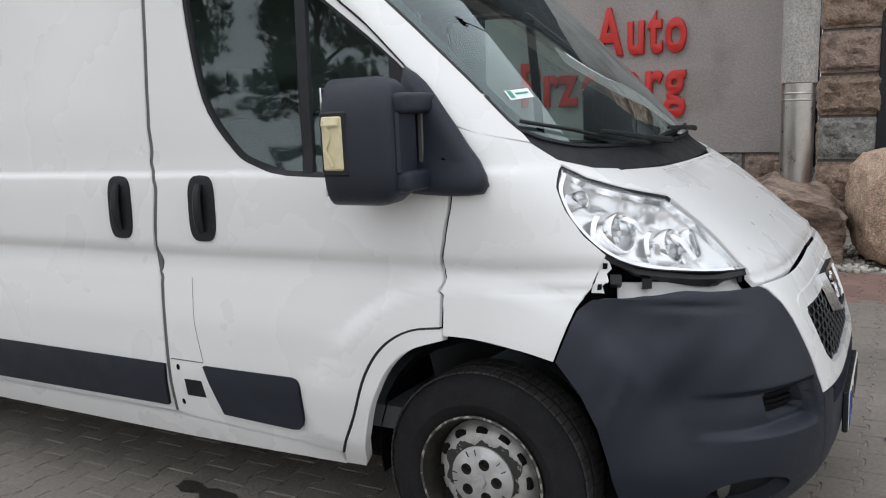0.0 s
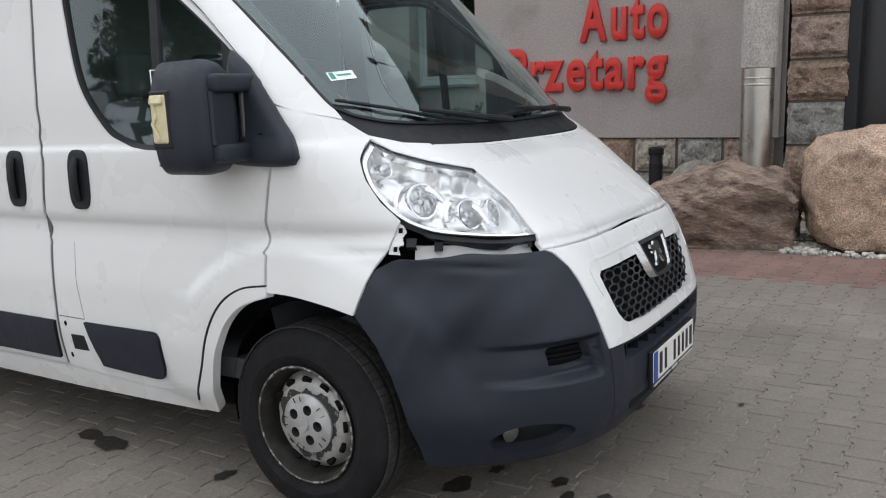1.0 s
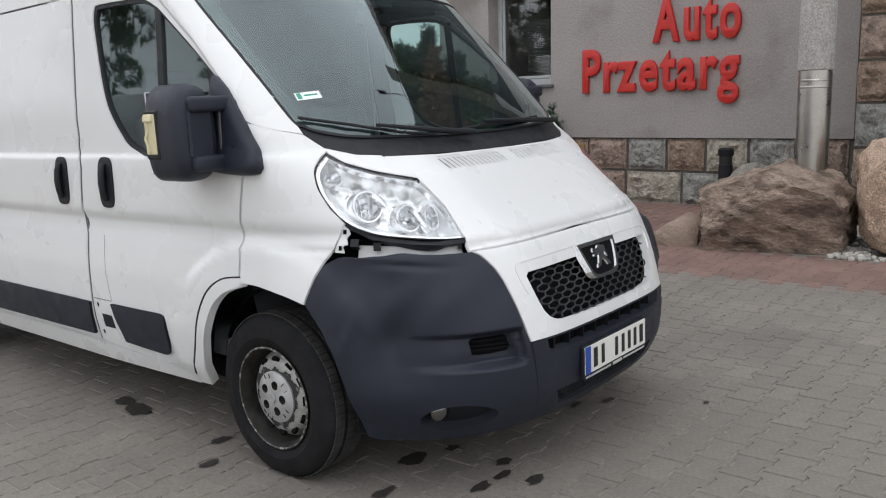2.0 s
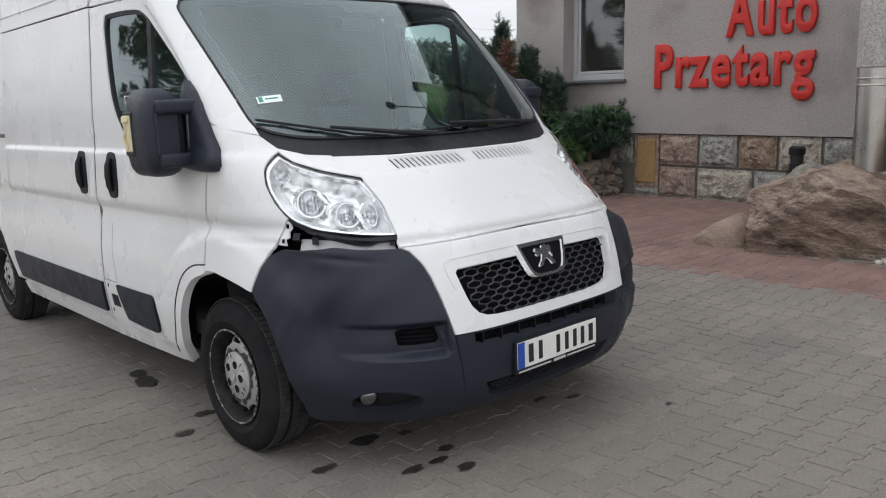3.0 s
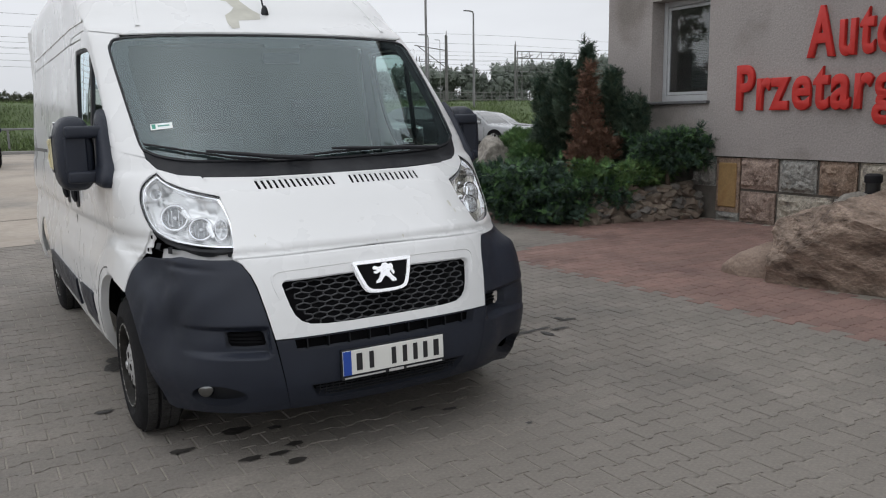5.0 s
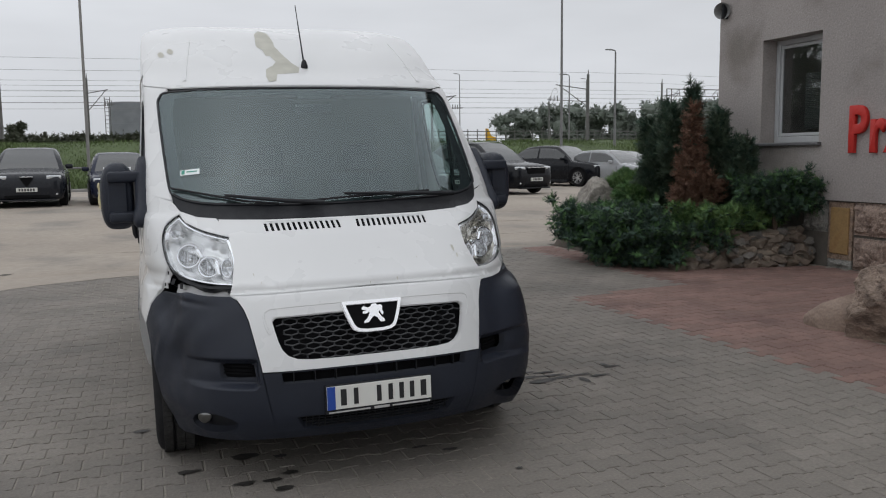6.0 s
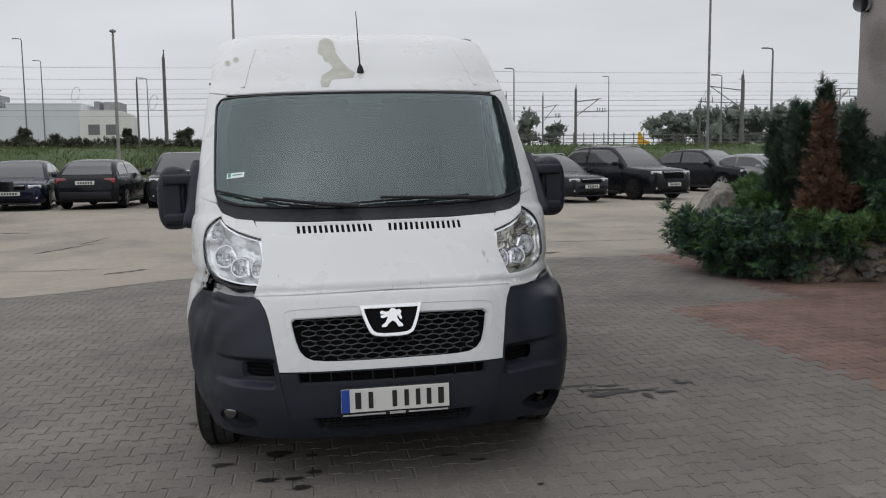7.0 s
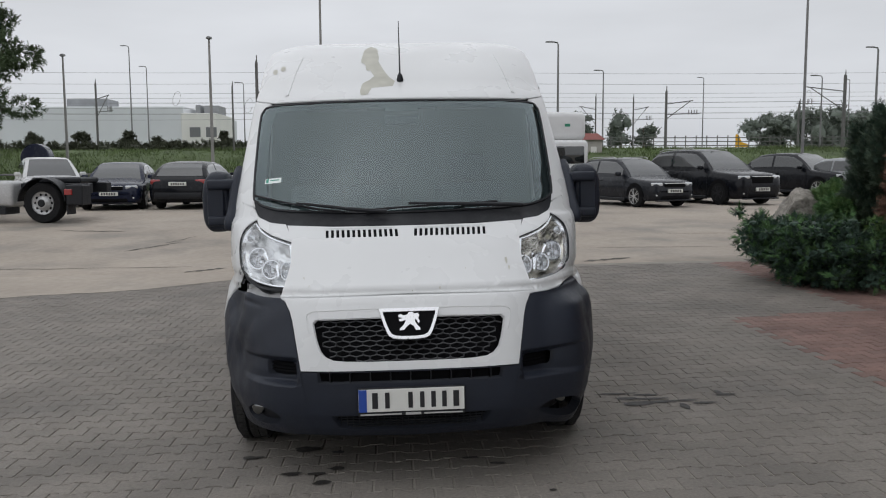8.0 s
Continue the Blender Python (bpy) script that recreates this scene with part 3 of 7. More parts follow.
    strip_on_skin("lamp_rim", line + line[:1], .0022, BLACK, lamp, "black lamp edge", lift=lift + .001, depth=.014)
    inner = [(cu + (u - cu) * .955, cz + (z - cz) * .95) for u, z in line]
    strip_on_skin("bezel", inner + inner[:1], .0075, BOWL, lamp, "chrome bezel inside the lens", lift=lift - .008, depth=.022)
    # the tall third ring is the dipped beam's reflection, added as a solid
    for name, x, z, r, dep, tall, sink in (("main_beam", .838, 1.128, .057, .060, 1.0, .056), ("dipped_beam", .742, 1.083, .049, .055, 1.0, .052), ("side_light", .655, 1.085, .026, .030, 1.75, .058), ("indicator", .874, 1.222, .024, .030, 1.0, .030)):
        p, nr = on_skin([side * u_of_x(x, z)], [z], lift - sink)
        aim = (Vector((side * .12, -1, .04)).normalized() + Vector(nr[0]) * .55).normalized()
        m = Matrix.Translation(Vector(p[0])) @ aim.to_track_quat("Z", "Y").to_matrix().to_4x4() @ Matrix.Diagonal((1, tall, 1, 1))
        cup = lathe([(r * .90, -dep * .15), (r * .90, .012), (r * .94, .019), (r * 1.05, .020), (r * 1.12, .014), (r * 1.13, -dep * .55), (r * 1.30, -dep * .75)], 40, close=True)
        bmesh.ops.transform(cup, matrix=m, verts=cup.verts)
        c = part(name, cup, CHROME, lamp, "round chrome lamp ring")
        bowl = lathe([(r * .905, .0), (r * .84, -dep * .28), (r * .62, -dep * .55), (r * .34, -dep * .72), (r * .20, -dep * .76), (r * .20, -dep * .95)], 40, close=True)
        bmesh.ops.transform(bowl, matrix=m, verts=bowl.verts)
        part("bowl", bowl, BOWL, c, "silvered bowl")
        b = lathe([(.001, .004), (r * .15, .002), (r * .17, -dep * .12), (r * .11, -dep * .16), (r * .11, -dep * .8)], 16)
        bmesh.ops.transform(b, matrix=m, verts=b.verts)
        part("bulb", b, BULB, c, "frosted bulb with a silver cap")
        if r > .045:
            for k in (-2, -1, 1, 2):
                w_ = r * (.80 - .16 * abs(k))
                part("flute", box(k * r * .27 - .0012, k * r * .27 + .0012, -w_, w_, -dep * .42, -dep * .26, m=m), CHROME, c, "moulded flute")
    # the moulded webs between the lamp rings
    for x0, z0, x1, z1 in ((.80, 1.175, .775, 1.125), (.795, 1.06, .775, 1.095), (.705, 1.125, .700, 1.05)):
        q, nq = on_skin([side * u_of_x(x0, z0), side * u_of_x(x1, z1)], [z0, z1], lift - .050)
        part("web", tube([tuple(q[0]), tuple((q[0] + q[1]) / 2 + nq[0] * .014), tuple(q[1])], [.011, .014, .009], 6), BOWL, lamp, "chrome web between the lamps", smooth_angle=None)
    return lamp


def bumper_corner(side):
    form = dent if side < 0 else swell

    def push(p):
        """The corner's own shape, and the scooped channel that leads into the air intake."""
        ax, z = abs(p[..., 0]), p[..., 2]
        lo = np.clip((z - .506) / .030, 0, 1)
        hi = np.clip((.656 - z) / .024, 0, 1)
        out = np.clip((.90 - ax) / .20, 0, 1)
        inn = np.clip((ax - .558) / .014, 0, 1)
        g = [v * v * (3 - 2 * v) for v in (lo, hi, inn)]
        return form(p) + .048 * g[0] * g[1] * g[2] * out
    top = X((.648, .930), (.739, .930)) + Y((.50, .936), (.60, .940), (.70, .936), (.765, .900)) if side < 0 else X((.645, .920), (.739, .920)) + Y((.50, .932), (.60, .95), (.70, .955), (.765, .905))
    line = trace(side, top + Y((.815, .757), (.745, .66), (.70, .56), (.676, .45), (.66, .33), (.655, .235), (.60, .225)) + X((.86, .232), (.76, .238), (.62, .244), (.475, .25), (.50, .35), (.544, .588), (.563, .70), (.585, .82), (.601, .87), (.628, .915)))
    intake = trace(side, X((.748, .622), (.735, .632), (.60, .634), (.586, .622), (.580, .565), (.592, .548), (.68, .543), (.735, .545), (.745, .56)), n=2)
    fog = [(side * u_of_x(.750 + .098 * math.cos(a), .332 + .050 * math.sin(a) * (1 + .25 * math.cos(a))), .332 + .050 * math.sin(a) * (1 + .25 * math.cos(a))) for a in [2 * math.pi * k / 22 for k in range(22)]]
    b = panel("bumper_corner", line, PLASTIC, van, "dark grey plastic bumper corner" + (", dented and creased" if side < 0 else ""), holes=(intake, fog), push=push, flange=.05, du=.02, dz=.0085)
    # recess floor and louvres in near-black, painting the intake's shade
    panel("intake_recess", trace(side, X((.77, .64), (.57, .65), (.57, .53), (.765, .525)), n=3), DARK, b, lift=-.088, flange=0)
    for k in range(3):
        z = .575 + k * .022
        strip_on_skin("louvre", trace(side, X((.60, z), (.745, z)), n=6, close=False), .0055, DARK, b, lift=-.070, depth=.012)
    panel("fog_recess", [(side * u_of_x(.745 + .115 * math.cos(a), .330 + .052 * math.sin(a)), .330 + .052 * math.sin(a)) for a in [2 * math.pi * k / 22 for k in range(22)]], BLACK, b, lift=-.042, flange=0)
    p, nr = on_skin([side * u_of_x(.812, .345)], [.345], -.022)
    m = Matrix.Translation(Vector(p[0])) @ Vector((side * .45, -1, 0)).to_track_quat("Z", "Y").to_matrix().to_4x4()
    f = lathe([(.001, .010), (.018, .008), (.031, .003), (.036, -.004), (.036, -.04)], 24)
    bmesh.ops.transform(f, matrix=m, verts=f.verts)
    part("fog_lamp", f, mat("fog_lens", (.20, .205, .205), .12, metal=1.0) if side < 0 else bpy.data.materials["fog_lens"], b, "round clear fog lamp")
    return b


def van_side(side):
    right = side < 0
    fender = trace(side, Y((1.14, 1.435), (1.132, 1.233), (1.175, 1.02), (1.168, .93), *[q[1:] for q in bow(Y((1.166, .808), (1.08, .807), (.99, .797), (.90, .780), (.822, .757)))], (.772, .905), (.745, .945), (.70, 1.05), (.762, 1.108), (.812, 1.178), (.845, 1.245), (.858, 1.308)) + X((.812, 1.2655), (.738, 1.2275), (.619, 1.1925), (.632, 1.235), (.660, 1.279), (.75, 1.288), (.83, 1.318), (.868, 1.371)) + Y((1.05, 1.405),), n=3)
    panel("fender", fender, WHITE, van, "white front fender", du=.03, dz=.02)
    panel("door_pillar", trace(side, X((.868, 1.376), (.888, 1.657), (.888, 1.9), (.874, 1.965), (.82, 2.012)) + Y((1.9, 2.06), (2.36, 2.06), (2.36, 2.035), (2.0, 2.03), (1.69, 1.967), (1.43, 1.755), (1.18, 1.51), (1.15, 1.445), (1.06, 1.408)), n=3), WHITE, van, "white windscreen pillar", dz=.04)
    seam = Y((2.365, 2.025), (2.36, 1.72), (2.355, 1.346), (2.325, 1.25), (2.352, 1.02), (2.325, .77), (2.325, .59), (2.335, .405))
    window = Y((2.137, 1.651), (2.185, 1.88), (2.178, 1.955), (2.13, 1.975), (1.82, 1.965), (1.70, 1.925), (1.61, 1.862), (1.325, 1.635), (1.175, 1.468), (1.165, 1.38), (1.18, 1.30), (1.40, 1.285), (1.742, 1.292), (1.90, 1.33), (1.976, 1.378), (2.082, 1.508))
    window = bow(window, 3, close=True)
    door = panel("front_door", trace(side, Y((1.15, 1.44), (1.19, 1.505), (1.44, 1.75), (1.70, 1.962), (1.85, 2.01), (2.0, 2.022)) + seam + Y((2.28, .395), *[q[1:] for q in bow(Y((1.60, .352), (1.515, .511), (1.457, .659), (1.385, .758), (1.288, .815), (1.18, .832)))], (1.18, .93), (1.188, 1.02), (1.145, 1.233)), n=3), WHITE, van, "white front door with a dark window", holes=(trace(side, window, n=1),), du=.04, dz=.02)
    cy, cz = 1.72, 1.64
    inner = [("y", cy + (y - cy) * .962, cz + (z - cz) * .945) for _, y, z in window]
    panel("window_seal", trace(side, window, n=1), BLACK, door, "black window rubber", holes=(trace(side, inner, n=1),), lift=-.006, flange=.02, du=.1, dz=.1)
    panel("window_glass", trace(side, inner, n=1), SIDE_GLASS, door, "dark side window", lift=-.016, flange=0, du=.1, dz=.1).visible_shadow = False
    strip_on_skin("window_bar", trace(side, Y((1.665, 1.30), (1.675, 1.55), (1.69, 1.93)), n=4, close=False), .025, BLACK, door, lift=-.006)
    panel("window_sail", trace(side, Y((1.17, 1.462), (1.36, 1.655), (1.34, 1.29), (1.18, 1.29)), n=2), BLACK, door, "black plastic corner piece", lift=-.008, flange=0)
    door_handle(door, side, 2.115)
    panel("arch_lip", trace(side, bow(Y((1.17, .828), (1.283, .810), (1.378, .752), (1.448, .654), (1.506, .507), (1.59, .345), (1.605, .30))) + bow(Y((1.53, .30), (1.512, .33), (1.468, .47), (1.429, .574), (1.37, .68), (1.286, .752), (1.17, .792))), n=1), WHITE, van, "white wheel arch edge", du=.04, dz=.04, flange=.04)
    strip_on_skin("arch_seam", trace(side, bow(Y((1.598, .349), (1.512, .509), (1.454, .657), (1.382, .756), (1.286, .8125), (1.175, .830))), n=1, close=False), .0042, BLACK, van, "dark seam along the wheel arch", lift=.0008, depth=.006)
    panel("sill", trace(side, Y((1.61, .345), (2.30, .388), (3.95, .388), (3.95, .30), (2.3, .295), (1.61, .295)), n=2), WHITE, van, "white sill", du=.1, flange=.06)
    slider = panel("sliding_door", trace(side, Y((2.385, 2.03), (2.38, 1.72), (2.375, 1.346), (2.345, 1.25), (2.372, 1.02), (2.345, .77), (2.345, .59), (2.355, .405), (3.2, .405), (3.93, .405), (3.93, .80), (3.93, 1.3), (3.93, 2.03), (3.1, 2.03)), n=3), WHITE, van, "white sliding side door" if right else "white load side panel", du=.08, dz=.02)
    door_handle(slider, side, 2.525) if right else None
    rear = panel("rear_side_panel", trace(side, Y((3.945, 2.035), (3.945, 1.3), (3.945, .40), (4.07, .40), *[(REAR_HUB_Y - .45 * math.cos(a), .36 + .45 * math.sin(a)) for a in [math.pi * k / 16 for k in range(1, 16)]], (4.97, .40), (5.5, .40), (5.5, 1.2), (5.5, 2.035)), n=2), WHITE, van, "white rear side panel", du=.02, dz=.04, flange=.012)
    strip_on_skin("slide_rail", trace(side, Y((3.99, 1.37), (5.2, 1.37)), n=8, close=False), .016, SEAL, rear, "grey sliding rail", lift=.002) if right else None
    strip_on_skin("door_seam", [(u, z) for u, z in trace(side, [("y", y + .010, z) for _, y, z in seam], n=3, close=False)], .013, SEAL, van, "grey rubber door seam", lift=-.004, depth=.01)
    for y0, y1 in ((2.365, 3.93), (1.775, 2.185)):
        panel("rub_strip", trace(side, Y((y0 + .05 if y0 < 2 else y0, .435), (y0 - (.02 if y0 > 2 else 0), .60), (y1 - .012, .605), (y1, .59), (y1 - .03, .43)) if y0 > 2 else Y((1.785, .416), (1.757, .420), (1.741, .434), (1.733, .455), (1.729, .575), (1.733, .592), (1.746, .604), (1.765, .608), (2.152, .610), (2.090, .432)), n=3), PLASTIC, van, "dark grey protective side strip", lift=.014, flange=.016, du=.06)
    panel("tow_cover", trace(side, Y((2.172, .483), (2.262, .483), (2.262, .548), (2.180, .548)), n=2), BLACK, van, "black square cap", lift=.002, flange=.006) if right else None
    if right:
        strip_on_skin("panel_line", trace(side, Y((2.318, .622), (2.16, .620)), n=4, close=False), .0022, SEAL, van, lift=.0008, depth=.004)
        strip_on_skin("panel_line", trace(side, Y((2.158, .622), (2.185, .76), (2.20, .93)), n=4, close=False), .0010, SEAL, van, lift=.0008, depth=.004)
        # near-black patches on the skin paint the darkness of small holes
        for y, z in ((2.285, .592), (2.293, .452)):
            panel("drain_hole", [(u, q) for u, q in trace(side, [("y", y + .009 * math.cos(a), z + .012 * math.sin(a)) for a in [math.pi * k / 4 for k in range(8)]], n=1)], DARK, van, "near-black patch painted as a small hole", lift=.001, flange=0, du=.5, dz=.5)
    # near-black sheet behind the panels, painted shade for the gaps
    panel("inner_shell", trace(side, X((0.01, .30), (.5, .30)) + Y((.50, .30), (.54, .50), (.62, .78), (1.0, .84), (1.28, .84), (1.45, .72), (1.58, .36), (3.9, .36), (3.9, .86), (5.45, .9), (5.45, 1.27), (3.0, 1.27), (1.3, 1.27)) + X((.86, 1.255), (.60, 1.24), (.01, 1.22)), n=3), DARK, van, "near-black sheet for the shade inside the body", lift=-.115, flange=0, du=.1, dz=.1)
    if not right:
        panel("lamp_trim", trace(side, X((.625, .978), (.70, .980), (.79, .991)) + Y((.612, 1.009), (.69, 1.049), (.74, .955), (.60, .955), (.50, .938)) + X((.74, .924), (.63, .922)), n=3), WHITE, van, "white filler strip under the lamp", du=.03, dz=.03)
    else:
        # what the missing filler strip lays bare
        bracket = panel("lamp_bracket", trace(side, Y((.735, .945), (.725, .985), (.703, 1.042), (.690, 1.030), (.684, 1.010), (.697, .998), (.690, .980), (.706, .962), (.700, .943)), n=2), WHITE, van, "torn white lamp bracket", lift=-.006, flange=.01, du=.02, dz=.02)
        # slot darkness painted as near-black patches on the bracket
        for y, z in ((.702, 1.018), (.714, .960)):
            panel("bolt_slot", trace(side, Y((y - .006, z - .008), (y + .006, z - .008), (y + .004, z + .009), (y - .008, z + .009)), n=1), DARK, bracket, lift=-.0045, flange=0, du=.5, dz=.5)
        panel("lamp_carrier", trace(side, X((.645, .934), (.80, .934)) + Y((.66, .934), (.66, .962)) + X((.80, .958), (.645, .954)), n=4), mat("grey_carrier", (.50, .50, .50), .6, vary=.1, scale=10), van, "pale lamp carrier", lift=-.045, flange=.02)
        strip_on_skin("lamp_skirt", trace(side, Y((.700, 1.040), (.62, 1.002)) + X((.79, .982), (.70, .972), (.63, .970)), n=4, close=False), .010, BLACK, van, "black lower lamp edge", lift=-.012, depth=.03)
        for y0, y1, z in ((.655, .685, .985), (.575, .60, .962)):
            strip_on_skin("clip", trace(side, Y((y0, z), (y1, z)), n=3, close=False), .018, BLACK, van, "black plastic clip", lift=-.020, depth=.03)
        for x0, x1, z in ((.730, .752, .955), (.650, .665, .955)):
            strip_on_skin("clip", trace(side, X((x0, z), (x1, z)), n=3, close=False), .017, BLACK, van, "black plastic clip", lift=-.020, depth=.03)


def door_handle(door, side, y):
    z0, z1 = 1.065, 1.295
    pod = []
    for k in range(28):
        a = 2 * math.pi * k / 28
        c, s = math.cos(a), math.sin(a)
        yy = y + .060 * math.copysign(abs(c) ** .55, c)
        zz = (z0 + z1) / 2 + .115 * math.copysign(abs(s) ** .55, s)
        pod.append(("y", yy, zz))
    h = panel("handle", trace(side, pod, n=1), BLACK, door, "black upright door handle in an oval bezel", lift=.006, flange=.012, du=.02, dz=.02)
    p, nr = on_skin([side * u_of_y(y + .0, z) for z in (1.10, 1.13, 1.18, 1.23, 1.265)], [1.10, 1.13, 1.18, 1.23, 1.265], 0)
    pts = [Vector(p[i]) + Vector(nr[i]) * d for i, d in enumerate((.010, .020, .024, .022, .010))]
    part("grip", tube(pts, [.013, .016, .017, .016, .012], 10), BLACK, h, "black grip")
    return h


def van_wheel(y, side):
    """Tyre, worn steel rim and silver hub cap; the wheel's outer face looks along side * x."""
    out = 1.018 if y < 2 else 1.02
    w = thing("wheel", "", "", at=None)
    w.parent = van
    w.location = (side * out, y, WHEEL_Z)
    w.rotation_euler = (radians(17 * (1 if side < 0 else -1)), 0, 0 if side < 0 else math.pi)
    # local: outer face towards -x
    R, W = .342, .225
    prof = [(.205, .022), (.222, .012), (.25, -.002), (.29, .004), (.318, .016), (R - .012, .032), (R - .003, .046), (R, .06)]
    prof += [(R, .085), (R - .008, .088), (R - .008, .094), (R, .097), (R, W - .085), (R - .008, W - .082), (R - .008, W - .076), (R, W - .073)]
    prof += [(R, W - .05), (R - .012, W - .03), (.29, W - .004), (.22, W - .012), (.205, W - .03)]
    ty = lathe(prof, 72, axis="x", close=True)
    part("tyre", ty, RUBBER, w, "worn black tyre with lettered sidewall")
    blocks = bmesh.new()
    for k in range(72):
        a = 2 * math.pi * k / 72
        for x0, x1, tilt in ((.036, .081, .03), (.099, .14, -.02), (W - .081, W - .036, .03)):
            box(x0, x1, -.0135, .0135, R - .004, R + .0028, bevel=.0015, bm=blocks, m=Matrix.Rotation(a + (tilt if x0 < .1 else 0), 4, "X"))
    part("tread", blocks, TREAD, w, "block tread")
    rim = lathe([(.208, .020), (.214, .008), (.208, .004), (.200, .010), (.192, .030), (.186, .065), (.180, .085), (.172, .088)], 56, axis="x", close=True)
    part("rim", rim, RIM_DIRT_SHADE, w, "dirty steel rim well with shade in its colour")
    part("rim_edge", lathe([(.207, .016), (.2125, .006), (.208, .0025), (.204, .006)], 56, axis="x", close=True), RIM_EDGE, w, "worn bare edge of the rim")
    rr = random.Random(5)
    n_, wob = 96, [.126 + .010 * math.sin(3 * q * 2 * math.pi / 96 + 1) + .007 * math.sin(11 * q * 2 * math.pi / 96) + rr.uniform(-.004, .004) for q in range(96)]
    depth_at = lambda r: float(np.interp(r, (.09, .112, .130, .146, .160, .170, .178), (.036, .034, .036, .044, .056, .070, .082)))

    def annulus(r_in, r_out, rows_, lift_=0.0):
        bm = bmesh.new()
        grid = []
        for k in range(rows_ + 1):
            ring = []
            for q in range(n_):
                a = 2 * math.pi * q / n_
                r = r_in[q] + (r_out[q] - r_in[q]) * k / rows_
                ring.append(bm.verts.new((depth_at(r) - lift_, r * math.cos(a), r * math.sin(a))))
            grid.append(ring)
        for u_, v_ in zip(grid[:-1], grid[1:]):
            for q in range(n_):
                bm.faces.new((u_[q], u_[(q + 1) % n_], v_[(q + 1) % n_], v_[q]))
        bmesh.ops.recalc_face_normals(bm, faces=bm.faces)
        return bm
    d = part("rim_disc", annulus([.09] * n_, [.178] * n_, 8), STEEL_RIM, w, "worn silver rim disc with a ring of holes")
    part("black_coat", annulus([.092] * n_, wob, 4, .0012), RIM_BLACK, d, "flaking black paint round the hub cap")
    # solid near-black discs paint the holes' darkness onto the rim
    for k in range(12):
        hole = lathe([(.001, -.001), (.0185, -.001), (.0195, .004), (.0195, .012)], 16, axis="x")
        bmesh.ops.transform(hole, matrix=Matrix.Rotation(2 * math.pi * k / 12 + .2, 4, "X") @ Matrix.Translation((.0425, 0, .146)) @ Matrix.Rotation(radians(-38), 4, "Y"), verts=hole.verts)
        part("hole", hole, DARK, d)
    part("brake", lathe([(.001, .105), (.17, .105), (.17, .14), (.001, .14)], 32, axis="x"), DARK, w)
    cap = filled(ring2d(0, 0, .106, n=60), [ring2d(.056 * math.cos(t), .056 * math.sin(t), .0185, n=18) for t in [2 * math.pi * k / 5 + .3 for k in range(5)]], .022)
    for v in cap.verts:
        r = math.hypot(v.co.x, v.co.y)
        dome = .010 * (1 - (r / .106) ** 2) - (.008 * max(0, (r - .098) / .008) ** 2)
        v.co = Vector((.018 - dome - v.co.z, v.co.x, v.co.y))
    c = part("hub_cap", cap, SILVER, w, "silver five-hole hub cap")
    for k in range(5):
        t = 2 * math.pi * k / 5 + .3
        cone = lathe([(.0185, -.001), (.016, .006), (.013, .020), (.010, .021)], 18, axis="x", close=True)
        bmesh.ops.translate(cone, vec=(.0115, .056 * math.cos(t), .056 * math.sin(t)), verts=cone.verts)
        # same dirt-and-shade colour, so the cups read as dark holes
        part("bolt_cup", cone, RIM_DIRT_SHADE, c, "recessed wheel bolt cup with shade in its colour")
        nut = lathe([(.001, .016), (.009, .017), (.0105, .022), (.0105, .03)], 6, axis="x")
        bmesh.ops.translate(nut, vec=(.0115, .056 * math.cos(t), .056 * math.sin(t)), verts=nut.verts)
        part("wheel_bolt", nut, RIM_DIRT_SHADE, c, "dirty wheel bolt")
        for da in (-.16, .16):
            groove = box(.0105, .0135, -.0012, .0012, .082, .100, m=Matrix.Rotation(math.pi / 2 - t - math.pi / 5 + da, 4, "X"))
            part("groove", groove, RIM_DIRT_SHADE, c)
    part("cap_back", lathe([(.001, .045), (.105, .045), (.105, .05), (.001, .05)], 32, axis="x"), DARK, w)
    part("centre_badge", lathe([(.001, -.002), (.02, -.001), (.022, .006)], 20, axis="x"), SILVER, c)
    return w


for sd in (-1, 1):
    van_side(sd)
    bumper_corner(sd)
    van_headlamp(sd, -.004)
    van_wheel(HUB_Y, sd)
    van_wheel(REAR_HUB_Y, sd)

# hood, windscreen and roof
vents = []
for sg in (-1, 1):
    for k in range(14):
        x = sg * (.050 + k * .0287)
        vents.append([(math.copysign(u_of_x(abs(xx), z), xx), z) for xx, z in ((x - .0078, 1.210), (x + .0078, 1.210), (x + .0078 + .004 * sg, 1.250), (x - .0078 + .004 * sg, 1.250))])
hood = panel("hood", trace(1, X((-.3, .940), (0, .944), (.3, .940), (.648, .935), (.63, .99), (.607, 1.09), (.615, 1.19), (.65, 1.274), (.40, 1.264), (.1, 1.262), (-.1, 1.262), (-.40, 1.264), (-.65, 1.274), (-.615, 1.19), (-.607, 1.09), (-.63, .99), (-.648, .935)), n=4), WHITE, van, "white bonnet with two rows of slotted vents and stone chips", holes=vents, du=.03, dz=.03)
# near-black sheet just under the bonnet paints the slots' shade
panel("vent_backing", trace(1, X((-.46, 1.20), (.46, 1.20), (.46, 1.255), (-.46, 1.255)), n=8), DARK, hood, lift=-.006, flange=0, du=.03, dz=.03)
ridge = [trace(1, X((s * .42, z), (s * .06, z)), n=6, close=False) for s in (-1, 1) for z in (1.256,)]
for r in ridge:
    strip_on_skin("ridge", r, .004, WHITE, hood, lift=.002, depth=.006)
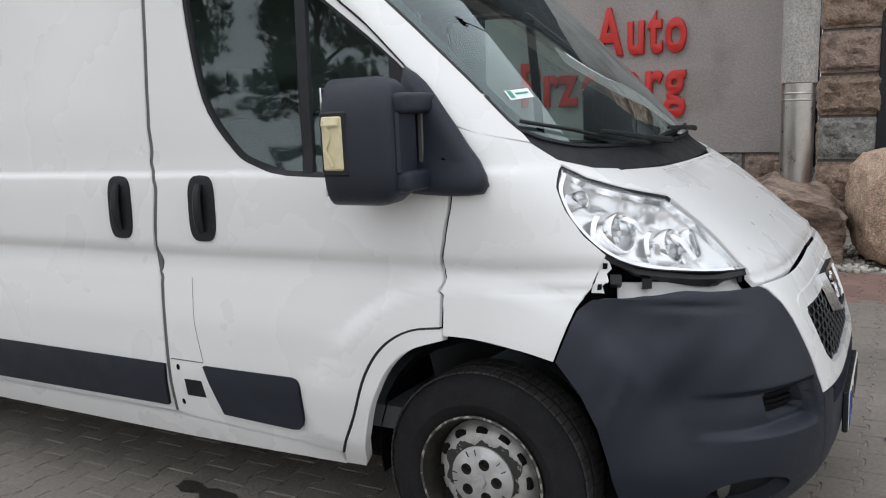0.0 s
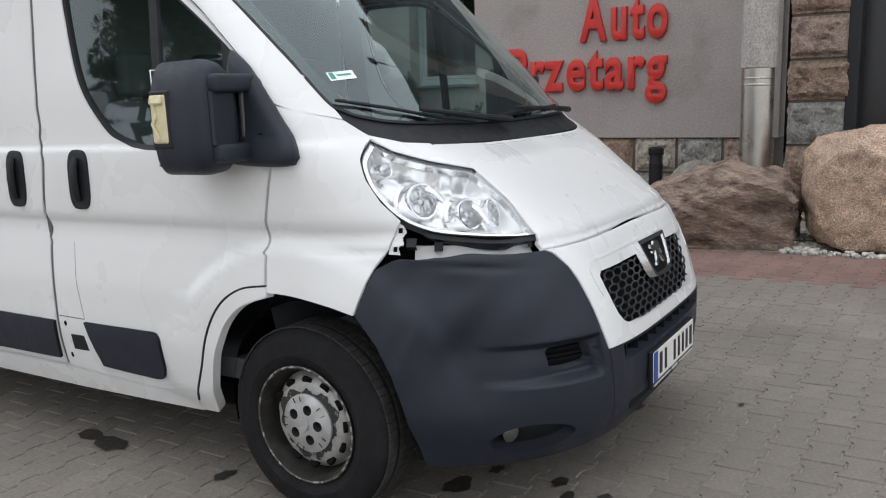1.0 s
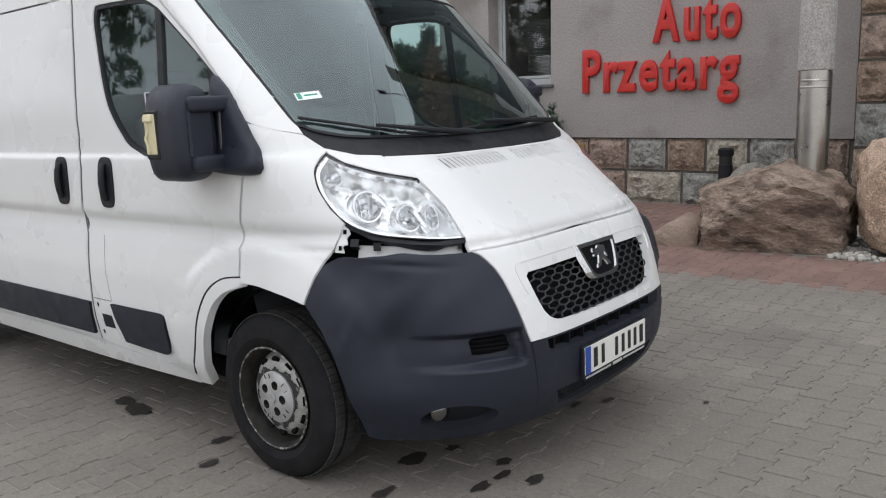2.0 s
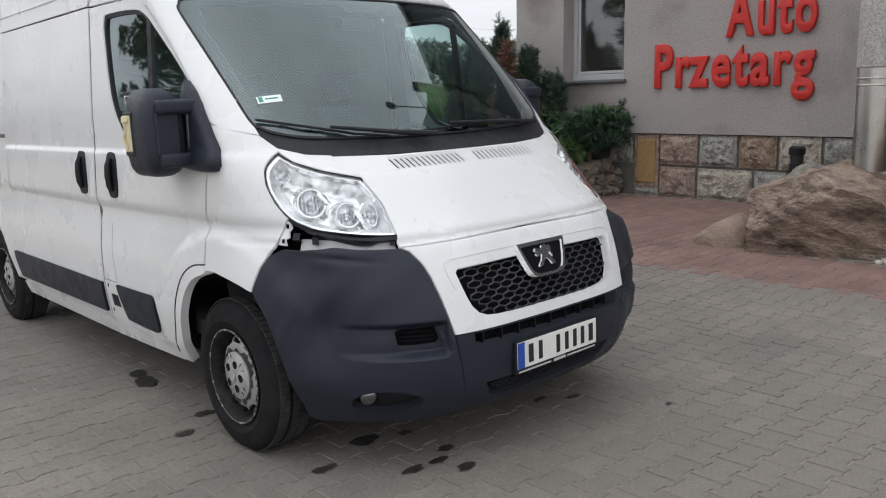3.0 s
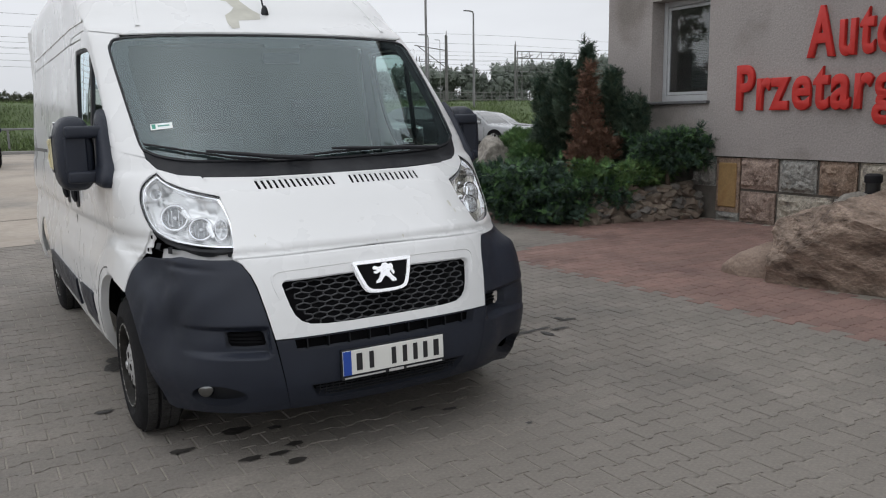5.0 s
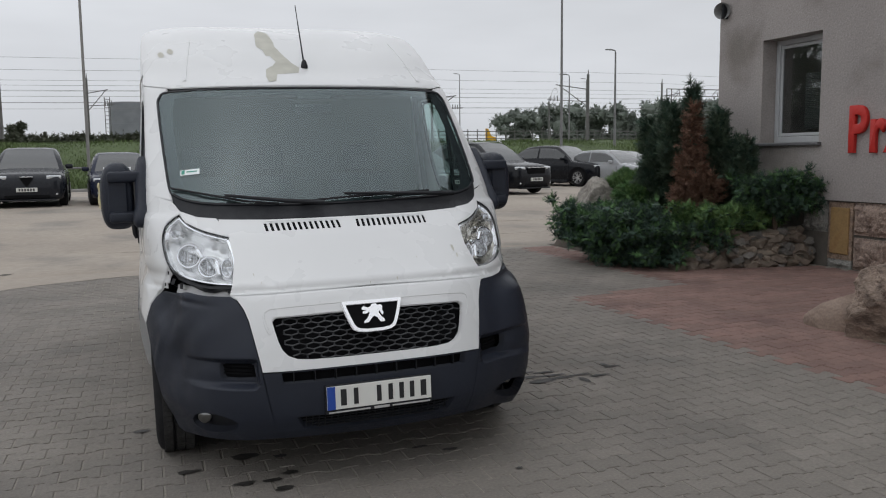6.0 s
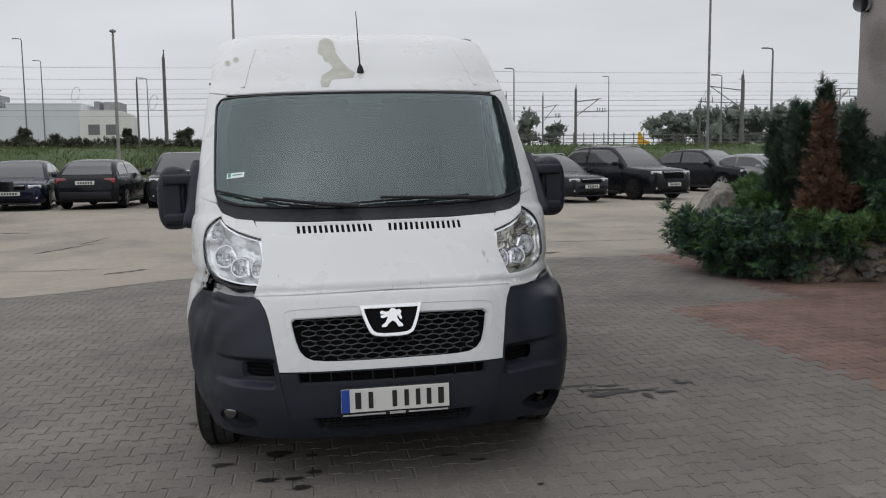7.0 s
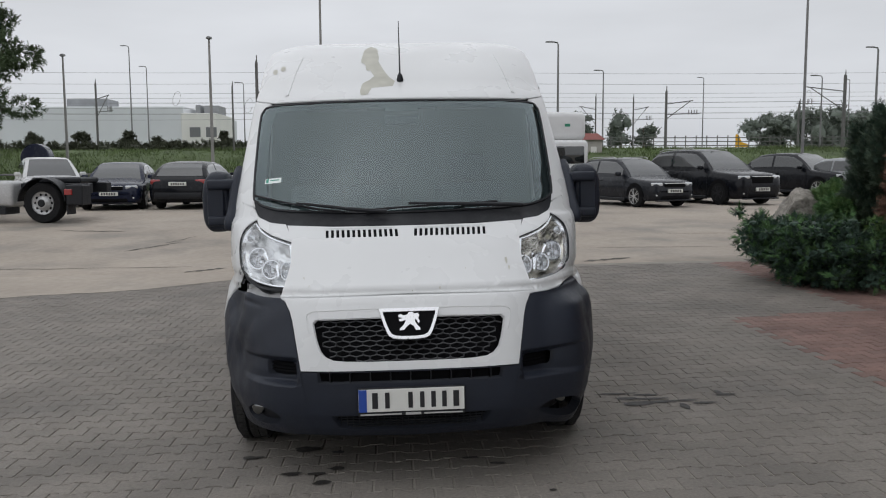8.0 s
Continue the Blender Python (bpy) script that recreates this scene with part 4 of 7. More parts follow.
for x, z, r in ((-.53, 1.02, .006), (-.50, .985, .004), (.52, 1.08, .016), (.53, 1.045, .010), (.16, .965, .008), (.02, .955, .005), (.30, 1.05, .004)):
    spot = [(math.copysign(u_of_x(abs(x + r * .45 * math.cos(a)), z), x), z + r * math.sin(a) * (1 + .3 * math.sin(3 * a))) for a in [2 * math.pi * k / 9 for k in range(9)]]
    panel("stone_chip", spot, PRIMER, hood, "bare grey chip", lift=.0012, flange=0, du=.5, dz=.5)
screen_line = X((-.66, 1.352), (-.3, 1.338), (0, 1.334), (.3, 1.338), (.66, 1.352), (.80, 1.378), (.85, 1.405), (.874, 1.44), (.884, 1.66), (.884, 1.90), (.868, 1.965), (.80, 1.995), (.4, 2.003), (0, 2.006), (-.4, 2.003), (-.80, 1.995), (-.868, 1.965), (-.884, 1.90), (-.884, 1.66), (-.874, 1.44), (-.85, 1.405), (-.80, 1.378))
screen_in = X((-.60, 1.365), (0, 1.350), (.60, 1.365), (.76, 1.40), (.815, 1.50), (.825, 1.66), (.822, 1.85), (.80, 1.945), (.74, 1.972), (.14, 1.98), (.10, 1.955), (-.10, 1.955), (-.14, 1.98), (-.74, 1.972), (-.80, 1.945), (-.822, 1.85), (-.825, 1.66), (-.815, 1.50), (-.76, 1.40))
screen_line = bow(screen_line, 3, close=True)
screen_in = bow(screen_in, 3, close=True)
screen = panel("windscreen", trace(1, screen_line, n=1), SCREEN, van, "greenish laminated windscreen reflecting the sky", flange=0, lift=-.004, du=.06, dz=.06)
screen.visible_shadow = False
panel("black_border", trace(1, screen_line, n=1), BLACK, screen, "black printed border", holes=(trace(1, screen_in, n=1),), flange=.006, lift=-.024, du=.06, dz=.06)
edge_line = trace(1, screen_line, n=1)
strip_on_skin("screen_seal", edge_line + edge_line[:1], .007, BLACK, screen, "black windscreen rubber", lift=.0005, depth=.012)
panel("cowl", trace(1, X((-.66, 1.280), (0, 1.267), (.66, 1.280), (.80, 1.302), (.845, 1.335), (.868, 1.40), (.862, 1.425), (.80, 1.385), (.66, 1.359), (0, 1.341), (-.66, 1.359), (-.80, 1.385), (-.862, 1.425), (-.868, 1.40), (-.845, 1.335), (-.80, 1.302)), n=4), BLACK, van, "black plastic cowl under the windscreen", lift=-.0075, flange=.01, du=.03, dz=.03)
roof = panel("roof", trace(-1, X((.795, 2.016),) + Y((1.9, 2.066), (2.365, 2.066), (2.40, 2.040), (3.9, 2.040), (5.5, 2.044), (5.5, 2.3), (5.5, 2.5), (5.5, 2.568), (3.2, 2.568)) + X((.0001, 2.568), (.0001, 2.2), (.0001, 2.020), (.4, 2.018)), n=5), WHITE, van, "white high roof with peeled paint patch", flange=.01, du=.06, dz=.045)
panel("roof_half", trace(1, X((.795, 2.016),) + Y((1.9, 2.066), (2.365, 2.066), (2.40, 2.040), (3.9, 2.040), (5.5, 2.044), (5.5, 2.3), (5.5, 2.5), (5.5, 2.568), (3.2, 2.568)) + X((.0001, 2.568), (.0001, 2.2), (.0001, 2.020), (.4, 2.018)), n=5), WHITE, roof, flange=.01, du=.06, dz=.045)
part("roof_crown", box(-.43, .43, 2.95, 5.44, 2.55, 2.572, bevel=.008), WHITE, roof)
for sd in (-1, 1):
    strip_on_skin("gutter", trace(sd, Y((1.9, 2.12), (2.4, 2.13), (5.4, 2.13)), n=6, close=False), .008, WHITE, roof, "roof gutter line", lift=.006)
    strip_on_skin("cap_ridge", trace(sd, X((.72, 2.06), (.69, 2.2), (.65, 2.36)), n=4, close=False), .012, WHITE, roof, lift=.004, depth=.01)
peel = [(-.252, 2.326), (-.232, 2.42), (-.19, 2.46), (-.147, 2.429), (-.135, 2.346), (-.139, 2.311), (-.106, 2.238), (-.071, 2.179), (-.033, 2.148), (-.05, 2.11), (-.119, 2.104), (-.182, 2.098), (-.206, 2.049), (-.249, 2.043), (-.256, 2.076), (-.24, 2.133), (-.192, 2.162), (-.167, 2.188), (-.19, 2.232), (-.216, 2.236), (-.224, 2.282), (-.251, 2.304)]
panel("peeled_paint", [(-u_of_x(-x, z), z) for x, z in peel], PRIMER, roof, "bare beige primer where paint peeled", lift=.0015, flange=0, du=.05, dz=.05)
for x, z in ((-.768, 2.275), (-.822, 2.255)):
    panel("peeled_spot", [(-u_of_x(-(x + .018 * math.cos(a)), z), z + .022 * math.sin(a)) for a in [2 * math.pi * k / 9 for k in range(9)]], PRIMER, roof, "small bare spot", lift=.0015, flange=0, du=.5, dz=.5)
part("tail", box(-.97, .97, 5.42, 5.5, .40, 2.45, bevel=.03), WHITE, van, "white rear end")
base_p, _ = on_skin([-.0005], [2.152], 0.0)
ant = part("antenna_base", lathe([(.022, 0), (.022, .015), (.016, .04), (.008, .055)], 16, at=tuple(Vector(base_p[0]) + Vector((0, 0, -.008)))), BLACK, van, "black roof antenna foot")
part("antenna_rod", tube([tuple(base_p[0]), tuple(Vector(base_p[0]) + Vector((0, .22, .42)))], [.006, .0025], 8), BLACK, ant, "thin whip antenna")

# front middle: grille surround, grille, badge, lower bumper
lip = [(.478, .818), (.470, .775), (.458, .725), (.443, .685), (.418, .657), (.380, .641), (.31, .634), (.2, .631)]
grille_hole = X(*[(-a, z) for a, z in lip], (0, .630), *reversed(lip), (.462, .833), (.2, .838), (0, .838), (-.2, .838), (-.462, .833))
surround = panel("grille_surround", trace(1, X((-.538, .590), (0, .588), (.538, .590), (.557, .70), (.579, .82), (.595, .87), (.621, .915), (.640, .931), (.3, .936), (0, .938), (-.3, .936), (-.640, .931), (-.621, .915), (-.595, .87), (-.579, .82), (-.557, .70)), n=4), WHITE, van, "white grille surround with a worn edge", holes=(trace(1, grille_hole, n=2),), flange=.03, du=.03, dz=.03)
strip_on_skin("moulding", bow(trace(1, X((-.495, .76), (-.510, .81), (-.512, .85), (-.495, .866), (-.45, .874), (-.2, .880), (.2, .880), (.45, .874), (.495, .866), (.512, .85), (.510, .81), (.495, .76)), n=1, close=False)), .006, WHITE, surround, lift=.0025, depth=.006)
# near-black sheet as painted depth behind the mesh
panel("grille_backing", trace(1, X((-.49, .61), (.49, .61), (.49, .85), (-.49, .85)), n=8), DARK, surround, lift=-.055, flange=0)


def inside(x, z, line):
    hit = False
    for (_, x0, z0), (_, x1, z1) in zip(line, line[1:] + line[:1]):
        if (z0 > z) != (z1 > z) and x < x0 + (z - z0) / (z1 - z0) * (x1 - x0):
            hit = not hit
    return hit


GRILLE = mat("grille_plastic", (0.022, 0.023, 0.026), 0.4, vary=0.1, scale=8, spec=0.5)
hexes = bmesh.new()
cw, ch = .066, .031
done = set()
for j in range(-1, 12):
    for i in range(-9, 10):
        cx, cz = (i + .5 * (j % 2)) * cw, .625 + j * ch * .75 * 1.0
        ring_ = [(cx + cw * .5 * a, cz + ch * .5 * b) for a, b in ((0, 1), (1, .5), (1, -.5), (0, -1), (-1, -.5), (-1, .5))]
        for (ax, az), (bx, bz) in zip(ring_, ring_[1:] + ring_[:1]):
            key = (round((ax + bx) * 500), round((az + bz) * 500))
            if key in done or not (inside(ax * 1.025, az, grille_hole) and inside(bx * 1.025, bz, grille_hole)):
                continue
            done.add(key)
            a3, b3 = (Vector(on_skin([math.copysign(u_of_x(abs(x), z), x)], [z], -.016)[0][0]) for x, z in ((ax, az), (bx, bz)))
            tube([a3, b3], .0042, 4, bm=hexes)
part("grille_mesh", hexes, GRILLE, surround, "black honeycomb grille", smooth_angle=None)

badge_r = [(.148, .872), (.143, .850), (.128, .800), (.112, .758), (.100, .738), (.080, .727), (.04, .722)]
badge_r = [(a, .872 - (.872 - z) * .93) for a, z in badge_r]
badge_o = [(-a, z) for a, z in badge_r] + [(a, z) for a, z in reversed(badge_r)]
badge_i = [(x * .885, .797 + (z - .797) * .82) for x, z in badge_o]
uz = lambda pts: [(math.copysign(u_of_x(abs(x), z), x), z) for x, z in pts]
badge = panel("badge", uz(badge_o), CHROME, van, "chrome shield badge on the grille", holes=(uz(badge_i),), lift=.022, flange=.03)
panel("badge_field", uz(badge_i), DARK, badge, lift=.012, flange=0)
emblem = [(-.062, .838), (-.050, .846), (-.030, .838), (-.012, .842), (-.002, .854), (.018, .856), (.030, .846), (.046, .850), (.056, .838), (.050, .822), (.058, .806), (.052, .796), (.044, .806), (.036, .822), (.030, .808), (.044, .786), (.058, .774), (.060, .762), (.036, .762), (.022, .784), (.004, .794), (-.014, .782), (-.030, .764), (-.056, .762), (-.054, .772), (-.036, .784), (-.022, .806), (-.020, .816), (-.044, .808), (-.058, .812), (-.058, .820), (-.034, .824), (-.058, .830)]
panel("emblem", uz([(x * .88, .812 + (z - .808) * .88) for x, z in emblem]), CHROME, badge, "plain silver emblem shape", lift=.022, flange=.008)

slot = X((-.46, .582), (0, .580), (.46, .582), (.45, .528), (0, .524), (-.45, .528))
low_slot = X((-.40, .365), (0, .362), (.40, .365), (.36, .300), (.28, .285), (0, .280), (-.28, .285), (-.36, .300))
mid = panel("bumper_middle", trace(1, X((-.472, .25), (0, .235), (.472, .25), (.497, .35), (.537, .582), (0, .586), (-.537, .582), (-.497, .35)), n=6), PLASTIC, van, "dark grey lower bumper with air slots", holes=(trace(1, slot, n=4), trace(1, low_slot, n=4)), flange=.05, du=.03, dz=.03)
# near-black sheet as painted depth behind the air slots
panel("slot_backing", trace(1, X((-.48, .27), (.48, .27), (.48, .58), (-.48, .58)), n=8), DARK, mid, lift=-.06, flange=0)
for k in range(9):
    x = -.40 + k * .10
    strip_on_skin("slot_rib", [(math.copysign(u_of_x(abs(x), z), x), z) for z in (.526, .555, .581)], .003, BLACK, mid, lift=-.022, depth=.03)
lattice = bmesh.new()
for j in range(5):
    z = .292 + j * .016
    w_ = .30 + (.09 * (j / 4))
    pts = [tuple(on_skin([math.copysign(u_of_x(abs(x), z), x)], [z], -.015)[0][0]) for x in [-w_ + 2 * w_ * k / 12 for k in range(13)]]
    tube(pts, .004, 4, bm=lattice)
for k in range(24):
    x = -.35 + .7 * k / 23
    pts = [tuple(on_skin([math.copysign(u_of_x(abs(x), z), x)], [z], -.015)[0][0]) for z in (.286, .32, .362)]
    tube(pts, .003, 4, bm=lattice)
part("lower_mesh", lattice, BLACK, mid, "black lower grille mesh", smooth_angle=None)

# number plate in its holder, the writing as plain bars
py = float(skin(0, .44)[1]) - .010
plate = part("plate_holder", box(-.264, .264, py - .006, py + .012, .365, .505, bevel=.004), BLACK, van, "black number plate holder")
part("plate", box(-.258, .258, py - .010, py - .006, .388, .500, bevel=.0015), PLATE_WHITE, plate, "white number plate with bars for writing")
part("plate_band", box(-.257, -.218, py - .0125, py - .0095, .389, .499), PLATE_BLUE, plate, "blue country band")
for k, (x, w_) in enumerate(((-.178, .028), (-.118, .022), (-.005, .022), (.052, .022), (.107, .022), (.160, .022), (.218, .028))):
    part("plate_bar", box(x - w_ / 2, x + w_ / 2, py - .0125, py - .0098, .405, .483), INK, plate)
part("holder_print", box(-.25, -.05, py - .0085, py - .0055, .371, .378), GREY_INK, plate)
part("holder_print", box(-.03, .045, py - .0085, py - .0055, .369, .381), GREY_INK, plate)
part("holder_print", box(.06, .25, py - .0085, py - .0055, .371, .378), GREY_INK, plate)


# mirrors
def van_mirror(side):
    """A two-armed door mirror: housing with rounded back, arms, foot and a broken indicator."""
    s = side
    pts = [(1.288, 1.612), (1.250, 1.583), (1.222, 1.557), (1.188, 1.517), (1.155, 1.474), (1.116, 1.424), (1.080, 1.372), (1.045, 1.325), (1.020, 1.287), (1.012, 1.258), (1.028, 1.236), (1.070, 1.230), (1.120, 1.229), (1.220, 1.233), (1.303, 1.241), (1.325, 1.280), (1.329, 1.337), (1.320, 1.42), (1.306, 1.514)]
    bm = bmesh.new()
    rings = []
    for lift, k in ((-.012, 1.0), (.020, 1.0), (.034, .97), (.044, .90), (.050, .78), (.052, .55), (.052, .25)):
        cyy, czz = 1.19, 1.36
        ring = []
        for y, z in pts:
            yy, zz = cyy + (y - cyy) * k, czz + (z - czz) * k
            p, nr = on_skin([s * u_of_y(yy, zz)], [zz], lift)
            ring.append(bm.verts.new(tuple(p[0])))
        rings.append(ring)
    for a, b in zip(rings[:-1], rings[1:]):
        for k in range(len(pts)):
            bm.faces.new((a[k], a[(k + 1) % len(pts)], b[(k + 1) % len(pts)], b[k]))
    bm.faces.new(rings[-1])
    bmesh.ops.recalc_face_normals(bm, faces=bm.faces)
    mirror = part("door_mirror", bm, PLASTIC, van, "large dark grey two-arm door mirror" + (" with a broken indicator" if s < 0 else ""), smooth_angle=60)
    for z in (1.505, 1.285):
        arm = box(min(s * 1.0, s * 1.185), max(s * 1.0, s * 1.185), 1.178, 1.262, z - .030, z + .030, bevel=.016, seg=3)
        part("arm", arm, PLASTIC, mirror, "dark mirror arm")
    head = bmesh.new()
    rings = []
    prof = [(1.215, .70), (1.225, .85), (1.25, .95), (1.29, 1.0), (1.40, 1.0), (1.44, .97), (1.446, .90)]
    cx, cz, hw, hh = 1.137, 1.400, .092, .186
    for y, k in prof:
        ring = []
        for q in range(32):
            a = 2 * math.pi * q / 32
            c, d = math.cos(a), math.sin(a)
            ex = .78 if d > 0 else .60
            ring.append(head.verts.new((s * (cx + (hw * k) * math.copysign(abs(c) ** ex, c)), y, cz + hh * (k if y < 1.3 else 1) * math.copysign(abs(d) ** ex, d))))
        rings.append(ring)
    for a, b in zip(rings[:-1], rings[1:]):
        for k in range(32):
            head.faces.new((a[k], a[(k + 1) % 32], b[(k + 1) % 32], b[k]))
    head.faces.new(rings[0])
    head.faces.new(rings[-1])
    bmesh.ops.recalc_face_normals(head, faces=head.faces)
    h = part("mirror_head", head, PLASTIC, mirror, "dark grey mirror housing", smooth_angle=50)
    part("stay", box(min(s * 1.038, s * 1.052), max(s * 1.038, s * 1.052), 1.205, 1.222, 1.31, 1.48, bevel=.003), SEAL, mirror, "grey upright stay between the arms")
    for z0, z1 in ((1.29, 1.50),):
        part("back_panel", box(min(s * 1.085, s * 1.19), max(s * 1.085, s * 1.19), 1.203, 1.23, z0 + .015, z1 - .015, bevel=.008), PLASTIC, mirror, "recessed back panel")
    g = part("mirror_glass", box(min(s * 1.06, s * 1.21), max(s * 1.06, s * 1.21), 1.445, 1.451, 1.245, 1.56, bevel=.002), CHROME, mirror, "mirror glass")
    if s < 0:
        part("indicator_socket", box(-1.231, -1.205, 1.350, 1.445, 1.305, 1.492, bevel=.006), BLACK, mirror, "dark socket of the indicator")
        part("indicator", box(-1.236, -1.212, 1.362, 1.438, 1.320, 1.480, bevel=.008), CREAM, mirror, "broken cream indicator housing")
        part("indicator_flap", box(-1.242, -1.230, 1.372, 1.43, 1.448, 1.478, bevel=.004, m=Matrix.Translation((-1.24, 1.4, 1.47)) @ Matrix.Rotation(.25, 4, "Y") @ Matrix.Translation((1.24, -1.4, -1.47))), CREAM, mirror, "broken edge of the indicator")
        part("indicator_edge", tube([(-1.238, 1.40, 1.335), (-1.243, 1.42, 1.385), (-1.236, 1.405, 1.42), (-1.241, 1.42, 1.465)], .006, 6), CREAM, mirror)
    else:
        part("indicator", box(1.212, 1.234, 1.385, 1.44, 1.325, 1.475, bevel=.008), mat("orange_indicator", (.5, .18, .03), .3), mirror, "side indicator")
    return mirror


for sd in (-1, 1):
    van_mirror(sd)


# wipers
def wiper(points, blade):
    pts = []
    for x, z in points:
        p, nr = on_skin([math.copysign(u_of_x(abs(x), z), x)], [z], .030)
        pts.append(tuple(p[0]))
    w = part("wiper", tube(pts, [.013, .011, .008, .007][: len(pts)], 8), BLACK, van, "black windscreen wiper")
    line = []
    for x, z in blade:
        p, nr = on_skin([math.copysign(u_of_x(abs(x), z), x)], [z], .012)
        line.append(tuple(p[0]))
    part("blade", tube(line, .0065, 6), BLACK, w, "wiper blade")


wiper([(-.10, 1.315), (-.30, 1.335), (-.52, 1.365), (-.60, 1.375)], [(-.855, 1.43), (-.70, 1.395), (-.5, 1.352), (-.33, 1.332)])
wiper([(.66, 1.335), (.45, 1.345), (.15, 1.358), (.02, 1.362)], [(-.22, 1.338), (.0, 1.352), (.3, 1.362), (.52, 1.37)])
panel("sticker", uz([(-.812, 1.503), (-.714, 1.511), (-.71, 1.540), (-.808, 1.532)]), STICKER, screen, "small white inspection sticker", lift=-.002, flange=0)
panel("sticker_mark", uz([(-.805, 1.508), (-.788, 1.51), (-.786, 1.532), (-.803, 1.53)]), STICKER_GREEN, screen, lift=-.001, flange=0)
panel("sticker_bar", uz([(-.778, 1.519), (-.725, 1.523), (-.725, 1.529), (-.778, 1.525)]), STICKER_GREEN, screen, lift=-.001, flange=0)

# cab
BULKHEAD = mat("bulkhead_board", (.13, .14, .14), .8, vary=.1, scale=3)
part("cab_floor", box(-.92, .92, .85, 2.4, .42, .50), TRIM_GREY, van, "cab floor")
dash = bmesh.new()
rings = []
for x in steps(-.88, .88, 16):
    bow = .10 * (abs(x) / .88) ** 2.5
    rings.append([dash.verts.new((x, y + bow, z)) for y, z in ((.80, 1.20), (.86, 1.265), (1.05, 1.275 + (.03 if .2 < x < .6 else 0)), (1.22, 1.25 + (.03 if .2 < x < .6 else 0)), (1.30, 1.16), (1.28, .95), (1.20, .6))])
for a, b in zip(rings[:-1], rings[1:]):
    for k in range(6):
        dash.faces.new((a[k], b[k], b[k + 1], a[k + 1]))
bmesh.ops.recalc_face_normals(dash, faces=dash.faces)
part("dashboard", dash, mat("dash_grey", (.045, .047, .05), .75, vary=.15, scale=5, bump=.3, bump_scale=200), van, "dark grey dashboard")
for x, w_ in ((-.62, .40), (-.20, .40), (.48, .50)):
    seat = part("seat", box(x - w_ / 2, x + w_ / 2, 1.55, 2.05, .72, .88, bevel=.05, seg=3), CLOTH, van, "dark cloth seat")
    part("backrest", box(x - w_ / 2 + .01, x + w_ / 2 - .01, 2.02, 2.16, .85, 1.50, bevel=.05, seg=3, m=Matrix.Translation((0, 2.05, .85)) @ Matrix.Rotation(radians(-12), 4, "X") @ Matrix.Translation((0, -2.05, -.85))), CLOTH, seat, "dark cloth backrest")
    part("headrest", box(x - .13, x + .13, 2.17, 2.25, 1.49, 1.68, bevel=.035, seg=3), CLOTH, seat, "headrest")
wheel_ring = bmesh.new()
tilt = Matrix.Translation((.47, 1.46, 1.20)) @ Matrix.Rotation(radians(52), 4, "X")
tube([tuple(tilt @ Vector((.19 * math.cos(a), .19 * math.sin(a), 0))) for a in [2 * math.pi * k / 32 for k in range(33)]], .015, 8, bm=wheel_ring)
for a in (0.1, math.pi - .1, -math.pi / 2):
    tube([tuple(tilt @ Vector((.03 * math.cos(a), .03 * math.sin(a), -.02))), tuple(tilt @ Vector((.19 * math.cos(a), .19 * math.sin(a), 0)))], .014, 6, bm=wheel_ring)
box(-.07, .07, -.05, .05, -.05, -.01, bevel=.02, seg=2, m=tilt, bm=wheel_ring)
part("steering_wheel", wheel_ring, BLACK, van, "black steering wheel")
edge_ = [(.95, .45), (.985, .75), (.985, 1.2), (.965, 1.5), (.95, 1.75), (.94, 1.98), (.925, 2.08)]
wall_ = filled([(a, z) for a, z in edge_] + [(-a, z) for a, z in reversed(edge_)], (), .03, Matrix(((1, 0, 0, 0), (0, 0, -1, 2.36), (0, 1, 0, 0), (0, 0, 0, 1))))
part("bulkhead", wall_, BULKHEAD, van, "grey cab bulkhead")
for sd in (-1, 1):
    panel("door_lining", trace(sd, Y((1.66, .50), (2.33, .50), (2.33, 1.27), (1.20, 1.27), (1.20, .92), (1.50, .88)), n=3), TRIM_GREY, van, "dark grey door lining", lift=-.045, flange=0, du=.1, dz=.1)
    panel("pillar_lining", trace(sd, Y((2.20, 1.25), (2.36, 1.25), (2.36, 2.0), (2.22, 2.0)), n=3), CLOTH, van, "dark pillar lining", lift=-.035, flange=0, du=.1, dz=.1)
    panel("roof_lining", trace(sd, Y((1.75, 1.985), (2.34, 1.985), (2.34, 2.05), (1.80, 2.05)), n=3), CLOTH, van, "dark roof edge lining", lift=-.035, flange=0, du=.1, dz=.1)
part("headlining", box(-.92, .92, 1.70, 2.38, 2.025, 2.06, bevel=.01), TRIM_GREY, van, "grey headlining")
for sd in (-1, 1):
    part("sun_visor", box(sd * .42 - .2, sd * .42 + .2, 1.43, 1.60, 1.955, 1.975, bevel=.008), TRIM_GREY, van, "folded sun visor")
part("rear_mirror", box(-.11, .11, 1.36, 1.39, 1.85, 1.91, bevel=.012, seg=2), BLACK, van, "inside mirror")
# underbody and wheel wells
part("underbody", box(-.80, .80, .45, 5.3, .24, .36, bevel=.02), DARK, van, "dark underbody")
for y in (HUB_Y, REAR_HUB_Y):
    for sd in (-1, 1):
        # liner darker than black plastic: the arch's shade is in its colour
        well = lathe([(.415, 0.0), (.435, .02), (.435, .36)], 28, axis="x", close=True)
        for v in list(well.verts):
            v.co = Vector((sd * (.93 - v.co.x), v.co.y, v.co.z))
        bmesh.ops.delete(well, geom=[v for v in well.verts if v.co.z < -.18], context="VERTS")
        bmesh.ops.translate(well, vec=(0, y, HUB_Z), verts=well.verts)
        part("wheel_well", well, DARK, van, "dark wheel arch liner")


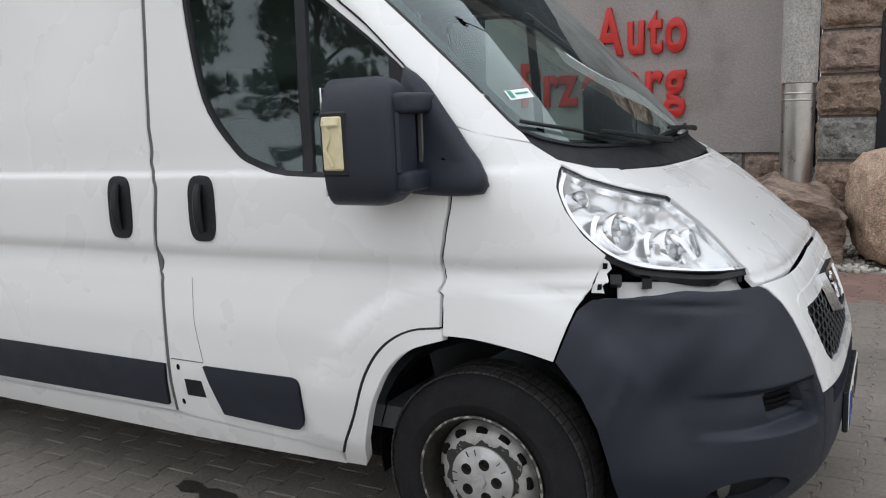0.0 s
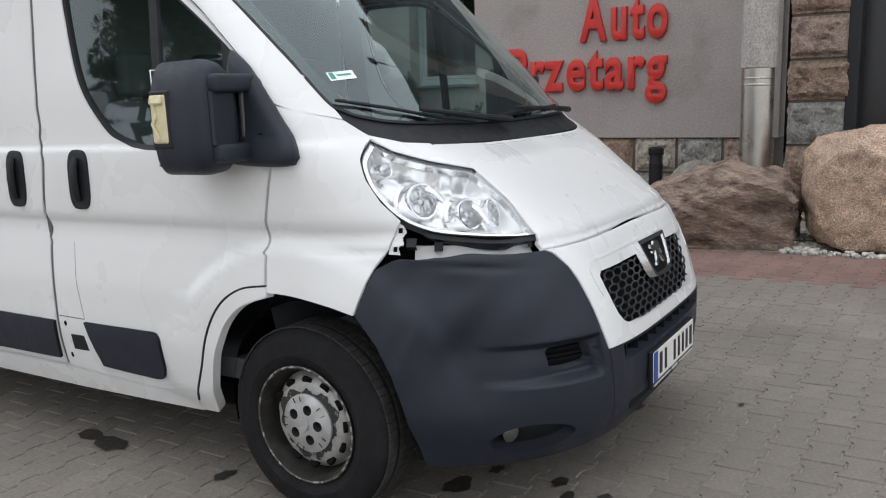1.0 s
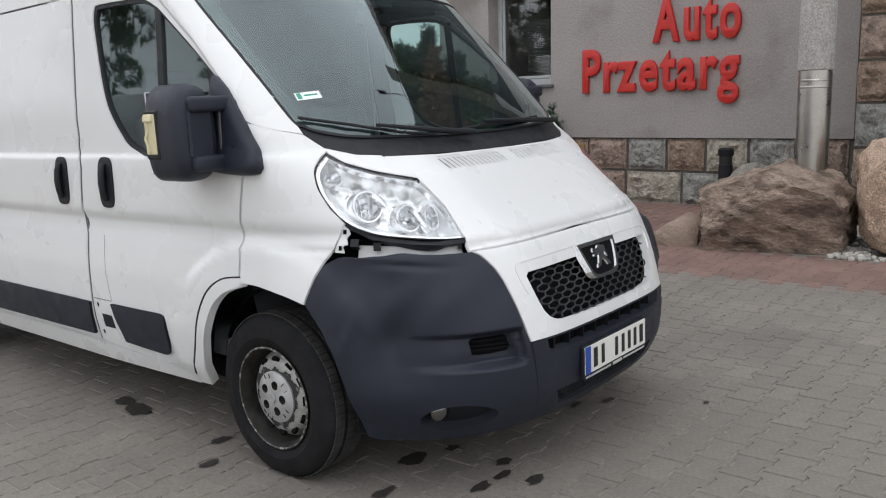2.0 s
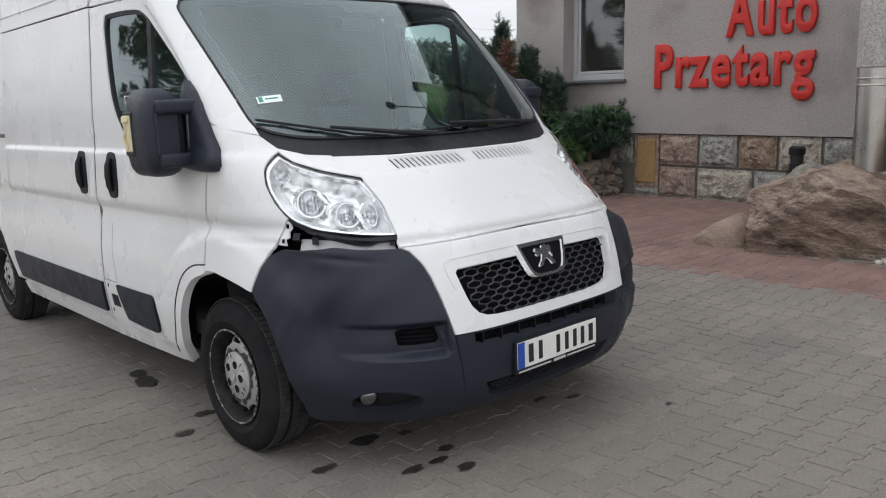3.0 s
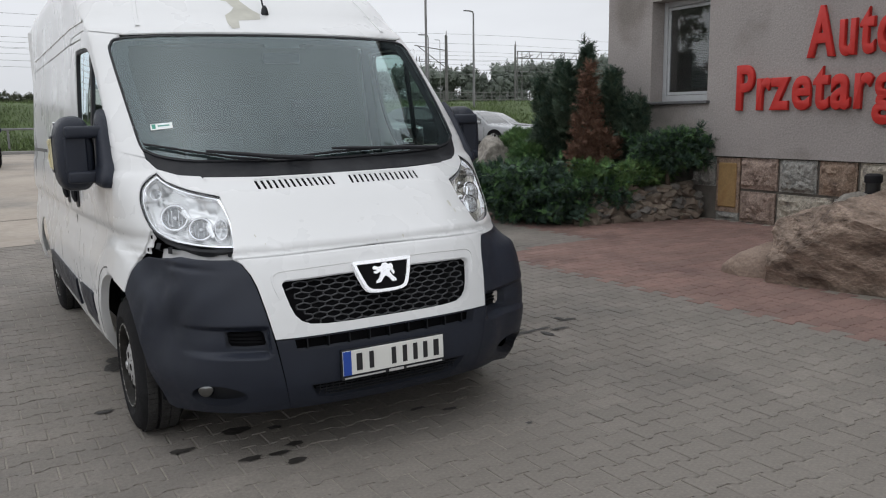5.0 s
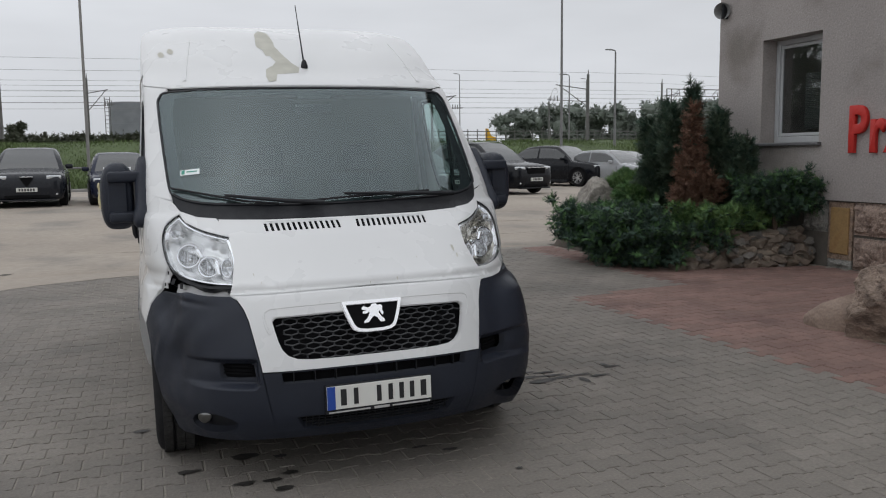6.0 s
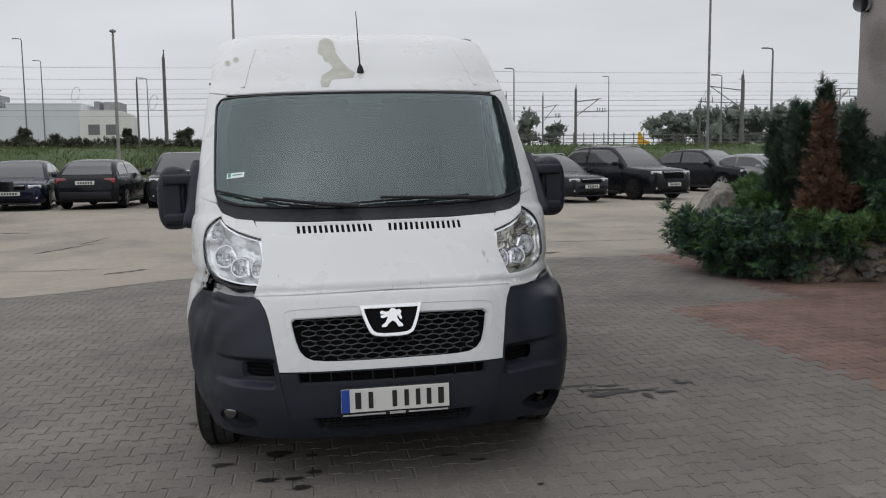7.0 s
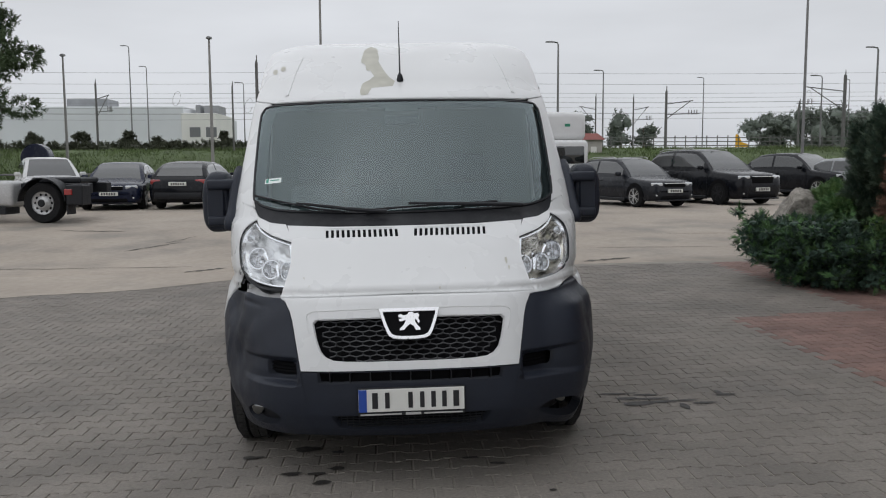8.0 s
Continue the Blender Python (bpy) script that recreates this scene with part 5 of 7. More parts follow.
# ---- by the wall: stones, boulders, column, planting ----
STONES = [mat(n, c, 0.85, vary=0.22, scale=7, grain=0.35, grain_scale=50, bump=2.6, bump_scale=24, second=s, second_at=(0.48, 0.66), second_scale=9, random=0.1) for n, c, s in (
    ("pink_granite", (0.30, 0.225, 0.185), (0.17, 0.125, 0.105)), ("grey_granite", (0.27, 0.265, 0.245), (0.14, 0.14, 0.132)),
    ("brown_sandstone", (0.27, 0.195, 0.145), (0.145, 0.105, 0.082)), ("pale_granite", (0.38, 0.345, 0.285), (0.20, 0.18, 0.155)))]
BOULDER_GREY = mat("striated_boulder", (0.265, 0.200, 0.158), 0.9, vary=0.3, scale=3.5, grain=0.3, grain_scale=34, bump=2.8, bump_scale=24, second=(0.100, 0.070, 0.053), second_at=(0.46, 0.64), second_scale=4.5, stretch=(1.0, 0.9, 1.7))
ROCK_PALE = mat("pale_rock", (0.27, 0.25, 0.22), 0.9, vary=0.25, scale=4, grain=0.3, grain_scale=40, bump=1.6, bump_scale=22, second=(0.15, 0.138, 0.12), second_at=(0.45, 0.66), second_scale=5)
BOULDER_SMOOTH = mat("smooth_boulder", (0.30, 0.225, 0.18), 0.85, vary=0.2, scale=3, grain=0.15, grain_scale=60, bump=0.4, bump_scale=50, second=(0.21, 0.16, 0.13), second_at=(0.48, 0.66), second_scale=4)
BOULDER_PINK = mat("granular_boulder", (0.45, 0.325, 0.245), 0.9, vary=0.16, scale=3, grain=0.6, grain_scale=75, bump=1.0, bump_scale=75, second=(0.25, 0.185, 0.135), second_at=(0.5, 0.7), second_scale=8)
PEBBLE = mat("white_pebble", (0.45, 0.43, 0.39), 0.8, vary=0.2, scale=9, island=0.35)
STEEL = mat("brushed_steel", (0.44, 0.42, 0.39), 0.34, metal=1.0, vary=0.1, scale=4, grain=0.1, grain_scale=90)
ROUGHCAST = mat("pale_roughcast", (0.36, 0.345, 0.325), 0.95, vary=0.14, scale=10, grain=0.35, grain_scale=50, bump=1.0, bump_scale=55)
BOARD = mat("ochre_board", (0.30, 0.19, 0.08), 0.8, vary=0.16, scale=5, grain=0.12, grain_scale=30, second=(0.24, 0.14, 0.06), second_at=(0.54, 0.72), second_scale=5)
LEAF_DARK = mat("juniper_dark", (0.029, 0.060, 0.040), 0.75, vary=0.35, scale=5, island=0.35)
LEAF_LIGHT = mat("juniper_light_green", (0.066, 0.142, 0.046), 0.75, vary=0.35, scale=5, island=0.35)
LEAF_BLUE = mat("conifer_green", (0.058, 0.086, 0.054), 0.8, vary=0.35, scale=5, island=0.35)
LEAF_FRESH = mat("juniper_yellow_green", (0.100, 0.175, 0.052), 0.75, vary=0.35, scale=5, island=0.35)
LEAF_DEAD = mat("dead_conifer", (0.150, 0.082, 0.055), 0.9, vary=0.3, scale=5, island=0.35)
BARK = mat("bark", (0.085, 0.062, 0.045), 0.9, vary=0.3, scale=12, bump=0.8, bump_scale=40)
TREE_LEAF = mat("tree_leaf", (0.052, 0.082, 0.034), 0.8, vary=0.3, scale=2, island=0.35)


def rough_block(w, h, depth, seed, nx=22, nz=16):
    """A rock-faced block: flat joints at its edges and a bulging, chipped face towards -x; w along y, h along z."""
    rng = random.Random(seed)
    bm = bmesh.new()
    off = Vector((rng.uniform(0, 50), rng.uniform(0, 50), rng.uniform(0, 50)))
    grid = []
    for j in range(nz + 1):
        row = []
        for i in range(nx + 1):
            a, b = i / nx, j / nz
            edge = min(min(a, 1 - a) * w, min(b, 1 - b) * h)
            y = (a - .5) * w + (rng.uniform(-.006, .006) if 0 < i < nx else 0)
            z = (b - .5) * h + (rng.uniform(-.006, .006) if 0 < j < nz else 0)
            rise = min(1, max(0, edge - .022) / .035)
            face = .75 + 1.0 * noise.noise(Vector((y * 6, z * 6, 0)) + off) + .7 * abs(noise.noise(Vector((y * 13, z * 13, 3)) + off)) + .45 * noise.noise(Vector((y * 27, z * 27, 5)) + off)
            bulge = depth * rise * max(.15, face)
            row.append(bm.verts.new((-.012 - bulge, y, z)))
        grid.append(row)
    for a, b in zip(grid[:-1], grid[1:]):
        for i in range(nx):
            bm.faces.new((a[i], b[i], b[i + 1], a[i + 1]))
    rim = [e for e in bm.edges if e.is_boundary]
    made = bmesh.ops.extrude_edge_only(bm, edges=rim)
    for v in made["geom"]:
        if isinstance(v, bmesh.types.BMVert):
            v.co.x = .07
    bmesh.ops.recalc_face_normals(bm, faces=bm.faces)
    return bm


plinth = tagged(bpy.data.objects["wall_plinth"], "")
row_top = [(5.0, 5.42, 1), (3.97, 4.55, 0), (3.39, 3.93, 1), (2.85, 3.35, 2), (2.29, 2.81, 3), (1.72, 2.25, 1), (1.10, 1.68, 0)]
row_low = [(3.99, 4.55, 0), (3.17, 3.95, 3), (2.55, 3.13, 1), (1.90, 2.51, 2), (1.10, 1.86, 0)]
for z0, z1, row in ((.50, .915, row_top), (.05, .465, row_low)):
    for k, (y0, y1, m) in enumerate(row):
        ob = part("stone", rough_block(y1 - y0, z1 - z0, .055, k + int(z0 * 100)), STONES[m], plinth)
        ob.location = (WALL_X + .05, (y0 + y1) / 2, (z0 + z1) / 2)
stone = part("stone", rough_block(.40, .13, .03, 77), STONES[1], plinth)
stone.location = (WALL_X + .05, 4.77, .10)

board = thing("meter_cupboard", "ochre wooden meter cupboard door in the stone plinth", "cupboard")
board.location = (WALL_X + .03, 4.77, .53)
part("frame", filled([(-.2, -.37), (.2, -.37), (.2, .38), (-.2, .38)], [[(-.15, -.30), (.15, -.30), (.15, .31), (-.15, .31)]], .06, Matrix(((0, 0, -1, 0), (1, 0, 0, 0), (0, 1, 0, 0), (0, 0, 0, 1)))), STONES[2], board, "stone surround")
part("door", box(-.03, .02, -.15, .15, -.30, .31, bevel=.012), BOARD, board, "worn ochre door")

# the stone pillar beside the entrance, and the dark entrance itself
pillar = tagged(link_mesh("wall_pillar", box(6.46, 7.88, .24, .78, -.2, WALL_TOP), MORTAR), "stone pillar beside the dark entrance", "wall", kind="structure")
z, k = .02, 0
while z < 3.6:
    h = (.45, .42, .46, .43)[k % 4]
    w = .56 + .05 * (k % 2)
    ob = part("stone", rough_block(w, h - .03, .05, 200 + k), STONES[(0, 2, 1, 2)[k % 4]], pillar)
    ob.location = (6.45, .50 - .02 * (k % 2), z + h / 2)
    side_stone = part("stone", rough_block(.85, h - .03, .03, 260 + k), STONES[(2, 1, 2, 0)[k % 4]], pillar)
    side_stone.matrix_local = Matrix.Translation((6.95, .775, z + h / 2)) @ Matrix.Rotation(radians(-90), 4, "Z")
    z, k = z + h, k + 1
tagged(link_mesh("wall_entrance", box(6.9, 7.2, -8, .24, -.2, WALL_TOP), mat("dark_glass_wall", (0.012, 0.012, 0.013), 0.25)), "dark glazed entrance wall", "wall", kind="structure")
tagged(link_mesh("door_frame", box(6.42, 6.9, .12, .235, -.1, 3.4, bevel=.008), BLACK), "black entrance frame", "door frame", kind="structure")

column = thing("entrance_column", "roughcast round column with a brushed steel sleeve", "column")
column.location = (5.24, .86, height(5.2, .86))
part("shaft", lathe([(.150, 1.60), (.158, 1.61), (.158, 2.4), (.158, 4.4)], 32), ROUGHCAST, column, "pale roughcast shaft")
part("sleeve", lathe([(.146, -.05), (.146, 1.44), (.150, 1.445), (.150, 1.455), (.146, 1.46), (.146, 1.50), (.150, 1.505), (.150, 1.515), (.146, 1.52), (.146, 1.60), (.10, 1.601)], 40), STEEL, column, "brushed steel sleeve")


def boulder(name, at, size, seed, material, label, rough=.22, strata=0.0, cut=(), turn=0.0, base=1.0, grain=.012):
    """A boulder: a sphere pressed flat by a few planes, then roughened from broad lumps down to fine grain."""
    bm = bmesh.new()
    bmesh.ops.create_icosphere(bm, subdivisions=6, radius=base)
    off = Vector((seed * 7.3, seed * 3.1, seed * 1.7))
    planes = [(Vector(n).normalized(), d) for n, d in cut]
    for v in bm.verts:
        p = v.co.copy()
        for n, d in planes:
            over = p.dot(n) - d
            if over > 0:
                p -= n * over * .95
        r = 1 + rough * noise.noise(p * 1.3 + off) + rough * .55 * noise.noise(p * 3.1 + off) + rough * .3 * noise.noise(p * 7 + off) + grain * noise.noise(p * 17 + off) * 2 + grain * noise.noise(p * 38 + off)
        if strata:
            q = p.z * 3.2 - p.y * 1.3 + p.x * .8 + noise.noise(p * 2.2 + off) * .9
            r += strata * (abs((q % 1) - .5) * 2) ** 2 * (.4 + .6 * abs(noise.noise(p * 2.7 - off))) - strata * .6 * max(0, noise.noise(Vector((q * 5, p.y * 2, p.x * 2)) + off))
        v.co = Vector((p.x * size[0], p.y * size[1], p.z * size[2])) * r
    ob = link_mesh(name, bm, material, None, 50)
    ob.location = (at[0], at[1], height(at[0], at[1]) + at[2])
    ob.rotation_euler = (0, 0, turn)
    return tagged(ob, label, "boulder", "boulders by the wall")


boulder("boulder", (4.82, 1.05, .30), (.55, .70, .565), 3, BOULDER_GREY, "large layered brown-grey boulder with a peaked top", .075, .07, (((-.12, .42, .90), .70), ((-.10, -.42, .90), .75), ((0, -.84, .54), .90), ((-.3, 1, -.1), .92), ((0, -1, -.1), .90), ((-.91, -.28, -.36), .68), ((-.80, .35, .50), .80), ((1, 0, .3), .95), ((0, 0, -1), .55)), base=1.28)
boulder("boulder", (5.02, -.16, .50), (.55, .55, .58), 8, BOULDER_PINK, "rounded pinkish granular boulder", .07, 0, (((-1, .1, -.1), .84), ((0, 0, -1), .80), ((-.3, 1, 0), .92), ((0, .2, 1), .90)), base=1.1, grain=.010)
boulder("boulder", (4.72, 1.93, .02), (.29, .34, .29), 12, BOULDER_SMOOTH, "small smooth pinkish boulder leaning on the large one", .06, 0, (((-.1, .62, .78), .58), ((0, -1, .1), .8)))
boulder("boulder", (5.50, 1.50, .30), (.28, .30, .42), 15, ROCK_PALE, "small grey boulder behind the large one", .09)
boulder("boulder", (6.14, 8.65, .58), (.54, .54, .56), 21, ROCK_PALE, "tall pale rock among the junipers", .14, .04, (((-1, .2, .5), .6), ((0, -1, .2), .7)))

# white gravel round the boulders
rng = random.Random(4)
vs, fs = [], []
for k in range(1100):
    x, y = rng.uniform(4.85, 5.9), rng.uniform(-1.2, 1.75)
    if k < 150:
        x, y = rng.uniform(4.46, 4.95), rng.uniform(.18, .46)
    elif k < 260:
        x, y = rng.uniform(4.40, 4.60), rng.uniform(-1.0, .3)
    r = rng.uniform(.012, .032)
    b = len(vs)
    z = height(x, y) + r * .4
    sx, sy, a = rng.uniform(.8, 1.3), rng.uniform(.7, 1.1), rng.uniform(0, 3.14)
    for q, h, f in ((0, .9, .55), (1, .35, 1), (2, -.6, .8)):
        for t in range(6):
            g = t * math.pi / 3 + q * .4
            dx, dy = math.cos(g) * r * f * sx, math.sin(g) * r * f * sy
            vs.append((x + dx * math.cos(a) - dy * math.sin(a), y + dx * math.sin(a) + dy * math.cos(a), z + h * r * .7))
    fs.append(tuple(b + t for t in range(6)))
    for q in (0, 6):
        fs += [(b + q + t, b + q + 6 + t, b + q + 6 + (t + 1) % 6, b + q + (t + 1) % 6) for t in range(6)]
me = bpy.data.meshes.new("gravel")
me.from_pydata(vs, [], fs)
me.materials.append(PEBBLE)
me.polygons.foreach_set("use_smooth", [True] * len(me.polygons))
tagged(new("gravel", me), "loose white pebbles between the boulders", "gravel", kind="stuff")
sheet("gravel_bed", steps(4.75, 7.5, 10), steps(-6, 1.6, 20), .004, EARTH_JOINT, "sandy bed under the pebbles", "ground")

# low dry-stone wall of the planting bed
bed = tagged(link_mesh("garden_wall", mesh([(5.72, 5.72, -.1), (7.5, 5.22, -.1), (7.5, 5.75, -.1), (5.8, 6.4, -.1), (5.82, 5.82, .36), (7.5, 5.32, .44), (7.5, 5.75, .44), (5.9, 6.4, .40)], [(0, 1, 5, 4), (1, 2, 6, 5), (2, 3, 7, 6), (3, 0, 4, 7), (4, 5, 6, 7)]), MORTAR), "low dry-stone wall of mixed field stones", "garden wall", kind="structure")
rng = random.Random(9)
FIELD = [mat("field_stone_" + n, c, 0.9, vary=0.3, scale=9, grain=0.2, grain_scale=50, bump=0.8, bump_scale=30, random=0.25) for n, c in (("brown", (.15, .12, .095)), ("grey", (.145, .135, .122)), ("tan", (.20, .165, .13)))]
for course in range(8):
    s = -.02
    while s < 1.0:
        L = rng.uniform(.10, .26)
        H = rng.uniform(.055, .11)
        f = s + L / 4.4
        x, y = 5.66 + 1.84 * f, 5.72 - .52 * f
        if x > 7.46:
            break
        bm = bmesh.new()
        bmesh.ops.create_icosphere(bm, subdivisions=2, radius=1.0)
        o = Vector((rng.uniform(0, 90), rng.uniform(0, 90), 0))
        for v in bm.verts:
            p = Vector([math.copysign(abs(c) ** .75, c) for c in v.co])
            v.co = Vector((p.x * L * .56, p.y * .13, p.z * H * .75)) * (1 + .55 * noise.noise(p * 1.5 + o) + .2 * noise.noise(p * 4 + o))
        ob = part("stone", bm, FIELD[rng.choice((0, 0, 1, 2))], bed)
        ob.location = (x, y + .018 * course + rng.uniform(-.035, .035), height(x, y) + .03 + course * .058 + rng.uniform(-.02, .02))
        ob.rotation_euler = (rng.uniform(-.3, .3), rng.uniform(-.5, .5), -.32 + rng.uniform(-.4, .4))
        s += L / 2.25
sheet("planting_soil", steps(5.6, 7.5, 8), steps(5.8, 9.4, 14), lambda x, y: .34 if x > 5.8 and 5.9 < y < 9.2 else .0, mat("planting_soil", (.05, .04, .03), .95, vary=.3, scale=6, bump=.6, bump_scale=40), "dark soil of the planting bed", "ground")


def sprigs(blobs, count, size, seed, flat=.35, spread=1.0, blades=11, droop=0.0, thin=.16):
    """Vertices and faces of many feathery sprays, thick near the surface of the given ellipsoids."""
    r = np.random.default_rng(seed)
    ctr, rad = np.array([b[0] for b in blobs], float), np.array([b[1] for b in blobs], float)
    area = rad[:, 0] * rad[:, 1] + rad[:, 1] * rad[:, 2]
    w = r.choice(len(blobs), count, p=area / area.sum())
    d = r.normal(size=(count, 3))
    d /= np.linalg.norm(d, axis=1, keepdims=True)
    ph = ctr[w].sum(1)
    lump = 1 + .16 * np.sin(d[:, 0] * 5 + ph * 3) * np.cos(d[:, 1] * 4 + ph) + .12 * np.sin(d[:, 2] * 9 + d[:, 0] * 7 + ph)
    p = ctr[w] + d * rad[w] * (r.uniform(.66, .98, count) * lump)[:, None]
    out = d / rad[w] * np.array([1, 1, flat])
    out /= np.linalg.norm(out, axis=1, keepdims=True)
    out += r.normal(size=(count, 3)) * .38 * spread
    out[:, 2] += .22 - droop
    out /= np.linalg.norm(out, axis=1, keepdims=True)
    a = np.cross(out, r.normal(size=(count, 3)) * .5 + (0, 0, 1.0))
    a /= np.maximum(np.linalg.norm(a, axis=1, keepdims=True), 1e-6)
    b = np.cross(out, a)
    L = size * r.uniform(.8, 2.2, count)
    k = np.arange(blades)
    s = (k / blades)[None, :, None]
    sign = np.where(k % 2 == 0, 1.0, -1.0)[None, :, None]
    tilt = r.normal(size=(count, blades, 1)) * .5
    base = p[:, None] + out[:, None] * L[:, None, None] * s
    side = a[:, None] * sign + b[:, None] * tilt
    reach = L[:, None, None] * (.55 - .35 * s)
    tip = base + (out[:, None] * .75 + side * .75) * reach
    wd = np.cross(tip - base, b[:, None] + a[:, None] * .4)
    wd = wd / np.maximum(np.linalg.norm(wd, axis=-1, keepdims=True), 1e-6) * reach * thin
    vs = np.stack([base - wd, base + wd, tip], 2).reshape(-1, 3)
    return vs.tolist(), np.arange(len(vs)).reshape(-1, 3).tolist()


def shrub(name, label, category, blobs, count, size, seed, leaf, light=None, core=.70, **kw):
    s = thing(name, label, category, "shrubs in the planting bed")
    cx = sum(b[0][0] for b in blobs) / len(blobs)
    cy = sum(b[0][1] for b in blobs) / len(blobs)
    s.location = (cx, cy, height(cx, cy))
    local = [((b[0][0] - cx, b[0][1] - cy, b[0][2]), b[1]) for b in blobs]
    vs, fs = sprigs(local, count, size, seed, **kw)
    me = bpy.data.meshes.new("foliage")
    me.from_pydata(vs, [], fs)
    me.materials.append(leaf)
    ob = new("foliage", me)
    ob.parent = s
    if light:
        # a second leaf colour on a layer raised above the first
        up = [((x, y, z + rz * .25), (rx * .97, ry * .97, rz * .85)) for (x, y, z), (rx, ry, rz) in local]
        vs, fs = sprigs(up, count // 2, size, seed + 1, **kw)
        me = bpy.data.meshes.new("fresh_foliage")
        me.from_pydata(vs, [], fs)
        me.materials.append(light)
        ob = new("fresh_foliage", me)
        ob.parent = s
    bm = bmesh.new()
    for (x, y, z), (rx, ry, rz) in local:
        made = bmesh.ops.create_icosphere(bm, subdivisions=2 if len(local) < 20 else 1, radius=1.0)
        for v in made["verts"]:
            p = v.co.copy()
            v.co = Vector((x + p.x * rx * core, y + p.y * ry * core, z + p.z * rz * core)) + Vector([noise.noise(p * 3 + Vector((k * 9 + seed, 0, 0))) * .12 * min(rx, rz) for k in range(3)])
    tagged(part("inner_growth", bm, LEAF_DARK if leaf is not LEAF_DEAD else LEAF_DEAD, s), "", "", "", "stuff")
    trunk = tube([(0, 0, -.05), (.02, 0, .2), (0, .02, max(.3, min(b[0][2] for b in blobs)))], [.05, .04, .03], 8)
    part("trunk", trunk, BARK, s)
    return s


def plumes(x, y, z, n, reach, r, a0=0.0, a1=6.283, rise=.45, thick=.17):
    """Drooping branch plumes that spread from one foot, as rows of flat ellipsoids."""
    out = []
    for k in range(n):
        a, L, e = r.uniform(a0, a1), reach * r.uniform(.55, 1.05), r.uniform(-.02, rise)
        for q in range(4):
            f = (q + 1.1) / 4.1
            w = thick * (1.15 - .72 * f)
            out.append(((x + math.cos(a) * L * f, y + math.sin(a) * L * f, max(.07, z + L * f * e * 1.5 - .42 * L * f * f * e + r.uniform(-.02, .02))), (w, w, w * .55)))
    return out


rng = random.Random(23)
mass = [((5.40, 6.70, .32), (.60, .5, .34)), ((5.2, 7.0, .45), (.4, .4, .2)), ((5.0, 7.2, .62), (.36, .4, .13)), ((5.5, 7.2, .70), (.4, .4, .14)), ((5.85, 6.3, .34), (.4, .4, .28)), ((5.35, 6.25, .18), (.45, .4, .2))]
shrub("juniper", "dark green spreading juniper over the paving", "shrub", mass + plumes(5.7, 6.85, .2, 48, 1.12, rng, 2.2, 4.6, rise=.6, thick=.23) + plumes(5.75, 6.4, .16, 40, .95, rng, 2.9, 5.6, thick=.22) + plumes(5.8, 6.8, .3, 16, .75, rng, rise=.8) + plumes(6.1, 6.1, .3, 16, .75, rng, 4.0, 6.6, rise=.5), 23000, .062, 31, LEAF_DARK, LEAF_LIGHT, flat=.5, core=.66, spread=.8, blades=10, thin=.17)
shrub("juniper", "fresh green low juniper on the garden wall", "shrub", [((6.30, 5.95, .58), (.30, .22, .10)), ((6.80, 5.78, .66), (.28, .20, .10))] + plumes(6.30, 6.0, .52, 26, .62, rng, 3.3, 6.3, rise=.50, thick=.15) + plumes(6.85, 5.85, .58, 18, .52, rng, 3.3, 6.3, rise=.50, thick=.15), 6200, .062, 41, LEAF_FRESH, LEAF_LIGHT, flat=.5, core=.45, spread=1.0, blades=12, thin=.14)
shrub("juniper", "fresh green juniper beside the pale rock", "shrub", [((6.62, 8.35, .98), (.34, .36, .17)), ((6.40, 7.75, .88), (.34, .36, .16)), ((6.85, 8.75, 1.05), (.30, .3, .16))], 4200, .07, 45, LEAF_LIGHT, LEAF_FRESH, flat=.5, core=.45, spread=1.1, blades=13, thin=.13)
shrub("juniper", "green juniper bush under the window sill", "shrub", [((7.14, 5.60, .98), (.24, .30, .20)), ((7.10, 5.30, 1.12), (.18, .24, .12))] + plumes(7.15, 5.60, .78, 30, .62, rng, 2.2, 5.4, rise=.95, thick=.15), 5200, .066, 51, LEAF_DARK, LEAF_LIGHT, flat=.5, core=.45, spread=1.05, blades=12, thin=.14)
conifer = [((6.62, 7.55, .95), (.30, .32, .60)), ((6.60, 7.42, 1.45), (.22, .22, .44)), ((6.58, 7.22, 1.90), (.11, .11, .36)), ((6.95, 6.85, 1.0), (.30, .30, .58)), ((6.95, 6.55, 1.45), (.15, .16, .44)), ((7.12, 6.25, 1.25), (.14, .16, .46)), ((6.72, 6.86, 2.05), (.075, .075, .48)), ((6.90, 6.45, 1.85), (.07, .07, .32)), ((6.45, 7.0, 1.6), (.10, .11, .44)), ((7.05, 6.02, 1.42), (.06, .06, .30)), ((6.52, 7.72, 1.75), (.08, .08, .34)), ((6.80, 7.05, 1.6), (.12, .12, .46))]
shrub("conifer", "dark green upright conifer beside the building corner", "tree", conifer, 8500, .085, 61, LEAF_BLUE, LEAF_DARK, flat=.35, droop=-.75, core=.42, spread=1.2, blades=12, thin=.14)
shrub("conifer", "dead rust-brown conifer standing among green ones", "tree", [((6.44, 6.50, .78), (.22, .22, .40)), ((6.46, 6.52, 1.25), (.17, .17, .38)), ((6.50, 6.55, 1.70), (.12, .12, .34)), ((6.52, 6.56, 2.02), (.06, .06, .26)), ((6.62, 6.35, 1.0), (.2, .2, .25))], 1700, .085, 71, LEAF_DEAD, None, core=.14, flat=.4, droop=-.4, spread=1.5, blades=11, thin=.13)

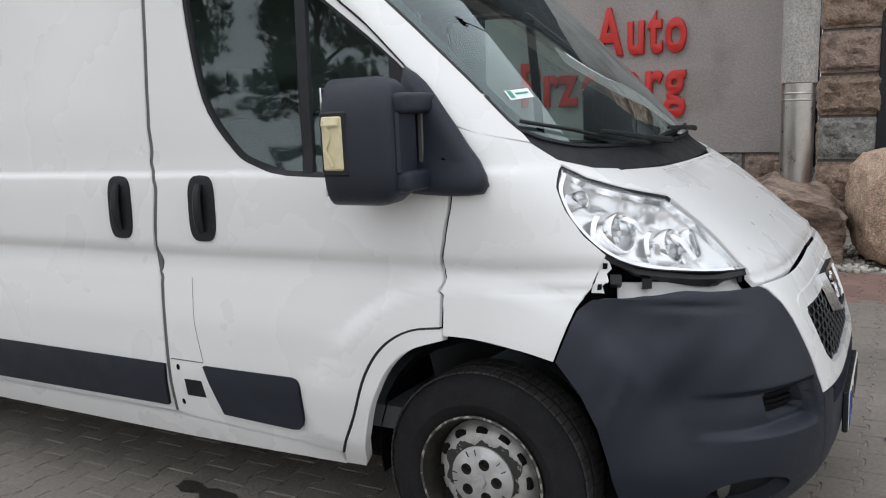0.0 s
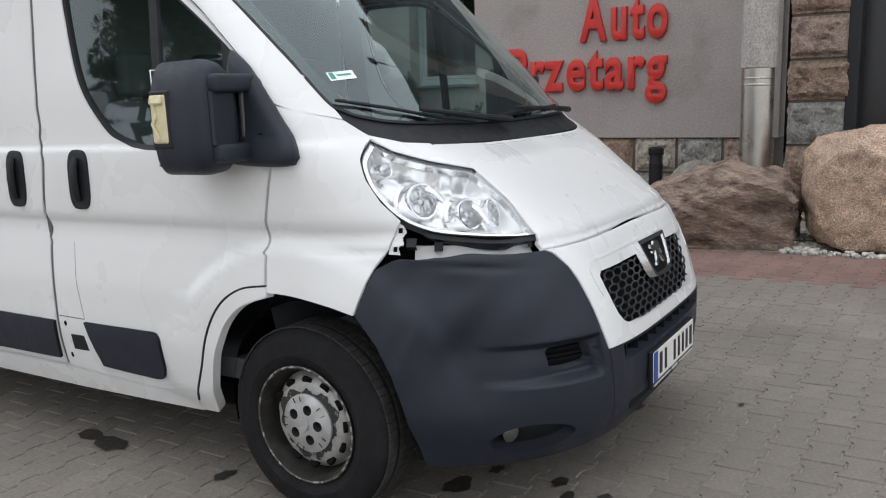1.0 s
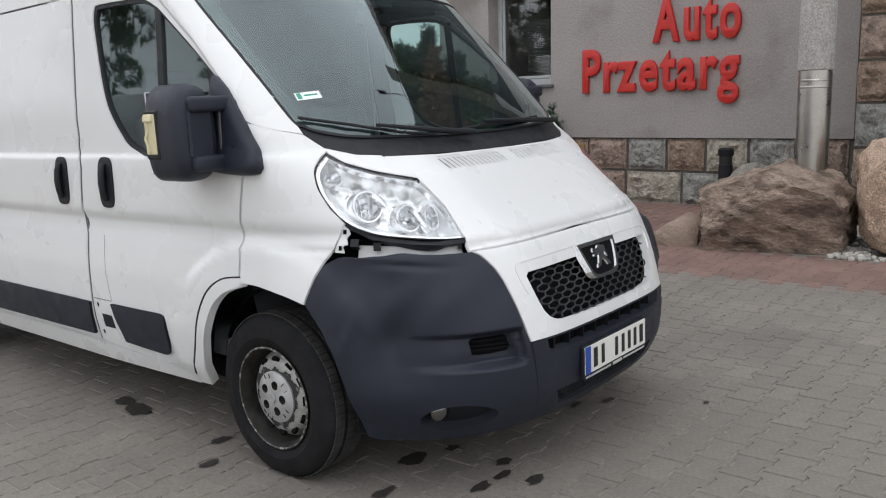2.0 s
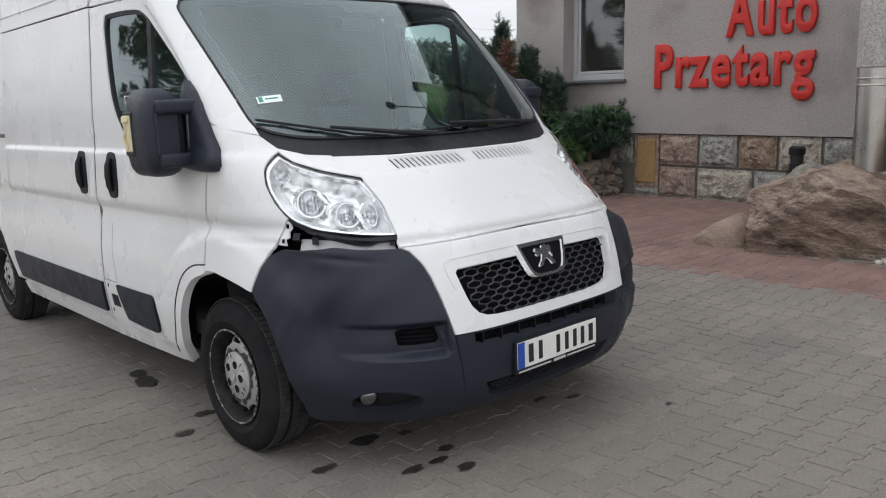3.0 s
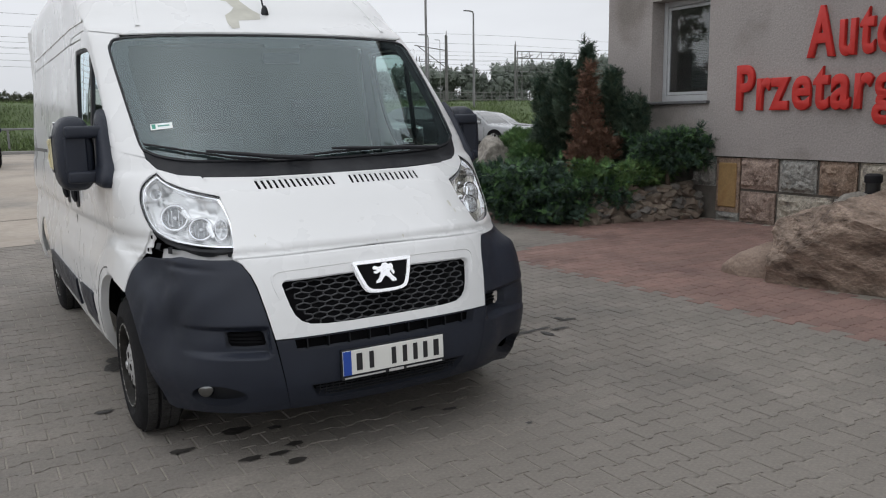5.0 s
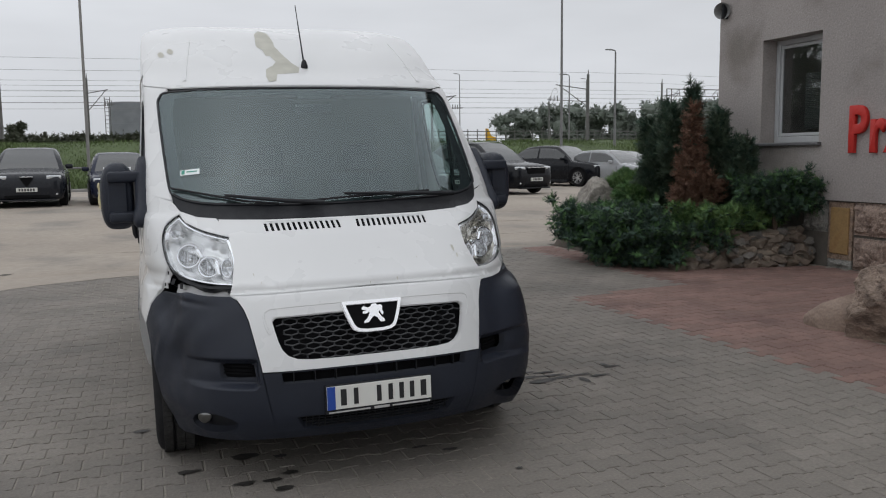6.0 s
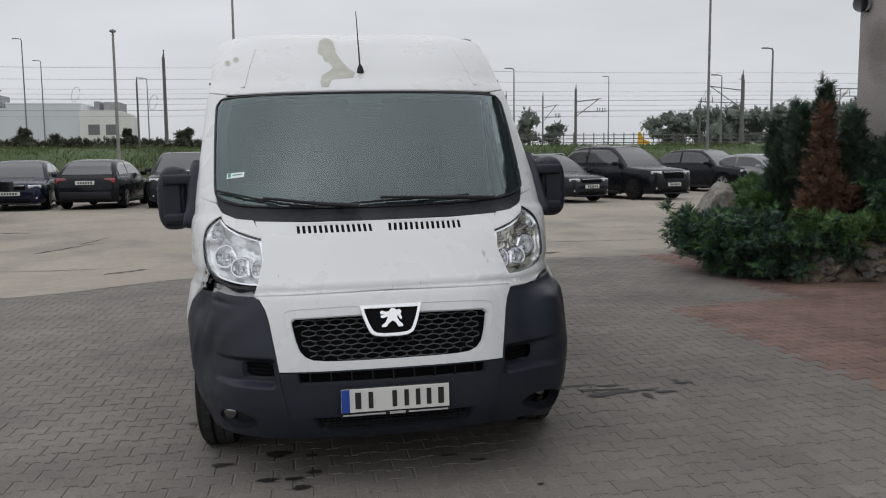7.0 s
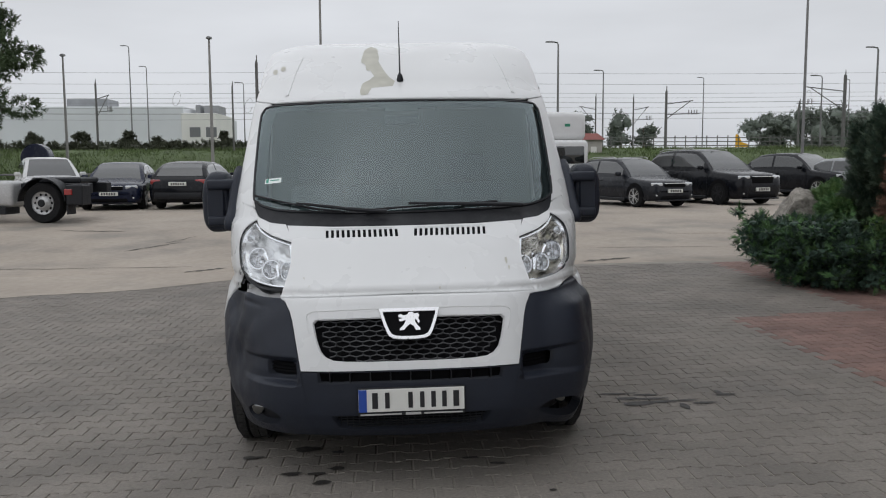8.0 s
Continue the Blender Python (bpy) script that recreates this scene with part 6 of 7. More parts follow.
# small black bollard lamp by the plinth
bol = thing("bollard_lamp", "short black bollard lamp beside the stone plinth", "lamp")
bol.location = (7.2, 2.43, height(7.2, 2.43))
part("post", lathe([(.085, 0), (.085, .55), (.07, .56)], 24), BLACK, bol)
part("cap", lathe([(.09, .66), (.095, .67), (.095, .74), (.07, .76)], 24), BLACK, bol)
part("glass", lathe([(.08, .555), (.08, .665)], 20, close=True), mat("smoked_lamp_glass", (.02, .02, .02), .3), bol, "dark lamp glass")

# loudspeaker horn on the building corner
horn = thing("horn_speaker", "grey horn loudspeaker on the building corner", "loudspeaker")
horn.location = (7.40, 7.10, 3.72)
bell = lathe([(.03, .16), (.04, .10), (.07, .05), (.12, .0), (.125, -.004), (.118, .004), (.06, .055), (.028, .10)], 24, close=True)
bmesh.ops.transform(bell, matrix=Vector((-.8, -.6, -.1)).to_track_quat("-Z", "Y").to_matrix().to_4x4(), verts=bell.verts)
part("bell", bell, mat("horn_grey", (.20, .20, .20), .5, vary=.1, scale=10), horn)
part("bracket", box(.0, .10, -.02, .02, -.12, .10, bevel=.006), BLACK, horn)

# floodlight on an arm above the entrance
flood = thing("floodlight", "dark floodlight on a thin arm above the entrance", "lamp", at=pose(7.0, -.65, WALL_TOP - .01))
part("arm", tube([(0, 0, 0), (-.35, -.08, .5), (-.75, -.17, .92)], .03, 8), BLACK, flood, "thin dark arm")
part("housing", box(-1.12, -.72, -.32, -.06, .88, 1.0, bevel=.02, seg=2), BLACK, flood, "flat dark lamp housing")


# ---- the yard's far side: parked cars, grass, railway, distance ----
CAR_GLASS = mat("car_glass", (0.016, 0.019, 0.020), 0.02, coat=0.7, spec=0.8)
CAR_LAMP = mat("car_lamp", (0.62, 0.64, 0.66), 0.12, metal=0.3, coat=1.0)
CAR_RED = mat("tail_lamp", (0.30, 0.02, 0.02), 0.2, coat=1.0)
GALV = mat("galvanised_pole", (0.20, 0.20, 0.20), 0.6, metal=0.3, vary=0.15, scale=3)
MAST = mat("mast_steel", (0.13, 0.127, 0.122), 0.7, vary=0.2, scale=3)
WIRE = mat("wire", (0.22, 0.22, 0.225), 0.6)
CONCRETE_POLE = mat("concrete_pole", (0.26, 0.255, 0.245), 0.85, vary=0.15, scale=3, grain=0.1, grain_scale=30)


def paint(name, c):
    return mat(name, c, 0.25, coat=0.28, vary=0.05, scale=2, spec=0.12)


PAINTS = {"navy": paint("navy_paint", (.012, .016, .035)), "black": paint("black_paint", (.007, .008, .011)), "grey": paint("grey_paint", (.035, .037, .04)), "silver": paint("silver_paint", (.30, .31, .32)), "white": paint("white_car_paint", (.62, .62, .62)), "graphite": paint("graphite_paint", (.018, .020, .025))}


def loft(rings, cap=True):
    bm = bmesh.new()
    rs = [[bm.verts.new(p) for p in ring] for ring in rings]
    n = len(rs[0])
    for a, b in zip(rs[:-1], rs[1:]):
        for k in range(n):
            bm.faces.new((a[k], a[(k + 1) % n], b[(k + 1) % n], b[k]))
    if cap:
        bm.faces.new(rs[0][::-1])
        bm.faces.new(rs[-1])
    bmesh.ops.recalc_face_normals(bm, faces=bm.faces)
    return bm


def car(label, x, y, yaw, colour, L=4.5, W=1.82, H=1.48, belt=.93, hood=.86, ws=(-.23, -.05), rear=(.26, .40), rails=False, grille="wide", group="parked cars", deck=None):
    """A parked car, nose towards its own -y: shaped body, glasshouse, lamps, grille, wheels, plates."""
    c = thing("car", label, "car", group, pose(x, y, height(x, y), 0, 0, yaw))
    w = W / 2
    deck = belt if deck is None else deck
    rings = []
    for f, top, k, low in ((-.5, hood - .30, .66, .34), (-.497, hood - .22, .76, .27), (-.485, hood - .13, .86, .22), (-.46, hood - .075, .93, .20), (-.42, hood - .04, .975, .19), (-.36, hood - .01, 1.0, .19), (-.28, hood + .02, 1.0, .19), (ws[0] + .01, belt + .0, 1.0, .19), (.0, belt + .005, 1.0, .19), (.15, belt + .01, 1.0, .19), (rear[0], belt + .03, 1.0, .19), (rear[1], deck + .03, .985, .21), (.465, deck + .0, .95, .24), (.488, deck - .06, .89, .28), (.498, deck - .18, .82, .33)):
        ww, yy = w * k, f * L
        half = [(.78, low), (.93, low + .04), (.985, low + .16), (1.0, low + (top - low) * .55), (.985, low + (top - low) * .72), (.955, top - .075), (.92, top - .03), (.84, top - .004), (.45, top + .022)]
        rings.append([(ww * a, yy, z) for a, z in half] + [(-ww * a, yy, z) for a, z in reversed(half)])
    part("body", loft(rings), PAINTS[colour], c, smooth_angle=50)
    y1, y2, y3, y4 = ws[0] * L, ws[1] * L, rear[0] * L, rear[1] * L
    base = belt - .05

    def house(grow):
        rows_ = []
        for yy, z in ((y1, base + .01), (y1 * .75 + y2 * .25, belt + (H - belt) * .25), (y1 * .4 + y2 * .6, belt + (H - belt) * .59), (y2, H - .055), (y2 * .8 + y3 * .2, H - .012), (y2 * .45 + y3 * .55, H), (y3 * .8 + y2 * .2, H - .018), (y3, H - .07), (y3 * .5 + y4 * .5, belt + (H - belt) * .55), (y4, base + .02)):
            f = min(1, max(0, (z - belt) / (H - belt)))
            half = [(w * .94, base), (w * (.94 - .05 * f), base + (z - base) * .25), (w * (.94 - .16 * f), base + (z - base) * .78), (w * (.94 - .25 * f), base + (z - base) * .95), (w * (.84 - .22 * f), z), (w * .35, z + .018 * f)]
            rows_.append([(a * grow, yy, q) for a, q in half] + [(-a * grow, yy, q) for a, q in reversed(half)])
        return rows_
    part("cabin", loft(house(1.0)), PAINTS[colour], c, smooth_angle=45)

    rows_ = house(1.0)

    def pane(name, r0, r1, q0, q1, label_=""):
        """A pane laid on the cabin's skin between two rows and two places round it, with a thin edge."""
        def at(r, q):
            i, j = min(int(r), len(rows_) - 2), min(int(q), 10)
            f, g = r - i, q - j
            p00, p01, p10, p11 = (Vector(rows_[a_][b_]) for a_, b_ in ((i, j), (i, j + 1), (i + 1, j), (i + 1, j + 1)))
            return (p00 * (1 - g) + p01 * g) * (1 - f) + (p10 * (1 - g) + p11 * g) * f
        nr_, nq_ = 9, 9
        grid = [[at(r0 + (r1 - r0) * a_ / nr_, q0 + (q1 - q0) * b_ / nq_) for b_ in range(nq_ + 1)] for a_ in range(nr_ + 1)]
        ctr = Vector((0, (y2 + y3) / 2, (belt + H) / 2 - .2))
        bm = bmesh.new()
        vs_ = []
        for a_ in range(nr_ + 1):
            line = []
            for b_ in range(nq_ + 1):
                p = grid[a_][b_]
                t1 = grid[min(a_ + 1, nr_)][b_] - grid[max(a_ - 1, 0)][b_]
                t2 = grid[a_][min(b_ + 1, nq_)] - grid[a_][max(b_ - 1, 0)]
                n_ = t1.cross(t2).normalized()
                line.append(bm.verts.new(p + (n_ if n_.dot(p - ctr) > 0 else -n_) * .009))
            vs_.append(line)
        for a_ in range(nr_):
            for b_ in range(nq_):
                bm.faces.new((vs_[a_][b_], vs_[a_ + 1][b_], vs_[a_ + 1][b_ + 1], vs_[a_][b_ + 1]))
        bmesh.ops.recalc_face_normals(bm, faces=bm.faces)
        part(name, bm, CAR_GLASS, c, label_, smooth_angle=60)
    pane("windscreen", .12, 2.9, 4.06, 6.94, "windscreen reflecting the sky")
    pane("rear_window", 7.15, 8.75, 4.1, 6.9, "dark rear window")
    ym = (y2 + y3) / 2 + .02
    for s in (-1, 1):
        lo, hi = (.85, 2.35) if s > 0 else (8.65, 10.15)
        pane("side_window", 1.5, 4.9, lo, hi, "dark side window")
        pane("side_window", 5.08, 7.9, lo, hi, "dark side window")
        part("mirror", box(s * w * .97, s * (w + .17), y1 + .30, y1 + .42, belt + .0, belt + .13, bevel=.04, seg=3), PAINTS[colour], c, "door mirror")
        part("headlamp", box(s * w * .46, s * w * .86, -.488 * L, -.43 * L, hood - .205, hood - .105, bevel=.03, seg=3, m=Matrix.Translation((s * w * .66, -.46 * L, 0)) @ Matrix.Rotation(s * .34, 4, "Z") @ Matrix.Translation((-s * w * .66, .46 * L, 0))), CAR_LAMP, c, "clear headlamp")
        part("fog_lamp", box(s * w * .60, s * w * .78, -.497 * L, -.46 * L, .34, .40, bevel=.015), CAR_LAMP, c, "fog lamp")
        part("tail_lamp", box(s * w * .56, s * w * .90, .462 * L, .492 * L, deck - .20, deck - .05, bevel=.03, seg=2), CAR_RED, c, "red tail lamp")
        part("sill", box(s * w * .90, s * w * 1.006, -.2 * L, .2 * L, .17, .27, bevel=.02), BLACK, c, "dark sill")
        for yy in (ym, y1 + .12):
            part("door_seam", box(s * w * .995, s * w * 1.003, yy - .006, yy + .006, .34, belt - .10), BLACK, c)
        for yy in (ym - .22, ym + .78):
            part("door_handle", box(s * w * .985, s * w * 1.02, yy - .09, yy + .09, belt - .155, belt - .125, bevel=.01), PAINTS[colour], c, "door handle")
        for f in (-.315, .29):
            r = .325 if H < 1.6 else .365
            tyre = lathe([(.20, -.02), (r - .03, 0), (r, .03), (r, .18), (r - .03, .21), (.2, .2)], 28, axis="x")
            turn = Matrix.Translation((s * (w - .002), f * L, r)) @ Matrix.Rotation(0 if s < 0 else math.pi, 4, "Z")
            bmesh.ops.transform(tyre, matrix=turn, verts=tyre.verts)
            t = part("wheel", tyre, RUBBER, c, "black tyre")
            rim = bmesh.new()
            lathe([(.225, -.024), (.235, -.027), (.222, -.015)], 24, axis="x", bm=rim, close=True)
            lathe([(.001, -.026), (.05, -.024), (.05, -.005)], 12, axis="x", bm=rim)
            for q in range(10):
                box(-.026, -.012, -.014, .014, .03, .225, bevel=.004, bm=rim, m=Matrix.Rotation((q + (.18 if q % 2 else -.18)) * 2 * math.pi / 10, 4, "X"))
            bmesh.ops.transform(rim, matrix=turn, verts=rim.verts)
            part("rim", rim, SILVER if H < 1.7 else BLACK, t, "spoked rim")
            # near-black ring round the tyre paints the shade of the arch gap
            arch = lathe([(r - .05, -.001), (r + .05, -.004), (r + .075, .0), (r + .075, .06)], 28, axis="x", close=True)
            bmesh.ops.transform(arch, matrix=Matrix.Translation((s * (w + .003), f * L, r)) @ Matrix.Rotation(0 if s < 0 else math.pi, 4, "Z"), verts=arch.verts)
            bmesh.ops.delete(arch, geom=[v for v in arch.verts if v.co.z < .26], context="VERTS")
            part("wheel_arch", arch, DARK, c, "dark wheel arch")
        if rails:
            part("roof_rail", tube([(s * w * .70, y2 + .1, H - .02), (s * w * .71, y2 + .25, H + .03), (s * w * .70, y3 - .3, H + .025), (s * w * .69, y3, H - .05)], .014, 6), SILVER, c, "roof rail")
    g = {"wide": (w * .44, hood - .24, hood - .12), "tall": (w * .44, hood - .34, hood - .13), "shield": (w * .17, hood - .42, hood - .13)}[grille]
    if grille == "shield":
        tip = [(0, g[1]), (g[0] * .8, g[2] - .10), (g[0], g[2] - .02), (g[0] * .7, g[2]), (-g[0] * .7, g[2]), (-g[0], g[2] - .02), (-g[0] * .8, g[2] - .10)]
        part("grille", filled(tip, (), .14, Matrix(((1, 0, 0, 0), (0, 0, -1, -.506 * L), (0, 1, 0, 0), (0, 0, 0, 1)))), DARK, c, "black shield grille")
    else:
        part("grille", box(-g[0], g[0], -.505 * L, -.46 * L, g[1], g[2], bevel=.03, seg=2), DARK, c, "black grille")
    part("grille_bar", box(-g[0] * .97, g[0] * .97, -.508 * L, -.47 * L, g[2] - .012, g[2] + .004, bevel=.004), CHROME, c, "chrome grille bar")
    part("lower_intake", box(-w * .58, w * .58, -.502 * L, -.46 * L, .25, .36, bevel=.03, seg=2), DARK, c, "dark lower intake")
    part("front_lip", box(-w * .74, w * .74, -.503 * L, -.47 * L, .19, .235, bevel=.015), BLACK, c, "dark front lip")
    part("plate", box(-.26, .26, -.512 * L, -.495 * L, .44, .55, bevel=.004), PLATE_WHITE, c, "white number plate")
    for k in range(6):
        part("plate_bar", box(-.20 + k * .07, -.16 + k * .07, -.5135 * L, -.5115 * L, .462, .53), INK, c)
    part("rear_plate", box(-.26, .26, .49 * L, .506 * L, deck - .24, deck - .13, bevel=.004), PLATE_WHITE, c, "white number plate")
    for k in range(6):
        part("plate_bar", box(-.20 + k * .07, -.16 + k * .07, .5055 * L, .5075 * L, deck - .218, deck - .152), INK, c)
    part("rear_bumper", box(-w * .78, w * .78, .480 * L, .505 * L, .32, .52, bevel=.03, seg=2), BLACK, c, "dark rear bumper")
    return c


car("dark blue saloon parked nose-out on the yard edge", -8.92, 23.5, 8, "navy", 4.6, 1.82, 1.43, .92, .84)
car("black hatchback parked tail-out with a spoiler", -6.54, 23.6, 178, "black", 4.5, 1.82, 1.44, .96, .86, rear=(.33, .46))
car("graphite sporty SUV with a shield grille", -4.16, 23.8, 3, "graphite", 4.7, 1.95, 1.66, 1.05, .98, grille="shield", rear=(.30, .46))
car("dark blue small hatchback parked nose-out", -1.72, 23.4, 4, "navy", 4.0, 1.75, 1.50, .96, .88, rear=(.32, .46))
car("dark grey estate car parked at an angle", 7.36, 22.3, 22, "graphite", 4.25, 1.74, 1.48, .93, .84, rear=(.34, .46), rails=True)
car("black seven-seat SUV with roof rails", 10.36, 23.5, 20, "black", 4.9, 1.86, 1.75, 1.10, 1.02, rear=(.36, .47), rails=True, grille="tall")
car("black sporty SUV parked beside others", 15.8, 28.0, 25, "black", 4.7, 1.92, 1.67, 1.06, .98, rear=(.30, .46), grille="shield")
car("grey saloon parked far along the row", 18.4, 30.0, 30, "silver", 4.6, 1.84, 1.44, .93, .85)
car("silver saloon half hidden behind the junipers", 17.0, 26.0, 20, "silver", 4.5, 1.80, 1.46, .93, .85)
car("grey saloon at the end of the row", 20.9, 31.0, 30, "grey", 4.6, 1.84, 1.44, .93, .85)
car("white saloon parked behind the truck tractor", -11.9, 25.1, 28, "white", 4.6, 1.84, 1.62, 1.0, .92, rear=(.33, .46))


def truck():
    """The rear of a tractor unit: chassis, wheel under a mudguard, silver side tank."""
    t = thing("truck_tractor", "dark tractor unit with a silver side tank and bare chassis", "truck", at=pose(-8.78, 17.05, height(-8.7, 17), 0, 0, -8))
    part("chassis", box(-5.5, 1.0, .35, .60, .72, .98, bevel=.02), BLACK, t, "black chassis rail")
    part("chassis_far", box(-5.5, 1.0, 1.3, 1.55, .72, .98, bevel=.02), BLACK, t, "black chassis rail")
    tyre = lathe([(.285, .02), (.30, -.01), (.46, -.03), (.50, .03), (.50, .27), (.46, .33), (.28, .30)], 36, axis="y", close=True)
    bmesh.ops.translate(tyre, vec=(0, 0, .50), verts=tyre.verts)
    w = part("wheel", tyre, RUBBER, t, "large black truck tyre")
    rim = lathe([(.285, -.01), (.28, .03), (.20, .06), (.16, -.02), (.11, -.06), (.02, -.065)], 32, axis="y", close=True)
    bmesh.ops.translate(rim, vec=(0, 0, .50), verts=rim.verts)
    r_ = part("rim", rim, SILVER, w, "silver ten-bolt rim")
    hub = lathe([(.001, -.085), (.07, -.085), (.095, -.06), (.10, -.01)], 24, axis="y")
    bmesh.ops.translate(hub, vec=(0, 0, .50), verts=hub.verts)
    part("hub", hub, BLACK, r_, "dark wheel hub")
    # near-black discs on the rim, the vent holes' darkness in their colour
    for k in range(10):
        a = 2 * math.pi * k / 10
        vent = lathe([(.001, -.004), (.030, -.004), (.030, .03)], 12, axis="y")
        bmesh.ops.translate(vent, vec=(.215 * math.cos(a), .045, .50 + .215 * math.sin(a)), verts=vent.verts)
        part("vent_hole", vent, DARK, r_)
    guard = bmesh.new()
    rings = [[guard.verts.new((math.cos(a) * r, yy, .5 + math.sin(a) * r)) for a in [math.radians(5 + q * 9.5) for q in range(19)]] for r, yy in ((.60, -.06), (.62, -.06), (.62, .36), (.60, .36))]
    for a, b in zip(rings, rings[1:] + rings[:1]):
        for k in range(18):
            guard.faces.new((a[k], a[k + 1], b[k + 1], b[k]))
    bmesh.ops.recalc_face_normals(guard, faces=guard.faces)
    part("mudguard", guard, BLACK, t, "black curved mudguard")
    part("tail_panel", box(.62, 1.05, -.05, .4, .45, .95, bevel=.03), BLACK, t, "black tail panel")
    part("tail_lamp", box(.60, .80, -.08, -.04, .70, .84, bevel=.01), CAR_RED, t, "red tail lamp")
    part("mud_flap", box(.62, .66, -.02, .34, .22, .60), BLACK, t, "rubber mud flap")
    part("tank", box(-2.4, -.75, -.05, .55, .40, 1.05, bevel=.10, seg=4), SILVER, t, "silver aluminium side tank")
    part("step", box(-2.4, -.9, -.1, .5, .22, .40, bevel=.02), BLACK, t)
    part("coupling", box(-.55, .75, .45, 1.4, .98, 1.12, bevel=.04), BLACK, t, "black coupling plate")
    part("cab", box(-5.6, -2.9, -.2, 2.2, .6, 3.2, bevel=.15, seg=3), PAINTS["white"], t, "white cab")
    return t


truck()


def camper():
    """A coach-built camper: body, overcab, cab window, stripe."""
    c = thing("camper_van", "white coach-built camper with an overcab bed", "camper", at=pose(5.7, 27.0, height(5.6, 27), 0, 0, 8))
    part("body", box(-1.1, 1.1, .6, 5.6, .45, 3.05, bevel=.12, seg=3), PAINTS["white"], c, "white living body")
    part("overcab", box(-1.1, 1.1, -.75, .75, 2.15, 3.20, bevel=.22, seg=4), PAINTS["white"], c, "white overcab bulge")
    part("cab", box(-.98, .98, -1.3, .7, .4, 2.16, bevel=.15, seg=3), PAINTS["white"], c, "white cab")
    part("windscreen", box(-.82, .82, -1.32, -1.0, 1.30, 1.95, bevel=.06, seg=2), CAR_GLASS, c, "dark windscreen")
    part("side_window", box(.95, 1.0, -.95, -.2, 1.35, 1.9, bevel=.02), CAR_GLASS, c)
    part("stripe", box(-1.115, 1.115, -.3, 5.4, 2.52, 2.60), mat("grey_stripe", (.30, .33, .32), .4), c, "grey body stripe")
    part("stripe", box(.25, .45, -.765, -.74, 2.66, 2.76), mat("green_decal", (.03, .22, .13), .4), c, "green decal")
    part("bumper", box(-1.0, 1.0, -1.42, -1.2, .35, .65, bevel=.06, seg=2), BLACK, c)
    for s in (-1, 1):
        for y in (-.6, 4.2):
            tyre = lathe([(.2, 0), (.33, 0), (.35, .03), (.35, .2), (.2, .2)], 20, axis="x")
            bmesh.ops.translate(tyre, vec=(s * .98 - .1, y, .35), verts=tyre.verts)
            part("wheel", tyre, RUBBER, c)
    return c


camper()

# grass bank, kerb, hedge
bm = bmesh.new()
bank_xs = [-400, -200, -120, -80] + steps(-60, 60, 60) + [80, 120, 200, 400]
bank = [(33.0, .0), (33.3, .12), (36.3, .40), (38, .60), (41, 1.15), (45, 2.15), (48, 2.55), (56, 2.7), (70, 2.7), (110, 2.7), (200, 2.7), (600, 2.2), (2400, 2.0)]
rng = random.Random(5)
rows = [[bm.verts.new((x, y, z + height(x, y) + (rng.uniform(-.08, .10) if 37 < y < 60 else 0))) for x in bank_xs] for y, z in bank]
for a, b in zip(rows[:-1], rows[1:]):
    for i in range(len(bank_xs) - 1):
        bm.faces.new((a[i], a[i + 1], b[i + 1], b[i]))
tagged(link_mesh("embankment", bm, GRASS_SOIL, None, 60), "rough green grass bank below the railway", "grass bank", kind="structure")
tagged(link_mesh("kerb", box(-60, 60, 32.8, 33.0, -.2, .40, bevel=.02), CONCRETE_POLE), "pale concrete kerb along the grass", "kerb", kind="structure")
rng2 = np.random.default_rng(6)
n = 110000
gx, gy = rng2.uniform(-34, 46, n), 33.1 + 17 * rng2.uniform(size=n) ** 1.3
gz = np.interp(gy, [b[0] for b in bank], [b[1] for b in bank]) + np.array([height(0, v) for v in gy])
gh = rng2.uniform(.06, .26, n) * (1 + .4 * np.sin(gx * .7) * np.sin(gy * .9 + gx * .2))
ga = rng2.uniform(0, 6.28, n)
gd = np.stack([.028 * np.cos(ga), .028 * np.sin(ga), 0 * ga], 1)
g0 = np.stack([gx, gy, gz - .05], 1)
vs = np.stack([g0 - gd, g0 + gd, g0 + np.stack([rng2.normal(0, .12, n), rng2.normal(0, .12, n), gh + .05], 1)], 1).reshape(-1, 3).tolist()
fs = np.arange(3 * n).reshape(-1, 3).tolist()
me = bpy.data.meshes.new("grass")
me.from_pydata(vs, [], fs)
me.materials.append(mat("grass_blade", (.092, .130, .044), .8, island=.4, vary=.3, scale=.5))
tagged(new("grass", me), "tall uneven green grass on the bank", "grass", kind="stuff")


def crown(x, y, z, w, h, r, n=9):
    """A loose crown of uneven clumps, as ellipsoids."""
    return [((x + r.uniform(-.62, .62) * w, y + r.uniform(-.4, .4) * w, z + r.uniform(-.65, .75) * h), (w * r.uniform(.22, .48), w * r.uniform(.22, .4), h * r.uniform(.18, .38))) for _ in range(n)]


def woods(name, label, blobs, count, size, seed, leaf=TREE_LEAF, kind="stuff", core=.45):
    vs, fs = sprigs(blobs, count, size, seed, flat=1.0, spread=1.9, blades=6, thin=.34)
    me = bpy.data.meshes.new(name)
    me.from_pydata(vs, [], fs)
    me.materials.append(leaf)
    ob = new(name, me)
    bm = bmesh.new()
    for (x, y, z), (rx, ry, rz) in blobs:
        made = bmesh.ops.create_icosphere(bm, subdivisions=2, radius=1.0)
        for v in made["verts"]:
            p = v.co.copy()
            v.co = Vector((x, y, z)) + Vector((p.x * rx, p.y * ry, p.z * rz)) * core * (1 + .5 * noise.noise(p * 2 + Vector((x, z, 0))))
    tagged(part("inner_growth", bm, leaf, ob), "", "", "", "stuff")
